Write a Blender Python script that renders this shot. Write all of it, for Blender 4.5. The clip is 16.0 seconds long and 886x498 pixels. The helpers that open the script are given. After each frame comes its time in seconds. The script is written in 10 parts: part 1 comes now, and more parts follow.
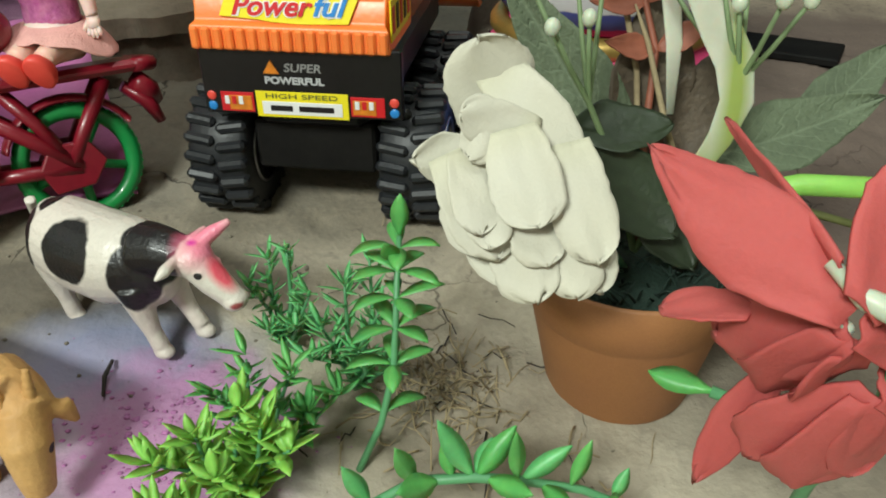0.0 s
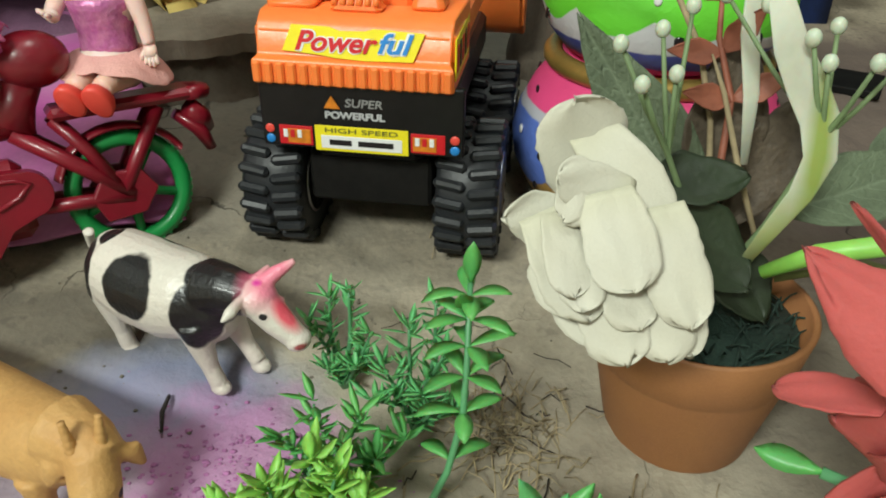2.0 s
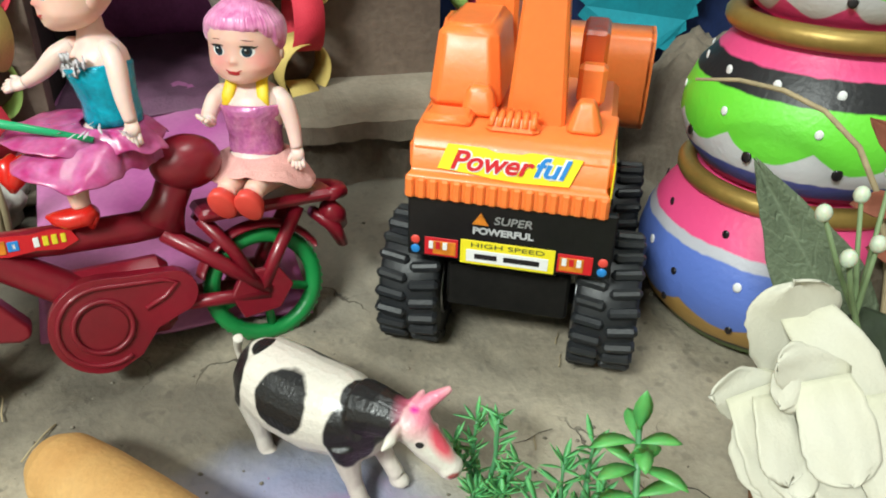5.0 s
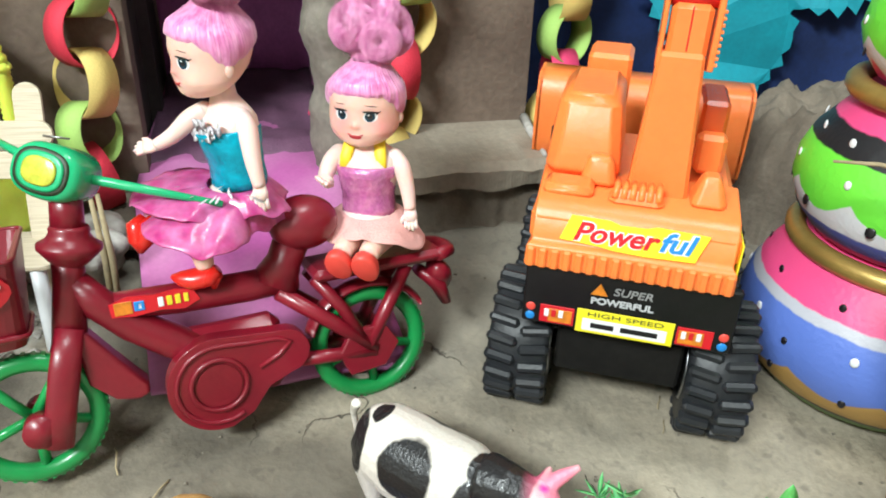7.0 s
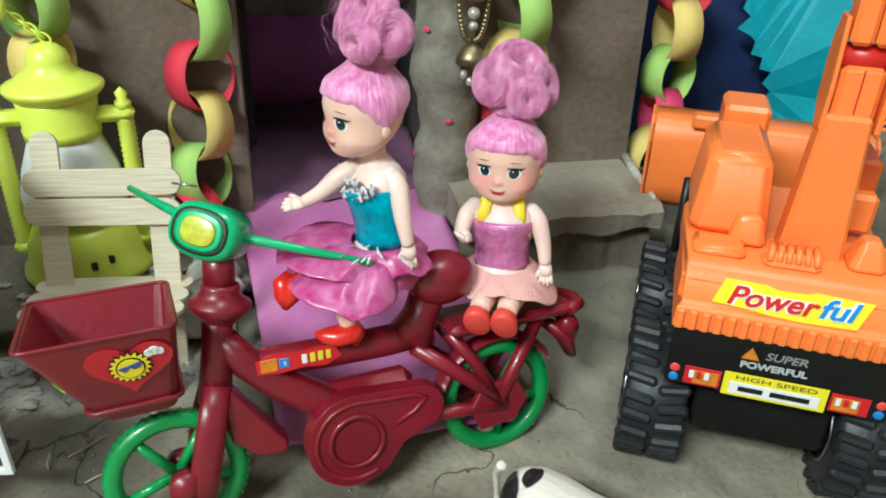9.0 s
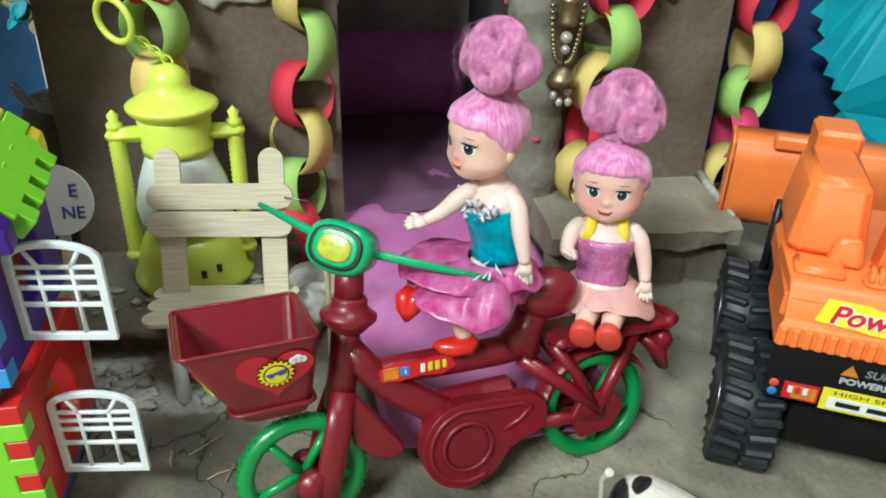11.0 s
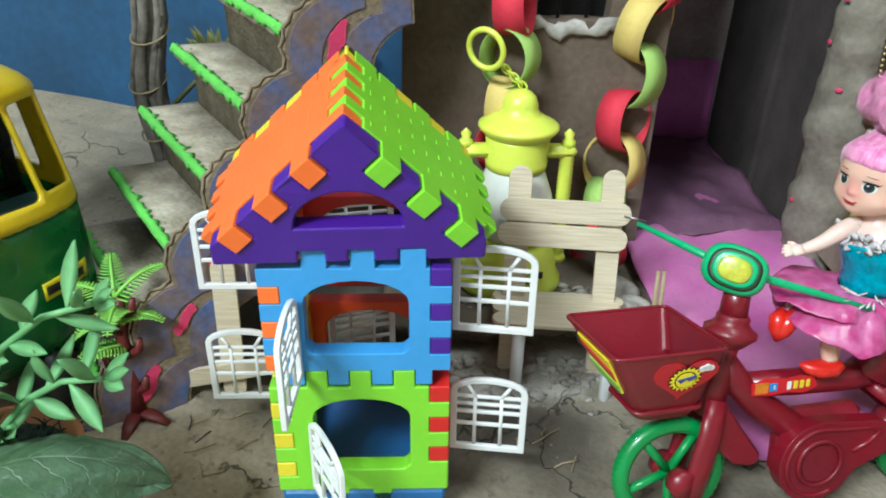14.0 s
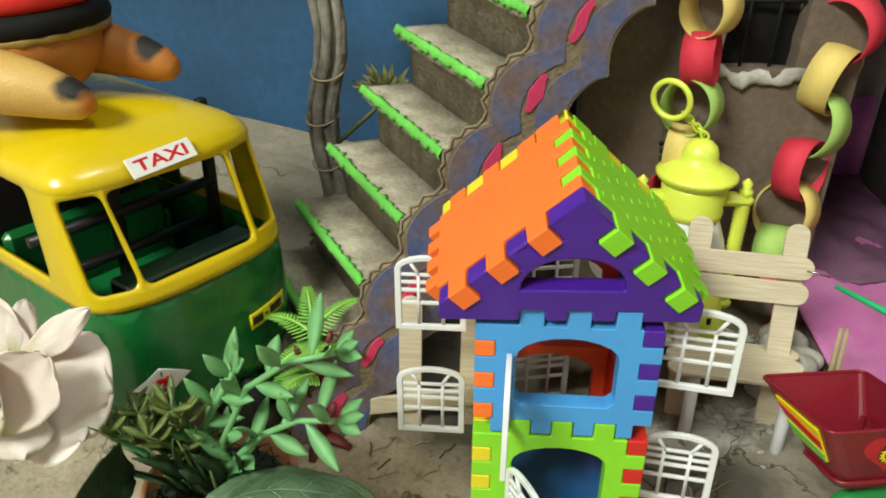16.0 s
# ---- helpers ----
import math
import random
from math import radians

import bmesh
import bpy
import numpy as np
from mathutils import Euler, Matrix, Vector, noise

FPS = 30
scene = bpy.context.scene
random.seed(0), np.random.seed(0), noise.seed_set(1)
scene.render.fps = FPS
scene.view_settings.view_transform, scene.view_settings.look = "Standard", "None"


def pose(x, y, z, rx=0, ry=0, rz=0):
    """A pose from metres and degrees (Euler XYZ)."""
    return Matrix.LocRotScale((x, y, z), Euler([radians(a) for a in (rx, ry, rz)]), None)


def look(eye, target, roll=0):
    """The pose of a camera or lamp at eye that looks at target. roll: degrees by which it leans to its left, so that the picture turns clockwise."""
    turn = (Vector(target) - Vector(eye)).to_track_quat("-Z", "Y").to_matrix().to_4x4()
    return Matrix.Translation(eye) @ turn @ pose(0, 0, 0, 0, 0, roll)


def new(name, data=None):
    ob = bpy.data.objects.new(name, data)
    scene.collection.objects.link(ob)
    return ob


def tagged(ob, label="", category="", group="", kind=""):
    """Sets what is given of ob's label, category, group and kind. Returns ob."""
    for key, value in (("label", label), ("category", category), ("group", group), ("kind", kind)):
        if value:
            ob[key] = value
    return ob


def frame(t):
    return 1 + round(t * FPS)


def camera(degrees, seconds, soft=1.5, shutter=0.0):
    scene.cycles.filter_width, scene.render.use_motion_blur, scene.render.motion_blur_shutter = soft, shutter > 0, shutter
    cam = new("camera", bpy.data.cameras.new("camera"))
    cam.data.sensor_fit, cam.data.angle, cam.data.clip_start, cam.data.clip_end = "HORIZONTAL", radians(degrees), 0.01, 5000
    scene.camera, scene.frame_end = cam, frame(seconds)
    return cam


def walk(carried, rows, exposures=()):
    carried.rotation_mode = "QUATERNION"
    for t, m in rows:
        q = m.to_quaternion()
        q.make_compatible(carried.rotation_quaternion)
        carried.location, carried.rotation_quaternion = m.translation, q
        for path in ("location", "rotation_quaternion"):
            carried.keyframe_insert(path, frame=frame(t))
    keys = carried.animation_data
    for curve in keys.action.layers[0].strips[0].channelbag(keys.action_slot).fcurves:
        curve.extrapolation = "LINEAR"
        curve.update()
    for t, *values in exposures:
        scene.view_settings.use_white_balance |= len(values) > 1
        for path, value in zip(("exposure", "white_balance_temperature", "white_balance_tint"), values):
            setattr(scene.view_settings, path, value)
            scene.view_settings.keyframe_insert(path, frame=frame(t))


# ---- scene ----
cam = camera(60.7, 16.0, 1.9)
METRES, EYE, TILT, LEAN, TURN = 0.33, 0.144, -32.0, 0.5, 0.0
ROWS = [
    (0.0, 0.0, 0.0, 0.0, 0.0, 0.0, -0.0),
    (0.5, -0.0108, 0.0027, 0.0081, -0.12, -0.03, -0.44),
    (1.0, -0.0169, 0.004, 0.0202, -0.05, -0.17, -0.59),
    (1.5, -0.0357, 0.003, 0.0291, -0.15, -0.03, -0.82),
    (2.0, -0.0523, 0.0039, 0.0333, 0.07, 0.1, -1.15),
    (2.5, -0.0708, 0.0055, 0.0412, 0.5, 0.22, -1.54),
    (3.0, -0.0884, 0.006, 0.0535, 0.95, 0.39, -1.97),
    (3.5, -0.1057, 0.007, 0.069, 1.36, 0.79, -2.49),
    (4.0, -0.1226, 0.0035, 0.0832, 1.71, 1.27, -3.08),
    (6.5, -0.216, -0.003, 0.1419, 4.0, 2.94, -4.97),
    (7.0, -0.2463, -0.008, 0.1526, 4.31, 2.97, -5.49),
    (7.5, -0.2904, -0.0049, 0.1779, 4.5, 3.02, -6.04),
    (8.0, -0.3166, -0.008, 0.192, 5.0, 3.24, -6.19),
    (8.5, -0.3463, -0.008, 0.1936, 5.63, 3.44, -6.24),
    (9.0, -0.3596, -0.0125, 0.187, 6.14, 3.44, -6.27),
    (11.5, -0.4772, -0.0867, 0.186, 8.48, 3.48, -7.68),
    (12.0, -0.5189, -0.1111, 0.1808, 9.46, 3.71, -8.27),
    (12.5, -0.563, -0.1306, 0.1782, 10.5, 3.74, -9.01),
    (13.0, -0.6109, -0.155, 0.1735, 11.64, 3.54, -9.9),
    (13.5, -0.6637, -0.1807, 0.1589, 13.36, 3.29, -10.76),
    (14.0, -0.7036, -0.1984, 0.142, 15.0, 2.92, -11.74),
    (14.5, -0.7457, -0.2206, 0.1315, 16.72, 2.49, -12.47),
    (15.0, -0.787, -0.2432, 0.1132, 18.85, 1.96, -13.48),
    (15.5, -0.8132, -0.2572, 0.125, 20.21, 1.59, -14.1),
    (16.0, -0.8279, -0.2713, 0.1673, 20.78, 1.41, -14.32),
]
walk(cam, [(t, pose(0, 0, EYE, TILT, LEAN, TURN) @ pose(METRES * x, METRES * y, METRES * z, 90 + pitch, roll, yaw)) for t, x, y, z, yaw, pitch, roll in ROWS],
     [(0.0, -0.12, 6550, 9), (3.5, -0.20, 6650, 9), (6.5, 0.54, 6150, 13), (7.3, 0.50, 6100, 13), (8.0, -0.05, 5950, 9), (9.0, 0.08, 5950, 6), (13.0, 0.04, 5850, 8), (14.5, 0.12, 5850, 10), (15.5, -0.15, 6750, 9), (16.0, -0.05, 6950, 10)])

# ---- light: an unseen lamp of a closed room, and an added fill lamp ----
world = bpy.data.worlds.new("room_air")
scene.world = world
world.use_nodes = True
world.node_tree.nodes["Background"].inputs[0].default_value = (0.9, 0.95, 1.0, 1)
world.node_tree.nodes["Background"].inputs[1].default_value = 0.08


def area_lamp(name, place, aim, size_x, size_y, power, colour):
    data = bpy.data.lights.new(name, "AREA")
    data.shape, data.size, data.size_y, data.energy, data.color = "RECTANGLE", size_x, size_y, power, colour
    ob = new(name, data)
    ob.matrix_world = look(place, aim)
    return ob


area_lamp("room_lamp", (-0.72, -1.10, 1.35), (-0.2, 0.25, 0.08), 0.60, 0.26, 43.0, (0.92, 1.0, 0.93))
# weak fill from overhead, added without a known source
area_lamp("fill_lamp", (0.15, 0.05, 1.7), (-0.2, 0.2, 0.05), 0.5, 0.3, 8.5, (0.92, 1.0, 0.95))

# ---- materials ----
MATS = {}
random.seed(7)


def material(name, colour, rough=0.4, metal=0.0, vary=0.12, grain=400.0, bump=0.05, colour2=None, blotch=40.0, coat=0.0, sub=0.0, trans=0.0, alpha=1.0, spec=0.5):
    """A surface with fine grain, coarse blotches and slight relief; sizes are per metre."""
    m = bpy.data.materials.new(name)
    m.use_nodes = True
    nt = m.node_tree
    n, link = nt.nodes, nt.links.new
    b = n["Principled BSDF"]
    tc = n.new("ShaderNodeTexCoord")
    fine, coarse = n.new("ShaderNodeTexNoise"), n.new("ShaderNodeTexNoise")
    fine.inputs["Scale"].default_value, fine.inputs["Detail"].default_value = grain, 4
    coarse.inputs["Scale"].default_value, coarse.inputs["Detail"].default_value = blotch, 3
    for t in (fine, coarse):
        link(tc.outputs["Object"], t.inputs["Vector"])
    c2 = colour2 or tuple(max(0.0, c * (1 - 2.2 * vary)) for c in colour)
    ramp = n.new("ShaderNodeMapRange")
    ramp.inputs["From Min"].default_value, ramp.inputs["From Max"].default_value = 0.3, 0.7
    link(coarse.outputs["Fac"], ramp.inputs["Value"])
    mix = n.new("ShaderNodeMix")
    mix.data_type = "RGBA"
    mix.inputs[6].default_value, mix.inputs[7].default_value = (*colour, 1), (*c2, 1)
    link(ramp.outputs["Result"], mix.inputs[0])
    mix2 = n.new("ShaderNodeMix")
    mix2.data_type, mix2.blend_type = "RGBA", "MULTIPLY"
    mix2.inputs[0].default_value = min(1.0, vary * 2.5)
    link(mix.outputs[2], mix2.inputs[6])
    link(fine.outputs["Fac"], mix2.inputs[7])
    bright = n.new("ShaderNodeMix")
    bright.data_type, bright.blend_type = "RGBA", "MULTIPLY"
    bright.inputs[0].default_value = 1.0
    g = 1 + min(1.0, vary * 2.5) * 0.5
    bright.inputs[7].default_value = (g, g, g, 1)
    link(mix2.outputs[2], bright.inputs[6])
    link(bright.outputs[2], b.inputs["Base Color"])
    rr = n.new("ShaderNodeMapRange")
    rr.inputs["To Min"].default_value, rr.inputs["To Max"].default_value = max(0.03, rough - 0.1), min(1, rough + 0.12)
    link(coarse.outputs["Fac"], rr.inputs["Value"])
    link(rr.outputs["Result"], b.inputs["Roughness"])
    if bump:
        bp = n.new("ShaderNodeBump")
        bp.inputs["Strength"].default_value, bp.inputs["Distance"].default_value = min(1, bump * 4), 0.0006
        link(fine.outputs["Fac"], bp.inputs["Height"])
        link(bp.outputs["Normal"], b.inputs["Normal"])
    b.inputs["Metallic"].default_value = metal
    b.inputs["Coat Weight"].default_value = coat
    b.inputs["Specular IOR Level"].default_value = spec
    if sub:
        b.inputs["Subsurface Weight"].default_value, b.inputs["Subsurface Scale"].default_value = sub, 0.003
    b.inputs["Transmission Weight"].default_value = trans
    b.inputs["Alpha"].default_value = alpha
    MATS[name] = m
    return m


def fibre(name, colour, colour2, stretch, rough=0.6, bump=0.3, sheen=0.0):
    """Long streaks: wood grain, hair, brushed cloth."""
    m = material(name, colour, rough, vary=0.05, bump=0)
    n, link = m.node_tree.nodes, m.node_tree.links.new
    b = n["Principled BSDF"]
    tc, mp, no = n.new("ShaderNodeTexCoord"), n.new("ShaderNodeMapping"), n.new("ShaderNodeTexNoise")
    mp.inputs["Scale"].default_value = stretch
    no.inputs["Scale"].default_value, no.inputs["Detail"].default_value = 1.0, 5
    link(tc.outputs["Object"], mp.inputs["Vector"])
    link(mp.outputs["Vector"], no.inputs["Vector"])
    rp = n.new("ShaderNodeValToRGB")
    rp.color_ramp.elements[0].position, rp.color_ramp.elements[1].position = 0.35, 0.65
    rp.color_ramp.elements[0].color, rp.color_ramp.elements[1].color = (*colour2, 1), (*colour, 1)
    link(no.outputs["Fac"], rp.inputs["Fac"])
    link(rp.outputs["Color"], b.inputs["Base Color"])
    bp = n.new("ShaderNodeBump")
    bp.inputs["Strength"].default_value, bp.inputs["Distance"].default_value = bump, 0.0005
    link(no.outputs["Fac"], bp.inputs["Height"])
    link(bp.outputs["Normal"], b.inputs["Normal"])
    b.inputs["Sheen Weight"].default_value = sheen
    return m


def mix_in(m, mask, colour, rough=None):
    """Lay another colour over m's base colour where mask (a node socket) is 1."""
    n, link = m.node_tree.nodes, m.node_tree.links.new
    b = n["Principled BSDF"]
    old = b.inputs["Base Color"].links[0].from_socket
    mix = n.new("ShaderNodeMix")
    mix.data_type = "RGBA"
    mix.inputs[7].default_value = (*colour, 1)
    link(old, mix.inputs[6])
    link(mask, mix.inputs[0])
    link(mix.outputs[2], b.inputs["Base Color"])


def blob(m, centre, radii, wobble=0.3, freq=60.0, soft=0.15, turn=0.0):
    """A node socket: 1 inside a ragged ellipsoid round centre (object space), 0 outside."""
    n, link = m.node_tree.nodes, m.node_tree.links.new
    tc, mp, ln = n.new("ShaderNodeTexCoord"), n.new("ShaderNodeMapping"), n.new("ShaderNodeVectorMath")
    mp.vector_type = "TEXTURE"
    mp.inputs["Location"].default_value, mp.inputs["Scale"].default_value = centre, radii
    mp.inputs["Rotation"].default_value = (0, 0, radians(turn))
    ln.operation = "LENGTH"
    link(tc.outputs["Object"], mp.inputs["Vector"])
    link(mp.outputs["Vector"], ln.inputs[0])
    no, ma, mr = n.new("ShaderNodeTexNoise"), n.new("ShaderNodeMath"), n.new("ShaderNodeMapRange")
    no.inputs["Scale"].default_value, no.inputs["Detail"].default_value = freq, 4
    link(tc.outputs["Object"], no.inputs["Vector"])
    ma.operation = "MULTIPLY_ADD"
    link(no.outputs["Fac"], ma.inputs[0])
    ma.inputs[1].default_value = wobble * 2
    link(ln.outputs["Value"], ma.inputs[2])
    mr.inputs["From Min"].default_value, mr.inputs["From Max"].default_value = 1 + wobble + soft, 1 + wobble - soft
    link(ma.outputs["Value"], mr.inputs["Value"])
    return mr.outputs["Result"]


def math_node(m, op, a, b):
    nd = m.node_tree.nodes.new("ShaderNodeMath")
    nd.operation = op
    for i, v in enumerate((a, b)):
        if hasattr(v, "links"):
            m.node_tree.links.new(v, nd.inputs[i])
        else:
            nd.inputs[i].default_value = v
    return nd.outputs[0]


# plastics and paints
material("orange_plastic", (0.95, 0.222, 0.046), 0.36, vary=0.05, coat=0.05, sub=0.12)
material("orange_clear", (0.9, 0.16, 0.03), 0.2, vary=0.04, trans=0.45)
material("black_plastic", (0.014, 0.014, 0.016), 0.4, vary=0.1, spec=0.3)
material("tyre_rubber", (0.013, 0.015, 0.018), 0.42, vary=0.2, grain=700, colour2=(0.024, 0.025, 0.027), spec=0.35)
material("grey_metal", (0.5, 0.5, 0.52), 0.3, 1.0, vary=0.1)
material("maroon_plastic", (0.215, 0.006, 0.018), 0.34, vary=0.1, coat=0.12, colour2=(0.16, 0.006, 0.014))
material("green_plastic", (0.01, 0.26, 0.06), 0.3, vary=0.08, coat=0.2)
material("lens_lime", (0.42, 0.55, 0.05), 0.25, vary=0.3, blotch=300, colour2=(0.65, 0.55, 0.05))
material("mint_plastic", (0.02, 0.42, 0.17), 0.25, vary=0.08, coat=0.2)
material("lime_yellow_plastic", (0.72, 0.82, 0.10), 0.32, vary=0.04, coat=0.1, sub=0.25)
material("frosted_plastic", (0.78, 0.8, 0.76), 0.4, vary=0.05, sub=0.2)
material("white_plastic", (0.78, 0.8, 0.82), 0.35, vary=0.04)
material("block_purple", (0.065, 0.012, 0.30), 0.35, vary=0.06)
material("block_blue", (0.06, 0.33, 0.74), 0.33, vary=0.05)
material("block_deep_blue", (0.020, 0.150, 0.420), 0.35, vary=0.08, coat=0.1, sub=0.1)
material("block_lime", (0.24, 0.68, 0.03), 0.35, vary=0.05)
material("block_orange", (0.95, 0.18, 0.03), 0.36, vary=0.04)
material("block_red", (0.76, 0.022, 0.018), 0.35, vary=0.05, trans=0.2)
material("block_vermilion", (0.92, 0.085, 0.02), 0.35, vary=0.05, sub=0.2)
material("block_yellow", (0.78, 0.66, 0.03), 0.36, vary=0.05)
material("sticker_yellow", (0.85, 0.72, 0.02), 0.3, vary=0.03)
material("sticker_white", (0.8, 0.8, 0.8), 0.3, vary=0.04)
material("sticker_red", (0.6, 0.012, 0.02), 0.3, vary=0.05)
material("sticker_blue", (0.02, 0.22, 0.6), 0.3, vary=0.05)
material("sticker_orange", (0.8, 0.25, 0.02), 0.3, vary=0.2, blotch=300)
material("sticker_black", (0.011, 0.010, 0.011), 0.3, vary=0.2, spec=0.3)
material("sticker_grey", (0.3, 0.3, 0.3), 0.3, vary=0.15)
material("sticker_silver", (0.55, 0.56, 0.58), 0.3, vary=0.15)
# dolls
material("doll_skin", (0.80, 0.49, 0.40), 0.42, vary=0.03, sub=0.25)
material("doll_skin_pale", (0.82, 0.58, 0.52), 0.42, vary=0.03, sub=0.25)
material("eye_blue", (0.03, 0.07, 0.10), 0.2, vary=0.2, blotch=900)
material("brow_brown", (0.16, 0.06, 0.05), 0.5, vary=0.05)
for cx_, cy_, cz_ in ((-0.1790, 0.2222, 0.1285), (-0.1355, 0.2440, 0.1085), (-0.1215, 0.2435, 0.1085)):
    mix_in(MATS["doll_skin"], math_node(MATS["doll_skin"], "MULTIPLY", blob(MATS["doll_skin"], (cx_, cy_, cz_), (0.0042, 0.0042, 0.0036), 0.1, 60, 0.6), 0.55), (0.75, 0.22, 0.22))
material("doll_cheek", (0.80, 0.40, 0.34), 0.45, vary=0.03, sub=0.2)
fibre("doll_hair", (0.80, 0.32, 0.55), (0.58, 0.14, 0.35), (500, 500, 160), 0.34, 0.05, 0.5)
material("ink_blue", (0.06, 0.08, 0.32), 0.6, vary=0.1)
material("heart_red", (0.50, 0.010, 0.022), 0.4, vary=0.06)
material("teal_foil", (0.0, 0.46, 0.66), 0.20, 0.25, vary=0.2, blotch=220, grain=700, bump=0.18)
material("pink_foil", (0.68, 0.26, 0.46), 0.20, 0.25, vary=0.2, blotch=260, colour2=(0.50, 0.12, 0.36), grain=700, bump=0.18)
material("pink_chiffon", (0.46, 0.030, 0.18), 0.32, vary=0.2, blotch=160, colour2=(0.60, 0.16, 0.36), coat=0.15, sub=0.15)
material("peach_cloth", (0.80, 0.42, 0.38), 0.75, vary=0.08, grain=1500, bump=0.2)
material("red_shoe", (0.68, 0.02, 0.012), 0.25, vary=0.05, coat=0.3)
material("coral_shoe", (0.75, 0.07, 0.05), 0.4, vary=0.04)
material("yellow_ribbon", (0.85, 0.62, 0.02), 0.5, vary=0.08)
material("lace_white", (0.88, 0.82, 0.86), 0.7, vary=0.15, grain=2000, bump=0.3)
material("ink", (0.012, 0.01, 0.012), 0.3, vary=0.05)
material("lip_red", (0.45, 0.02, 0.03), 0.35, vary=0.05)
material("eye_white", (0.75, 0.75, 0.75), 0.25, vary=0.03)
# earth, clay, wood, paper
material("terracotta", (0.32, 0.135, 0.047), 0.6, vary=0.10, grain=1400, bump=0.04, blotch=60, colour2=(0.30, 0.125, 0.05))
material("wall_mud", (0.175, 0.130, 0.098), 0.85, vary=0.2, grain=300, bump=0.4, blotch=25, colour2=(0.105, 0.072, 0.053))
material("plinth_mud", (0.30, 0.26, 0.20), 0.9, vary=0.15, grain=350, bump=0.4, blotch=35, colour2=(0.22, 0.18, 0.135))
material("stone_mud", (0.20, 0.165, 0.125), 0.95, vary=0.2, grain=400, bump=0.7, blotch=50, colour2=(0.12, 0.095, 0.07))
material("lime_plaster", (0.5, 0.48, 0.44), 0.85, vary=0.2, grain=300, bump=0.5, blotch=80, colour2=(0.25, 0.22, 0.19))
material("pillar_plaster", (0.27, 0.24, 0.20), 0.9, vary=0.2, grain=300, bump=0.6, blotch=60, colour2=(0.16, 0.14, 0.11))
fibre("stick_wood", (0.66, 0.58, 0.44), (0.52, 0.43, 0.30), (60, 1800, 1800), 0.65, 0.35)
# inner walls: the doorway's shade is put into the darker of these two colours
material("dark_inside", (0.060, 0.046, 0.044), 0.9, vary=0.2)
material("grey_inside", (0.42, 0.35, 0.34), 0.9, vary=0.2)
material("pink_sheet", (0.52, 0.20, 0.39), 0.4, vary=0.10, grain=500, blotch=30, bump=0.04, colour2=(0.42, 0.09, 0.30))
material("purple_cloth", (0.62, 0.17, 0.52), 0.7, vary=0.15, blotch=30)
for nm, col in (("paper_yellow", (0.74, 0.56, 0.17)), ("paper_green", (0.37, 0.58, 0.14)), ("paper_red", (0.66, 0.03, 0.06)), ("paper_pink", (0.75, 0.05, 0.16))):
    material(nm, col, 0.75, vary=0.07, grain=1200, bump=0.12)
material("paint_blue_wall", (0.018, 0.095, 0.22), 0.55, vary=0.2, blotch=12, grain=150, bump=0.08)
material("navy_cloth", (0.006, 0.025, 0.12), 0.8, vary=0.2)
material("teal_paper", (0.01, 0.33, 0.42), 0.6, vary=0.12)
material("deep_teal", (0.006, 0.10, 0.12), 0.6, vary=0.15)
material("black_board", (0.010, 0.009, 0.008), 0.7, vary=0.3, spec=0.2)
material("grey_fluff", (0.33, 0.31, 0.28), 0.95, vary=0.3, grain=900, bump=0.8)
material("brown_board", (0.10, 0.058, 0.042), 0.6, vary=0.25, blotch=20, grain=120, bump=0.2)
material("card_raw", (0.30, 0.235, 0.155), 0.9, vary=0.25, grain=500, bump=0.4, colour2=(0.20, 0.15, 0.10))
material("powder_green", (0.15, 0.60, 0.09), 0.95, vary=0.15, grain=900, bump=0.5)
material("stair_mud", (0.43, 0.385, 0.30), 0.95, vary=0.22, grain=450, bump=0.6, blotch=90, colour2=(0.26, 0.215, 0.16))
material("gold", (0.36, 0.29, 0.17), 0.4, 0.9, vary=0.15, colour2=(0.22, 0.17, 0.09))
material("pearl", (0.6, 0.55, 0.48), 0.25, 0.4, vary=0.1)
material("gold_paint", (0.42, 0.28, 0.075), 0.4, 0.55, vary=0.12)
material("trunk_grey", (0.31, 0.28, 0.235), 0.95, vary=0.3, grain=260, bump=0.7, blotch=50, colour2=(0.09, 0.08, 0.065))
material("crumb_mud", (0.27, 0.235, 0.18), 0.95, vary=0.25, grain=500, bump=0.4, blotch=60)
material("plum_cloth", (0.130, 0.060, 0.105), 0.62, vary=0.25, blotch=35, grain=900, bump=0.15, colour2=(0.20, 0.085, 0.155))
# vehicle and plants
material("cab_yellow", (0.62, 0.45, 0.006), 0.3, vary=0.05, coat=0.3)
material("cab_green", (0.004, 0.15, 0.035), 0.25, vary=0.12, coat=0.3, blotch=30)
material("cab_dark", (0.006, 0.03, 0.012), 0.45, vary=0.2)
material("leaf_bright", (0.13, 0.45, 0.11), 0.4, vary=0.12, blotch=120, colour2=(0.07, 0.32, 0.08), sub=0.15)
material("leaf_lime", (0.27, 0.60, 0.10), 0.45, vary=0.10, blotch=120, sub=0.15)
material("leaf_grass", (0.15, 0.50, 0.17), 0.42, vary=0.12, blotch=150, colour2=(0.08, 0.36, 0.12), sub=0.15)
material("stem_green", (0.10, 0.32, 0.14), 0.45, vary=0.1)
material("stem_grey", (0.21, 0.30, 0.14), 0.6, vary=0.15)
material("leaf_grey", (0.122, 0.158, 0.092), 0.75, vary=0.15, grain=800, bump=0.3, blotch=80)
material("leaf_dark", (0.028, 0.044, 0.020), 0.5, vary=0.2, grain=500, bump=0.1)
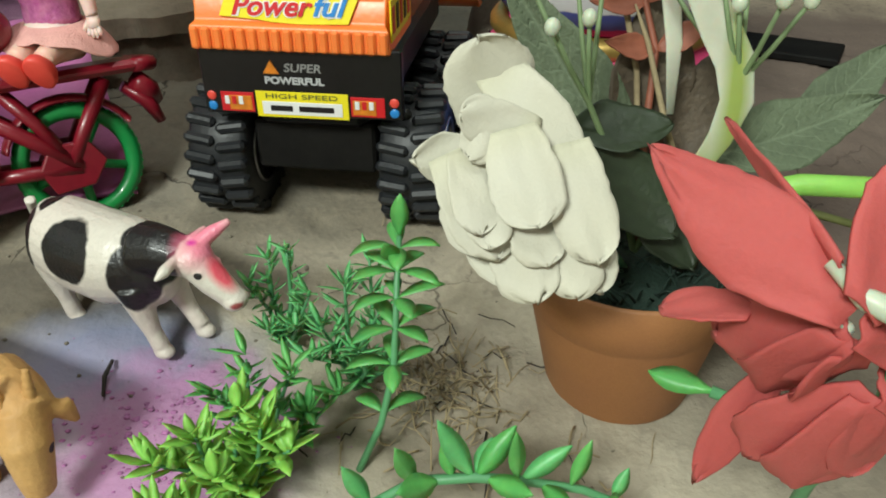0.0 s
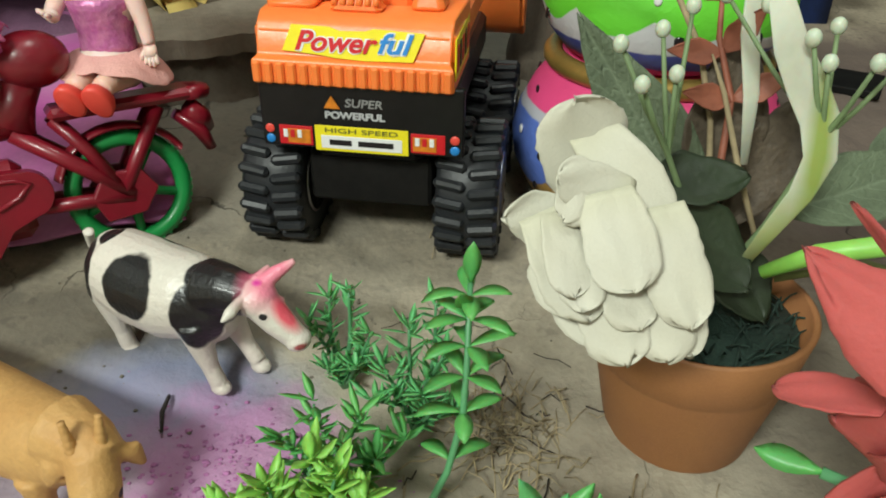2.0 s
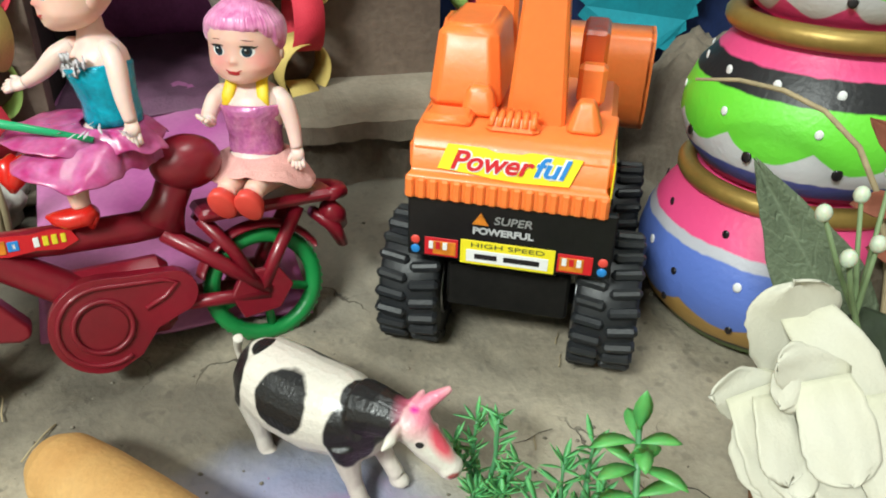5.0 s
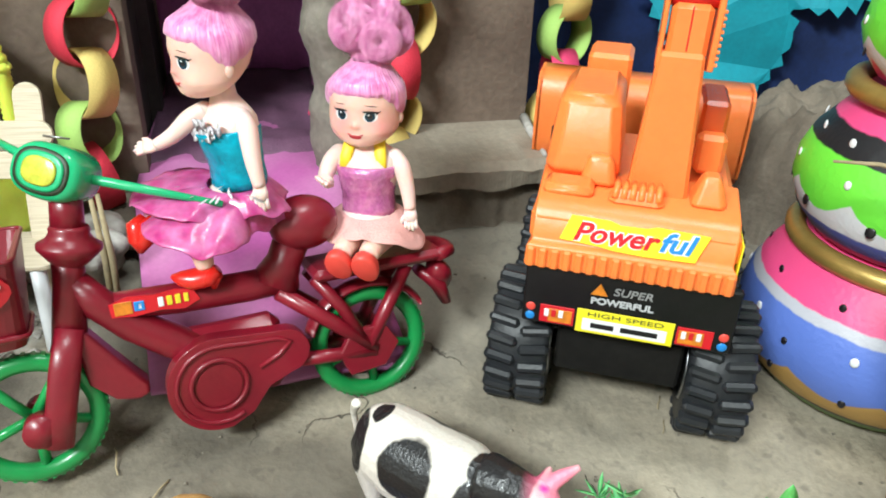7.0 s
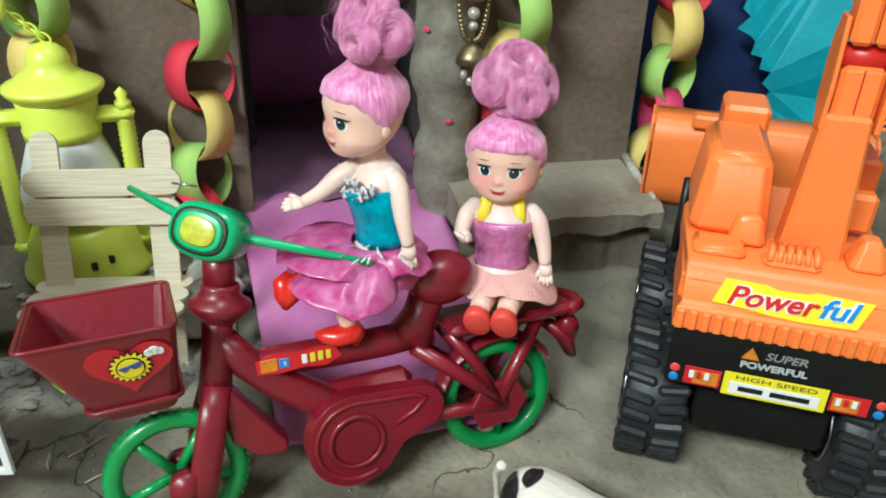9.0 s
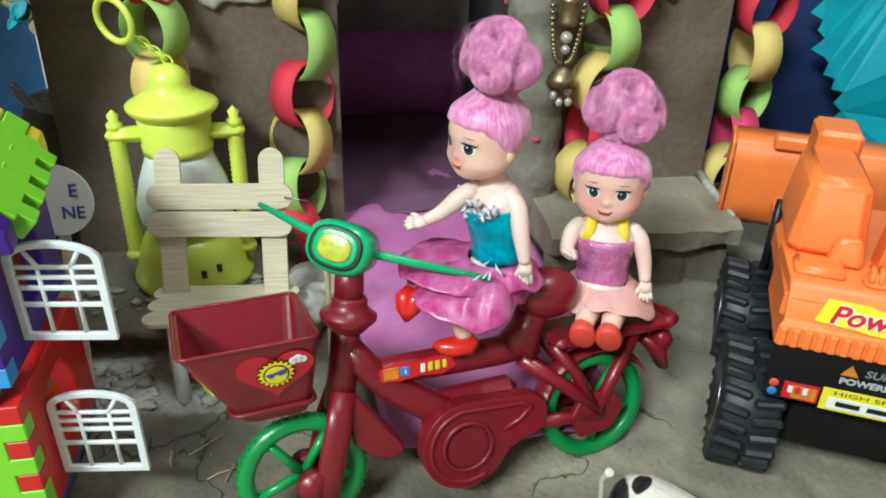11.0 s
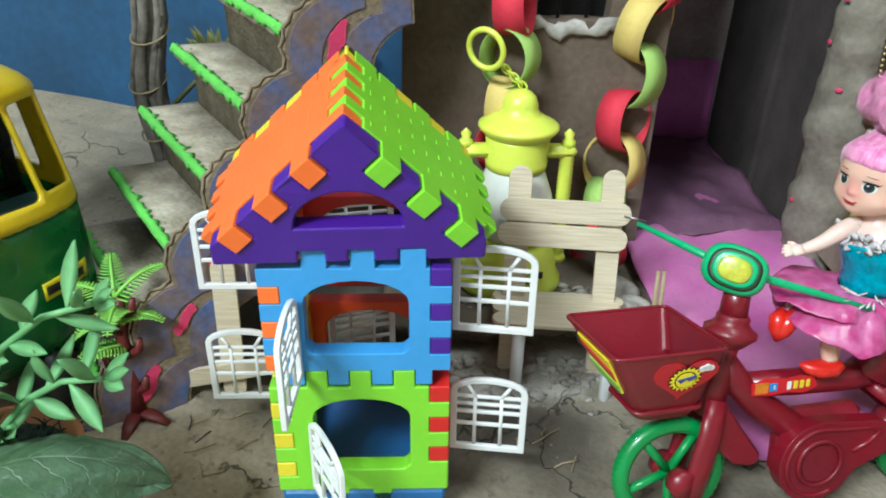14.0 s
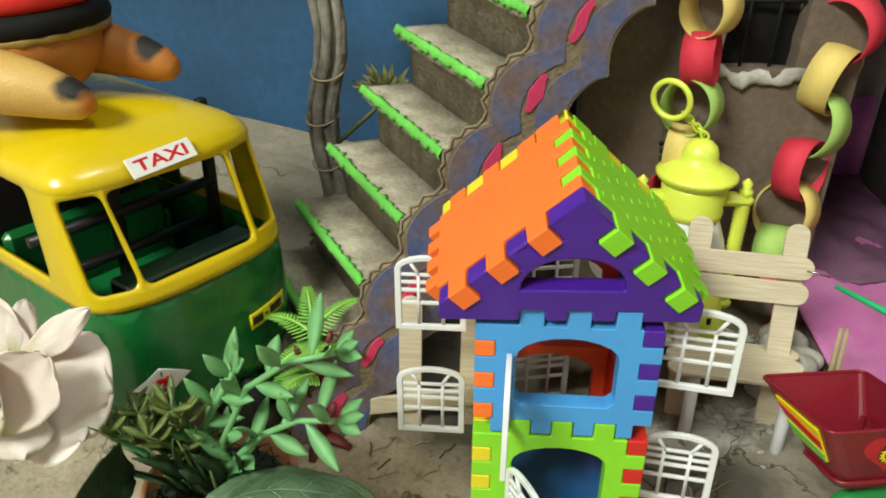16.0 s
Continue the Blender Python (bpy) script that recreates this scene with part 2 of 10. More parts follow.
material("leaf_pale", (0.17, 0.42, 0.17), 0.55, vary=0.08, blotch=90, colour2=(0.11, 0.30, 0.11), sub=0.1)
material("leaf_deep", (0.022, 0.055, 0.020), 0.7, spec=0.2, vary=0.25, blotch=70, grain=350, bump=0.4, colour2=(0.045, 0.09, 0.04))
material("leaf_veined", (0.050, 0.108, 0.050), 0.45, vary=0.25, blotch=110, grain=300, bump=0.5, colour2=(0.085, 0.15, 0.08))
material("sprig_green", (0.075, 0.135, 0.04), 0.5, vary=0.2, blotch=90, colour2=(0.15, 0.18, 0.035))


def leaf_lines(name, colour, count, amount, width=0.10, rib=0.035):
    """Midrib and slanting side veins of a leaf, with a slight relief."""
    m = MATS[name]
    n, link = m.node_tree.nodes, m.node_tree.links.new
    op = lambda o, a, b=0.0: math_node(m, o, a, b)
    uvn, sp, wob = n.new("ShaderNodeUVMap"), n.new("ShaderNodeSeparateXYZ"), n.new("ShaderNodeTexNoise")
    uvn.uv_map = "leaf"
    link(uvn.outputs[0], sp.inputs[0])
    wob.inputs["Scale"].default_value = 5.0
    link(uvn.outputs[0], wob.inputs["Vector"])
    shift = op("MULTIPLY", op("SUBTRACT", wob.outputs["Fac"], 0.5), 0.12)
    a = op("ABSOLUTE", op("ADD", op("SUBTRACT", sp.outputs[0], 0.5), op("MULTIPLY", shift, 0.2)))
    ph = op("FRACT", op("MULTIPLY", op("ADD", op("SUBTRACT", sp.outputs[1], op("MULTIPLY", a, 0.55)), shift), count))
    side = op("SUBTRACT", 1.0, op("MINIMUM", op("DIVIDE", op("ABSOLUTE", op("SUBTRACT", ph, 0.5)), width), 1.0))
    mid = op("SUBTRACT", 1.0, op("MINIMUM", op("DIVIDE", a, rib), 1.0))
    mask = op("MULTIPLY", op("MAXIMUM", mid, op("MULTIPLY", side, op("SUBTRACT", 1.0, op("MULTIPLY", a, 1.5)))), amount)
    mix_in(m, mask, colour)
    bp = n.new("ShaderNodeBump")
    bp.inputs["Strength"].default_value, bp.inputs["Distance"].default_value, bp.invert = 0.6, 0.0006, True
    link(mask, bp.inputs["Height"])
    base = n["Principled BSDF"].inputs["Normal"]
    if base.links:
        link(base.links[0].from_socket, bp.inputs["Normal"])
    link(bp.outputs[0], base)


def root_tint(name, colour, reach, amount):
    """Another colour towards the root of a petal."""
    m = MATS[name]
    n, link = m.node_tree.nodes, m.node_tree.links.new
    uvn, sp = n.new("ShaderNodeUVMap"), n.new("ShaderNodeSeparateXYZ")
    uvn.uv_map = "leaf"
    link(uvn.outputs[0], sp.inputs[0])
    mask = math_node(m, "MULTIPLY", math_node(m, "MAXIMUM", math_node(m, "SUBTRACT", 1.0, math_node(m, "DIVIDE", sp.outputs[1], reach)), 0.0), amount)
    mix_in(m, mask, colour)


leaf_lines("leaf_veined", (0.20, 0.29, 0.17), 7, 0.5, 0.06, 0.015)
leaf_lines("leaf_deep", (0.06, 0.12, 0.05), 8, 0.5)
leaf_lines("leaf_grey", (0.175, 0.22, 0.14), 9, 0.55, 0.12)
material("leaf_olive", (0.12, 0.13, 0.035), 0.6, vary=0.2, blotch=120)
material("berry_white", (0.55, 0.62, 0.48), 0.35, vary=0.06, sub=0.2)
material("leaf_withered", (0.085, 0.062, 0.040), 0.7, vary=0.25, grain=500, bump=0.3, blotch=90, colour2=(0.13, 0.10, 0.07))
material("bract_brown", (0.30, 0.095, 0.055), 0.6, vary=0.15, blotch=120)
material("petal_ivory", (0.555, 0.54, 0.455), 0.75, vary=0.03, grain=1500, bump=0.06, blotch=60, colour2=(0.55, 0.53, 0.43))
material("petal_red", (0.52, 0.100, 0.095), 0.75, vary=0.05, grain=1300, bump=0.05, sub=0.15, colour2=(0.44, 0.074, 0.070))
material("petal_blush", (0.72, 0.63, 0.59), 0.75, vary=0.06, grain=1300, bump=0.05, sub=0.12, blotch=70, colour2=(0.66, 0.53, 0.49))
root_tint("petal_blush", (0.42, 0.40, 0.16), 0.35, 0.8)
root_tint("petal_ivory", (0.45, 0.44, 0.26), 0.3, 0.35)
material("moss_dark", (0.02, 0.05, 0.035), 0.9, vary=0.3, grain=900, bump=0.6)
material("straw", (0.42, 0.33, 0.19), 0.85, vary=0.2)
material("twig_dark", (0.045, 0.035, 0.03), 0.9, vary=0.2)
material("trunk_maroon", (0.16, 0.022, 0.02), 0.5, vary=0.2)
material("goat_tan", (0.56, 0.33, 0.12), 0.6, vary=0.10, blotch=60, colour2=(0.48, 0.25, 0.08), grain=700, bump=0.12)
pm_ = material("plush_orange", (0.50, 0.19, 0.035), 0.55, vary=0.12, grain=1500, bump=0.1, blotch=45, colour2=(0.36, 0.11, 0.015))
mix_in(pm_, blob(pm_, (-0.4990, 0.1735, 0.1705), (0.0045, 0.0080, 0.0060), 0.4, 160, 0.25, 20), (0.012, 0.011, 0.010))
pm_ = material("plush_cream", (0.58, 0.36, 0.10), 0.5, vary=0.12, grain=1500, bump=0.1, blotch=45, colour2=(0.50, 0.28, 0.07))
mix_in(pm_, blob(pm_, (-0.4905, 0.1300, 0.1660), (0.0065, 0.0085, 0.0045), 0.4, 160, 0.25, 20), (0.012, 0.011, 0.010))
mix_in(pm_, blob(pm_, (-0.4850, 0.1320, 0.1590), (0.0050, 0.0050, 0.0050), 0.4, 160, 0.5), (0.52, 0.17, 0.03))
material("room_paint", (0.62, 0.60, 0.55), 0.9, vary=0.1, blotch=3, grain=60)

# powder-dusted mud ground with cracks
gm = material("ground_mud", (0.43, 0.365, 0.262), 0.95, vary=0.22, grain=420, bump=0.9, blotch=28, colour2=(0.285, 0.238, 0.170))
n_, l_ = gm.node_tree.nodes, gm.node_tree.links.new
tc_ = n_.new("ShaderNodeTexCoord")
wob, vor = n_.new("ShaderNodeTexNoise"), n_.new("ShaderNodeTexVoronoi")
wob.inputs["Scale"].default_value, wob.inputs["Detail"].default_value = 45, 5
vor.feature, vor.inputs["Scale"].default_value = "DISTANCE_TO_EDGE", 13
vm = n_.new("ShaderNodeVectorMath")
vm.operation = "MULTIPLY_ADD"
vm.inputs[1].default_value = (0.05, 0.05, 0.05)
l_(tc_.outputs["Object"], wob.inputs["Vector"])
l_(wob.outputs["Color"], vm.inputs[0])
l_(tc_.outputs["Object"], vm.inputs[2])
l_(vm.outputs["Vector"], vor.inputs["Vector"])
crk = n_.new("ShaderNodeMapRange")
crk.inputs["From Min"].default_value, crk.inputs["From Max"].default_value = 0.0095, 0.002
l_(vor.outputs["Distance"], crk.inputs["Value"])
part_ = n_.new("ShaderNodeMapRange")
part_.inputs["From Min"].default_value, part_.inputs["From Max"].default_value = 0.52, 0.60
brk = n_.new("ShaderNodeTexNoise")
brk.inputs["Scale"].default_value = 9
l_(tc_.outputs["Object"], brk.inputs["Vector"])
l_(brk.outputs["Fac"], part_.inputs["Value"])
crack = math_node(gm, "MULTIPLY", crk.outputs["Result"], part_.outputs["Result"])
crack = math_node(gm, "MULTIPLY", crack, 0.8)
spk = n_.new("ShaderNodeTexNoise")
spk.inputs["Scale"].default_value, spk.inputs["Detail"].default_value = 190, 2
l_(tc_.outputs["Object"], spk.inputs["Vector"])
spm = n_.new("ShaderNodeMapRange")
spm.inputs["From Min"].default_value, spm.inputs["From Max"].default_value = 0.60, 0.70
l_(spk.outputs["Fac"], spm.inputs["Value"])
mix_in(gm, math_node(gm, "MULTIPLY", spm.outputs["Result"], 0.6), (0.12, 0.095, 0.07))
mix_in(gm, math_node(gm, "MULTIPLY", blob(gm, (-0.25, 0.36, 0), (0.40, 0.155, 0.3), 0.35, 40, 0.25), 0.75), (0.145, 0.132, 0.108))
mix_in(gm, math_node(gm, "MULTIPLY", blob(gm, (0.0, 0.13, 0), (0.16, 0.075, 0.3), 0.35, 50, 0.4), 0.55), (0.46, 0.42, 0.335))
# soil patches, and shade beneath the bicycle painted in as darker mud
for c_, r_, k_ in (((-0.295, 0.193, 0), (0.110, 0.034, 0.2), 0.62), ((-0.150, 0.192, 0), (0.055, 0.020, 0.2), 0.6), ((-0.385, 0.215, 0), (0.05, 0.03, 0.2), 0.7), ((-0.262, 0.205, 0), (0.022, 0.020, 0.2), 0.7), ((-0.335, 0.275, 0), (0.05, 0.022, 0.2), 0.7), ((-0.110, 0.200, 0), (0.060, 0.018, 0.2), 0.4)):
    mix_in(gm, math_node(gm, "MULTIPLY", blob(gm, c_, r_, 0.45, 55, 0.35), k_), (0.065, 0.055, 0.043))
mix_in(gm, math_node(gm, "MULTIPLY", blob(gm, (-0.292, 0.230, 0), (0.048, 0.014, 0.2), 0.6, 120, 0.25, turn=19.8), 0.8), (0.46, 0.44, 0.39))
dark_patch = blob(gm, (0.005, 0.150, 0), (0.036, 0.030, 0.1), 0.35, 70, 0.5)
mix_in(gm, math_node(gm, "MULTIPLY", dark_patch, 0.55), (0.13, 0.10, 0.068))
mix_in(gm, math_node(gm, "MULTIPLY", blob(gm, (-0.095, 0.168, 0), (0.034, 0.017, 0.1), 0.3, 60, 0.45), 0.85), (0.17, 0.215, 0.35))
mix_in(gm, math_node(gm, "MULTIPLY", blob(gm, (-0.100, 0.135, 0), (0.055, 0.034, 0.1), 0.35, 60, 0.45), 0.7), (0.34, 0.27, 0.38))
mix_in(gm, math_node(gm, "MULTIPLY", blob(gm, (-0.072, 0.143, 0), (0.030, 0.026, 0.1), 0.5, 110, 0.3), 0.75), (0.44, 0.19, 0.38))
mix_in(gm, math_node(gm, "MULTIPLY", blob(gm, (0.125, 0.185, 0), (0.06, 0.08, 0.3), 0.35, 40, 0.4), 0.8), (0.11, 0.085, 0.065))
mix_in(gm, crack, (0.05, 0.04, 0.03))
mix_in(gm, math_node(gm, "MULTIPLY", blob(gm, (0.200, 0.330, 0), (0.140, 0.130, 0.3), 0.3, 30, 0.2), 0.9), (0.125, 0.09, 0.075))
bp_ = n_.new("ShaderNodeBump")
bp_.inputs["Strength"].default_value, bp_.inputs["Distance"].default_value, bp_.invert = 0.9, 0.0015, True
l_(crack, bp_.inputs["Height"])
l_(n_["Bump"].outputs["Normal"], bp_.inputs["Normal"])
l_(bp_.outputs["Normal"], n_["Principled BSDF"].inputs["Normal"])

# ---- mesh helpers ----
from mathutils.geometry import delaunay_2d_cdt


class Shell:
    """Collects vertices and faces of one mesh; m is the slot of the material."""

    def __init__(self):
        self.v, self.f, self.m, self.s, self.uv = [], [], [], [], {}

    def add(self, vs, fs, m=0, smooth=True, at=None):
        k = len(self.v)
        self.v += [tuple((at @ Vector(p)) if at else p) for p in vs]
        self.f += [tuple(i + k for i in f) for f in fs]
        self.m += [m] * len(fs)
        self.s += [smooth] * len(fs)
        return self

    def box(self, c, size, r=0.0, m=0, at=None, taper=(1, 1)):
        """A box with chamfered edges; taper scales its top."""
        hx, hy, hz = (d / 2 for d in size)
        r = min(r, hx * 0.9, hy * 0.9, hz * 0.9)
        vs, idx = [], {}
        for sx in (-1, 1):
            for sy in (-1, 1):
                for sz in (-1, 1):
                    for ax in range(3):
                        p = [sx * (hx - r), sy * (hy - r), sz * (hz - r)]
                        p[ax] += (sx, sy, sz)[ax] * r
                        t = taper if sz > 0 else (1, 1)
                        idx[sx, sy, sz, ax] = len(vs)
                        vs.append((c[0] + p[0] * t[0], c[1] + p[1] * t[1], c[2] + p[2]))
        fs = []
        for s in (-1, 1):
            fs.append([idx[s, a, b, 0] for a, b in ((-1, -1), (1, -1), (1, 1), (-1, 1))][::s])
            fs.append([idx[a, s, b, 1] for a, b in ((-1, -1), (-1, 1), (1, 1), (1, -1))][::s])
            fs.append([idx[a, b, s, 2] for a, b in ((-1, -1), (1, -1), (1, 1), (-1, 1))][::s])
        if r > 0:
            for a in (-1, 1):
                for b in (-1, 1):
                    fs.append([idx[-1, a, b, 1], idx[1, a, b, 1], idx[1, a, b, 2], idx[-1, a, b, 2]][:: -a * b])
                    fs.append([idx[a, -1, b, 0], idx[a, 1, b, 0], idx[a, 1, b, 2], idx[a, -1, b, 2]][:: a * b])
                    fs.append([idx[a, b, -1, 0], idx[a, b, 1, 0], idx[a, b, 1, 1], idx[a, b, -1, 1]][:: -a * b])
            for sx in (-1, 1):
                for sy in (-1, 1):
                    for sz in (-1, 1):
                        fs.append([idx[sx, sy, sz, k] for k in range(3)][:: sx * sy * sz])
        return self.add(vs, fs, m, False, at)

    def tube(self, pts, radii, n=10, m=0, flat=1.0, at=None, up=None, smooth=True, closed=False):
        """A tube along pts; radii one or per point; flat squeezes it along the second axis."""
        pts = [Vector(p) for p in pts]
        if not hasattr(radii, "__len__"):
            radii = [radii] * len(pts)
        vs, fs = [], []
        ref = Vector(up) if up else None
        k = len(pts)
        prev = None
        for i, p in enumerate(pts):
            if closed:
                d = pts[(i + 1) % k] - pts[i - 1]
            else:
                d = pts[min(i + 1, k - 1)] - pts[max(i - 1, 0)]
            d.normalize()
            if prev is None:
                a = ref if ref else (Vector((0, 0, 1)) if abs(d.z) < 0.9 else Vector((1, 0, 0)))
            else:
                a = prev
            e1 = a - d * a.dot(d)
            if e1.length < 1e-6:
                e1 = d.orthogonal()
            e1.normalize()
            prev = e1
            e2 = d.cross(e1)
            for j in range(n):
                w = 2 * math.pi * j / n
                vs.append(p + (e1 * math.cos(w) * flat + e2 * math.sin(w)) * radii[i])
        for i in range(k if closed else k - 1):
            for j in range(n):
                a0, b0 = i * n, ((i + 1) % k) * n
                fs.append((a0 + j, a0 + (j + 1) % n, b0 + (j + 1) % n, b0 + j))
        if not closed:
            fs.append(tuple(range(n))[::-1])
            fs.append(tuple((k - 1) * n + j for j in range(n)))
        return self.add(vs, fs, m, smooth, at)

    def ball(self, c, r, m=0, nu=14, nv=9, at=None, rot=None):
        r = (r, r, r) if not hasattr(r, "__len__") else r
        vs, fs = [], []
        for i in range(1, nv):
            a = math.pi * i / nv
            for j in range(nu):
                b = 2 * math.pi * j / nu
                p = Vector((r[0] * math.sin(a) * math.cos(b), r[1] * math.sin(a) * math.sin(b), r[2] * math.cos(a)))
                vs.append((rot @ p if rot else p) + Vector(c))
        for z in (1, -1):
            p = Vector((0, 0, z * r[2]))
            vs.append((rot @ p if rot else p) + Vector(c))
        top, bot = len(vs) - 2, len(vs) - 1
        for j in range(nu):
            fs.append((top, j, (j + 1) % nu))
            fs.append((bot, (nv - 2) * nu + (j + 1) % nu, (nv - 2) * nu + j))
            for i in range(nv - 2):
                fs.append((i * nu + j, (i + 1) * nu + j, (i + 1) * nu + (j + 1) % nu, i * nu + (j + 1) % nu))
        return self.add(vs, fs, m, True, at)

    def lathe(self, prof, n=32, c=(0, 0, 0), m=0, at=None, ripple=None, smooth=True):
        """Turn a profile of (radius, height) round the z axis."""
        vs, fs = [], []
        for i, (r, z) in enumerate(prof):
            for j in range(n):
                w = 2 * math.pi * j / n
                q = r * (1 + (ripple(w, z) if ripple else 0))
                vs.append((c[0] + q * math.cos(w), c[1] + q * math.sin(w), c[2] + z))
        for i in range(len(prof) - 1):
            for j in range(n):
                fs.append((i * n + j, i * n + (j + 1) % n, (i + 1) * n + (j + 1) % n, (i + 1) * n + j))
        if prof[0][0] > 1e-6:
            fs.append(tuple(range(n))[::-1])
        if prof[-1][0] > 1e-6:
            fs.append(tuple((len(prof) - 1) * n + j for j in range(n)))
        return self.add(vs, fs, m, smooth, at)

    def prism(self, loops, y0, y1, m=0, at=None, smooth=False):
        """Outline in x, z (first loop; the others are holes), pushed from y0 to y1."""
        flat = [p for lp in loops for p in lp]
        k = len(flat)
        edges, o = [], 0
        for lp in loops:
            edges += [(o + i, o + (i + 1) % len(lp)) for i in range(len(lp))]
            o += len(lp)
        span = max(abs(c) for p in flat for c in p)

        def within(x, z):
            odd = False
            for a, b in edges:
                (x0, z0), (x1, z1) = flat[a], flat[b]
                if (z0 > z) != (z1 > z) and x < x0 + (z - z0) * (x1 - x0) / (z1 - z0):
                    odd = not odd
            return odd
        found = delaunay_2d_cdt([Vector(p) / span for p in flat], edges, [], 0, 1e-7, True)
        home = [g[0] if g else -1 for g in found[3]]
        tri = [[home[i] for i in t] for t in found[2]]
        tri = [t for t in tri if min(t) >= 0 and within(sum(flat[i][0] for i in t) / 3, sum(flat[i][1] for i in t) / 3)]
        vs = [(x, y0, z) for x, z in flat] + [(x, y1, z) for x, z in flat]
        fs = []
        for t in tri:
            a, b, c = (Vector(flat[i]) for i in t)
            t = tuple(t) if (b - a).cross(c - a) > 0 else tuple(t)[::-1]
            s = 1 if y1 > y0 else -1
            fs.append(t[::s])
            fs.append(tuple(i + k for i in t[::-1])[::s])
        o = 0
        for q, lp in enumerate(loops):
            area = sum(lp[i - 1][0] * lp[i][1] - lp[i][0] * lp[i - 1][1] for i in range(len(lp)))
            s = (1 if area > 0 else -1) * (1 if q == 0 else -1) * (1 if y1 > y0 else -1)
            for i in range(len(lp)):
                j = (i + 1) % len(lp)
                fs.append((o + j, o + i, o + i + k, o + j + k)[::s])
            o += len(lp)
        return self.add(vs, fs, m, smooth, at)

    def blade(self, base, way, normal, length, width, m=0, bend=0.3, thick=0.08, seg=6, shape=0.45, cup=0.15, at=None, ragged=0.0):
        """A leaf or petal: widest at shape of its length, bent towards its back, with body."""
        d, nn = Vector(way).normalized(), Vector(normal)
        nn = (nn - d * nn.dot(d)).normalized()
        side = d.cross(nn)
        p = Vector(base)
        vs, fs = [], []
        step = length / seg
        for i in range(seg + 1):
            t = i / seg
            w = width / 2 * (math.sin(math.pi * min(1, t / (2 * shape))) if t < shape else math.cos(math.pi / 2 * (t - shape) / (1 - shape)) ** 0.8 if t < 1 else 0)
            w = max(w, width * 0.04)
            w *= 1 + ragged * (random.random() - 0.5)
            h = max(width * thick * 0.5, w * thick)
            c = w * cup
            vs += [p - side * w + nn * c, p + nn * h * 0.6 - nn * c * 0.3, p + side * w + nn * c, p - nn * h - nn * c * 0.3]
            ang = -bend / seg
            q = Matrix.Rotation(-ang, 3, side)
            d, nn = (q @ d).normalized(), (q @ nn).normalized()
            p = p + d * step
        for i in range(seg):
            for j in range(4):
                fs.append((i * 4 + j, (i + 1) * 4 + j, (i + 1) * 4 + (j + 1) % 4, i * 4 + (j + 1) % 4))
        fs += [(0, 1, 2, 3), tuple(seg * 4 + j for j in (3, 2, 1, 0))]
        return self.add(vs, fs, m, True, at)

    def petal(self, base, way, normal, length, width, m=0, bend=0.3, cup=0.25, shape=0.6, root=0.3, point=0.0, ruffle=0.05, thick=0.0004, nu=16, nv=20, seed=0, at=None, roll=0.0, fray=0.055):
        """A thin cloth petal: a curved sheet, narrow at its root, round or pointed at its tip, with a wavy rim."""
        rnd = random.Random(seed)
        ph = [rnd.uniform(0, 6.28) for _ in range(4)]
        d, nn = Vector(way).normalized(), Vector(normal)
        nn = (nn - d * nn.dot(d)).normalized()
        side = d.cross(nn)
        p = Vector(base)
        row = [1 - (1 - i / nv) ** 1.7 for i in range(nv + 1)] + [1.0]
        top, low, uv = [], [], []
        for i in range(nv + 1):
            t = row[i]
            if t < shape:
                w = root + (1 - root) * math.sin(math.pi / 2 * t / shape)
            else:
                u = (t - shape) / (1 - shape)
                w = (1 - point) * math.sqrt(max(0.0, 1 - u ** 2.6)) + point * (1 - u) ** 0.9
            w = max(w, 0.03) * width / 2
            q = roll * max(0.0, t - 0.6) / 0.4
            for j in range(nu + 1):
                u = 2 * j / nu - 1
                edge = abs(u) ** 3
                h = cup * w * u * u + ruffle * width * (edge * math.sin(7 * t + ph[0] + 2 * u) + 0.5 * t * math.sin(3.1 * u + ph[1] + 4 * t) + 0.3 * math.sin(5 * u + 9 * t + ph[2]))
                h += 0.022 * width * noise.noise(Vector((u * 2.2 + ph[0] * 9, t * 1.6, ph[1]))) + 0.009 * width * noise.noise(Vector((u * 7 + ph[2] * 9, t * 3, ph[3])))
                h *= min(1.0, w / (0.30 * width / 2))
                c = p + side * (w * u * (1 + 0.02 * math.sin(19 * t + ph[3]) + 0.05 * noise.noise(Vector((t * 14, ph[0] * 7, 1 if u > 0 else 5))) + fray * noise.noise(Vector((t * 45, ph[1] * 7, 1 if u > 0 else 5))))) + nn * h + d * (length * t * (0.02 * math.sin(9 * u + ph[1]) + fray * noise.noise(Vector((u * 9, ph[2] * 7, 3)))))
                top.append(c + nn * thick / 2)
                low.append(c - nn * thick / 2)
                uv.append((0.5 + 0.5 * u * w / (width / 2), t))
            dt = row[i + 1] - t
            rot = Matrix.Rotation((bend + q * 2) * dt, 3, side)
            d, nn = (rot @ d).normalized(), (rot @ nn).normalized()
            p = p + d * (length * dt)
        k = (nu + 1) * (nv + 1)
        fs = []
        for i in range(nv):
            for j in range(nu):
                a = i * (nu + 1) + j
                f = (a, a + 1, a + nu + 2, a + nu + 1)
                fs += [f, tuple(x + k for x in f[::-1])]
        rim = [j for j in range(nu + 1)] + [i * (nu + 1) + nu for i in range(1, nv + 1)] + [nv * (nu + 1) + j for j in range(nu - 1, -1, -1)] + [i * (nu + 1) for i in range(nv - 1, 0, -1)]
        for a, b in zip(rim, rim[1:] + rim[:1]):
            fs.append((b, a, a + k, b + k))
        o = len(self.v)
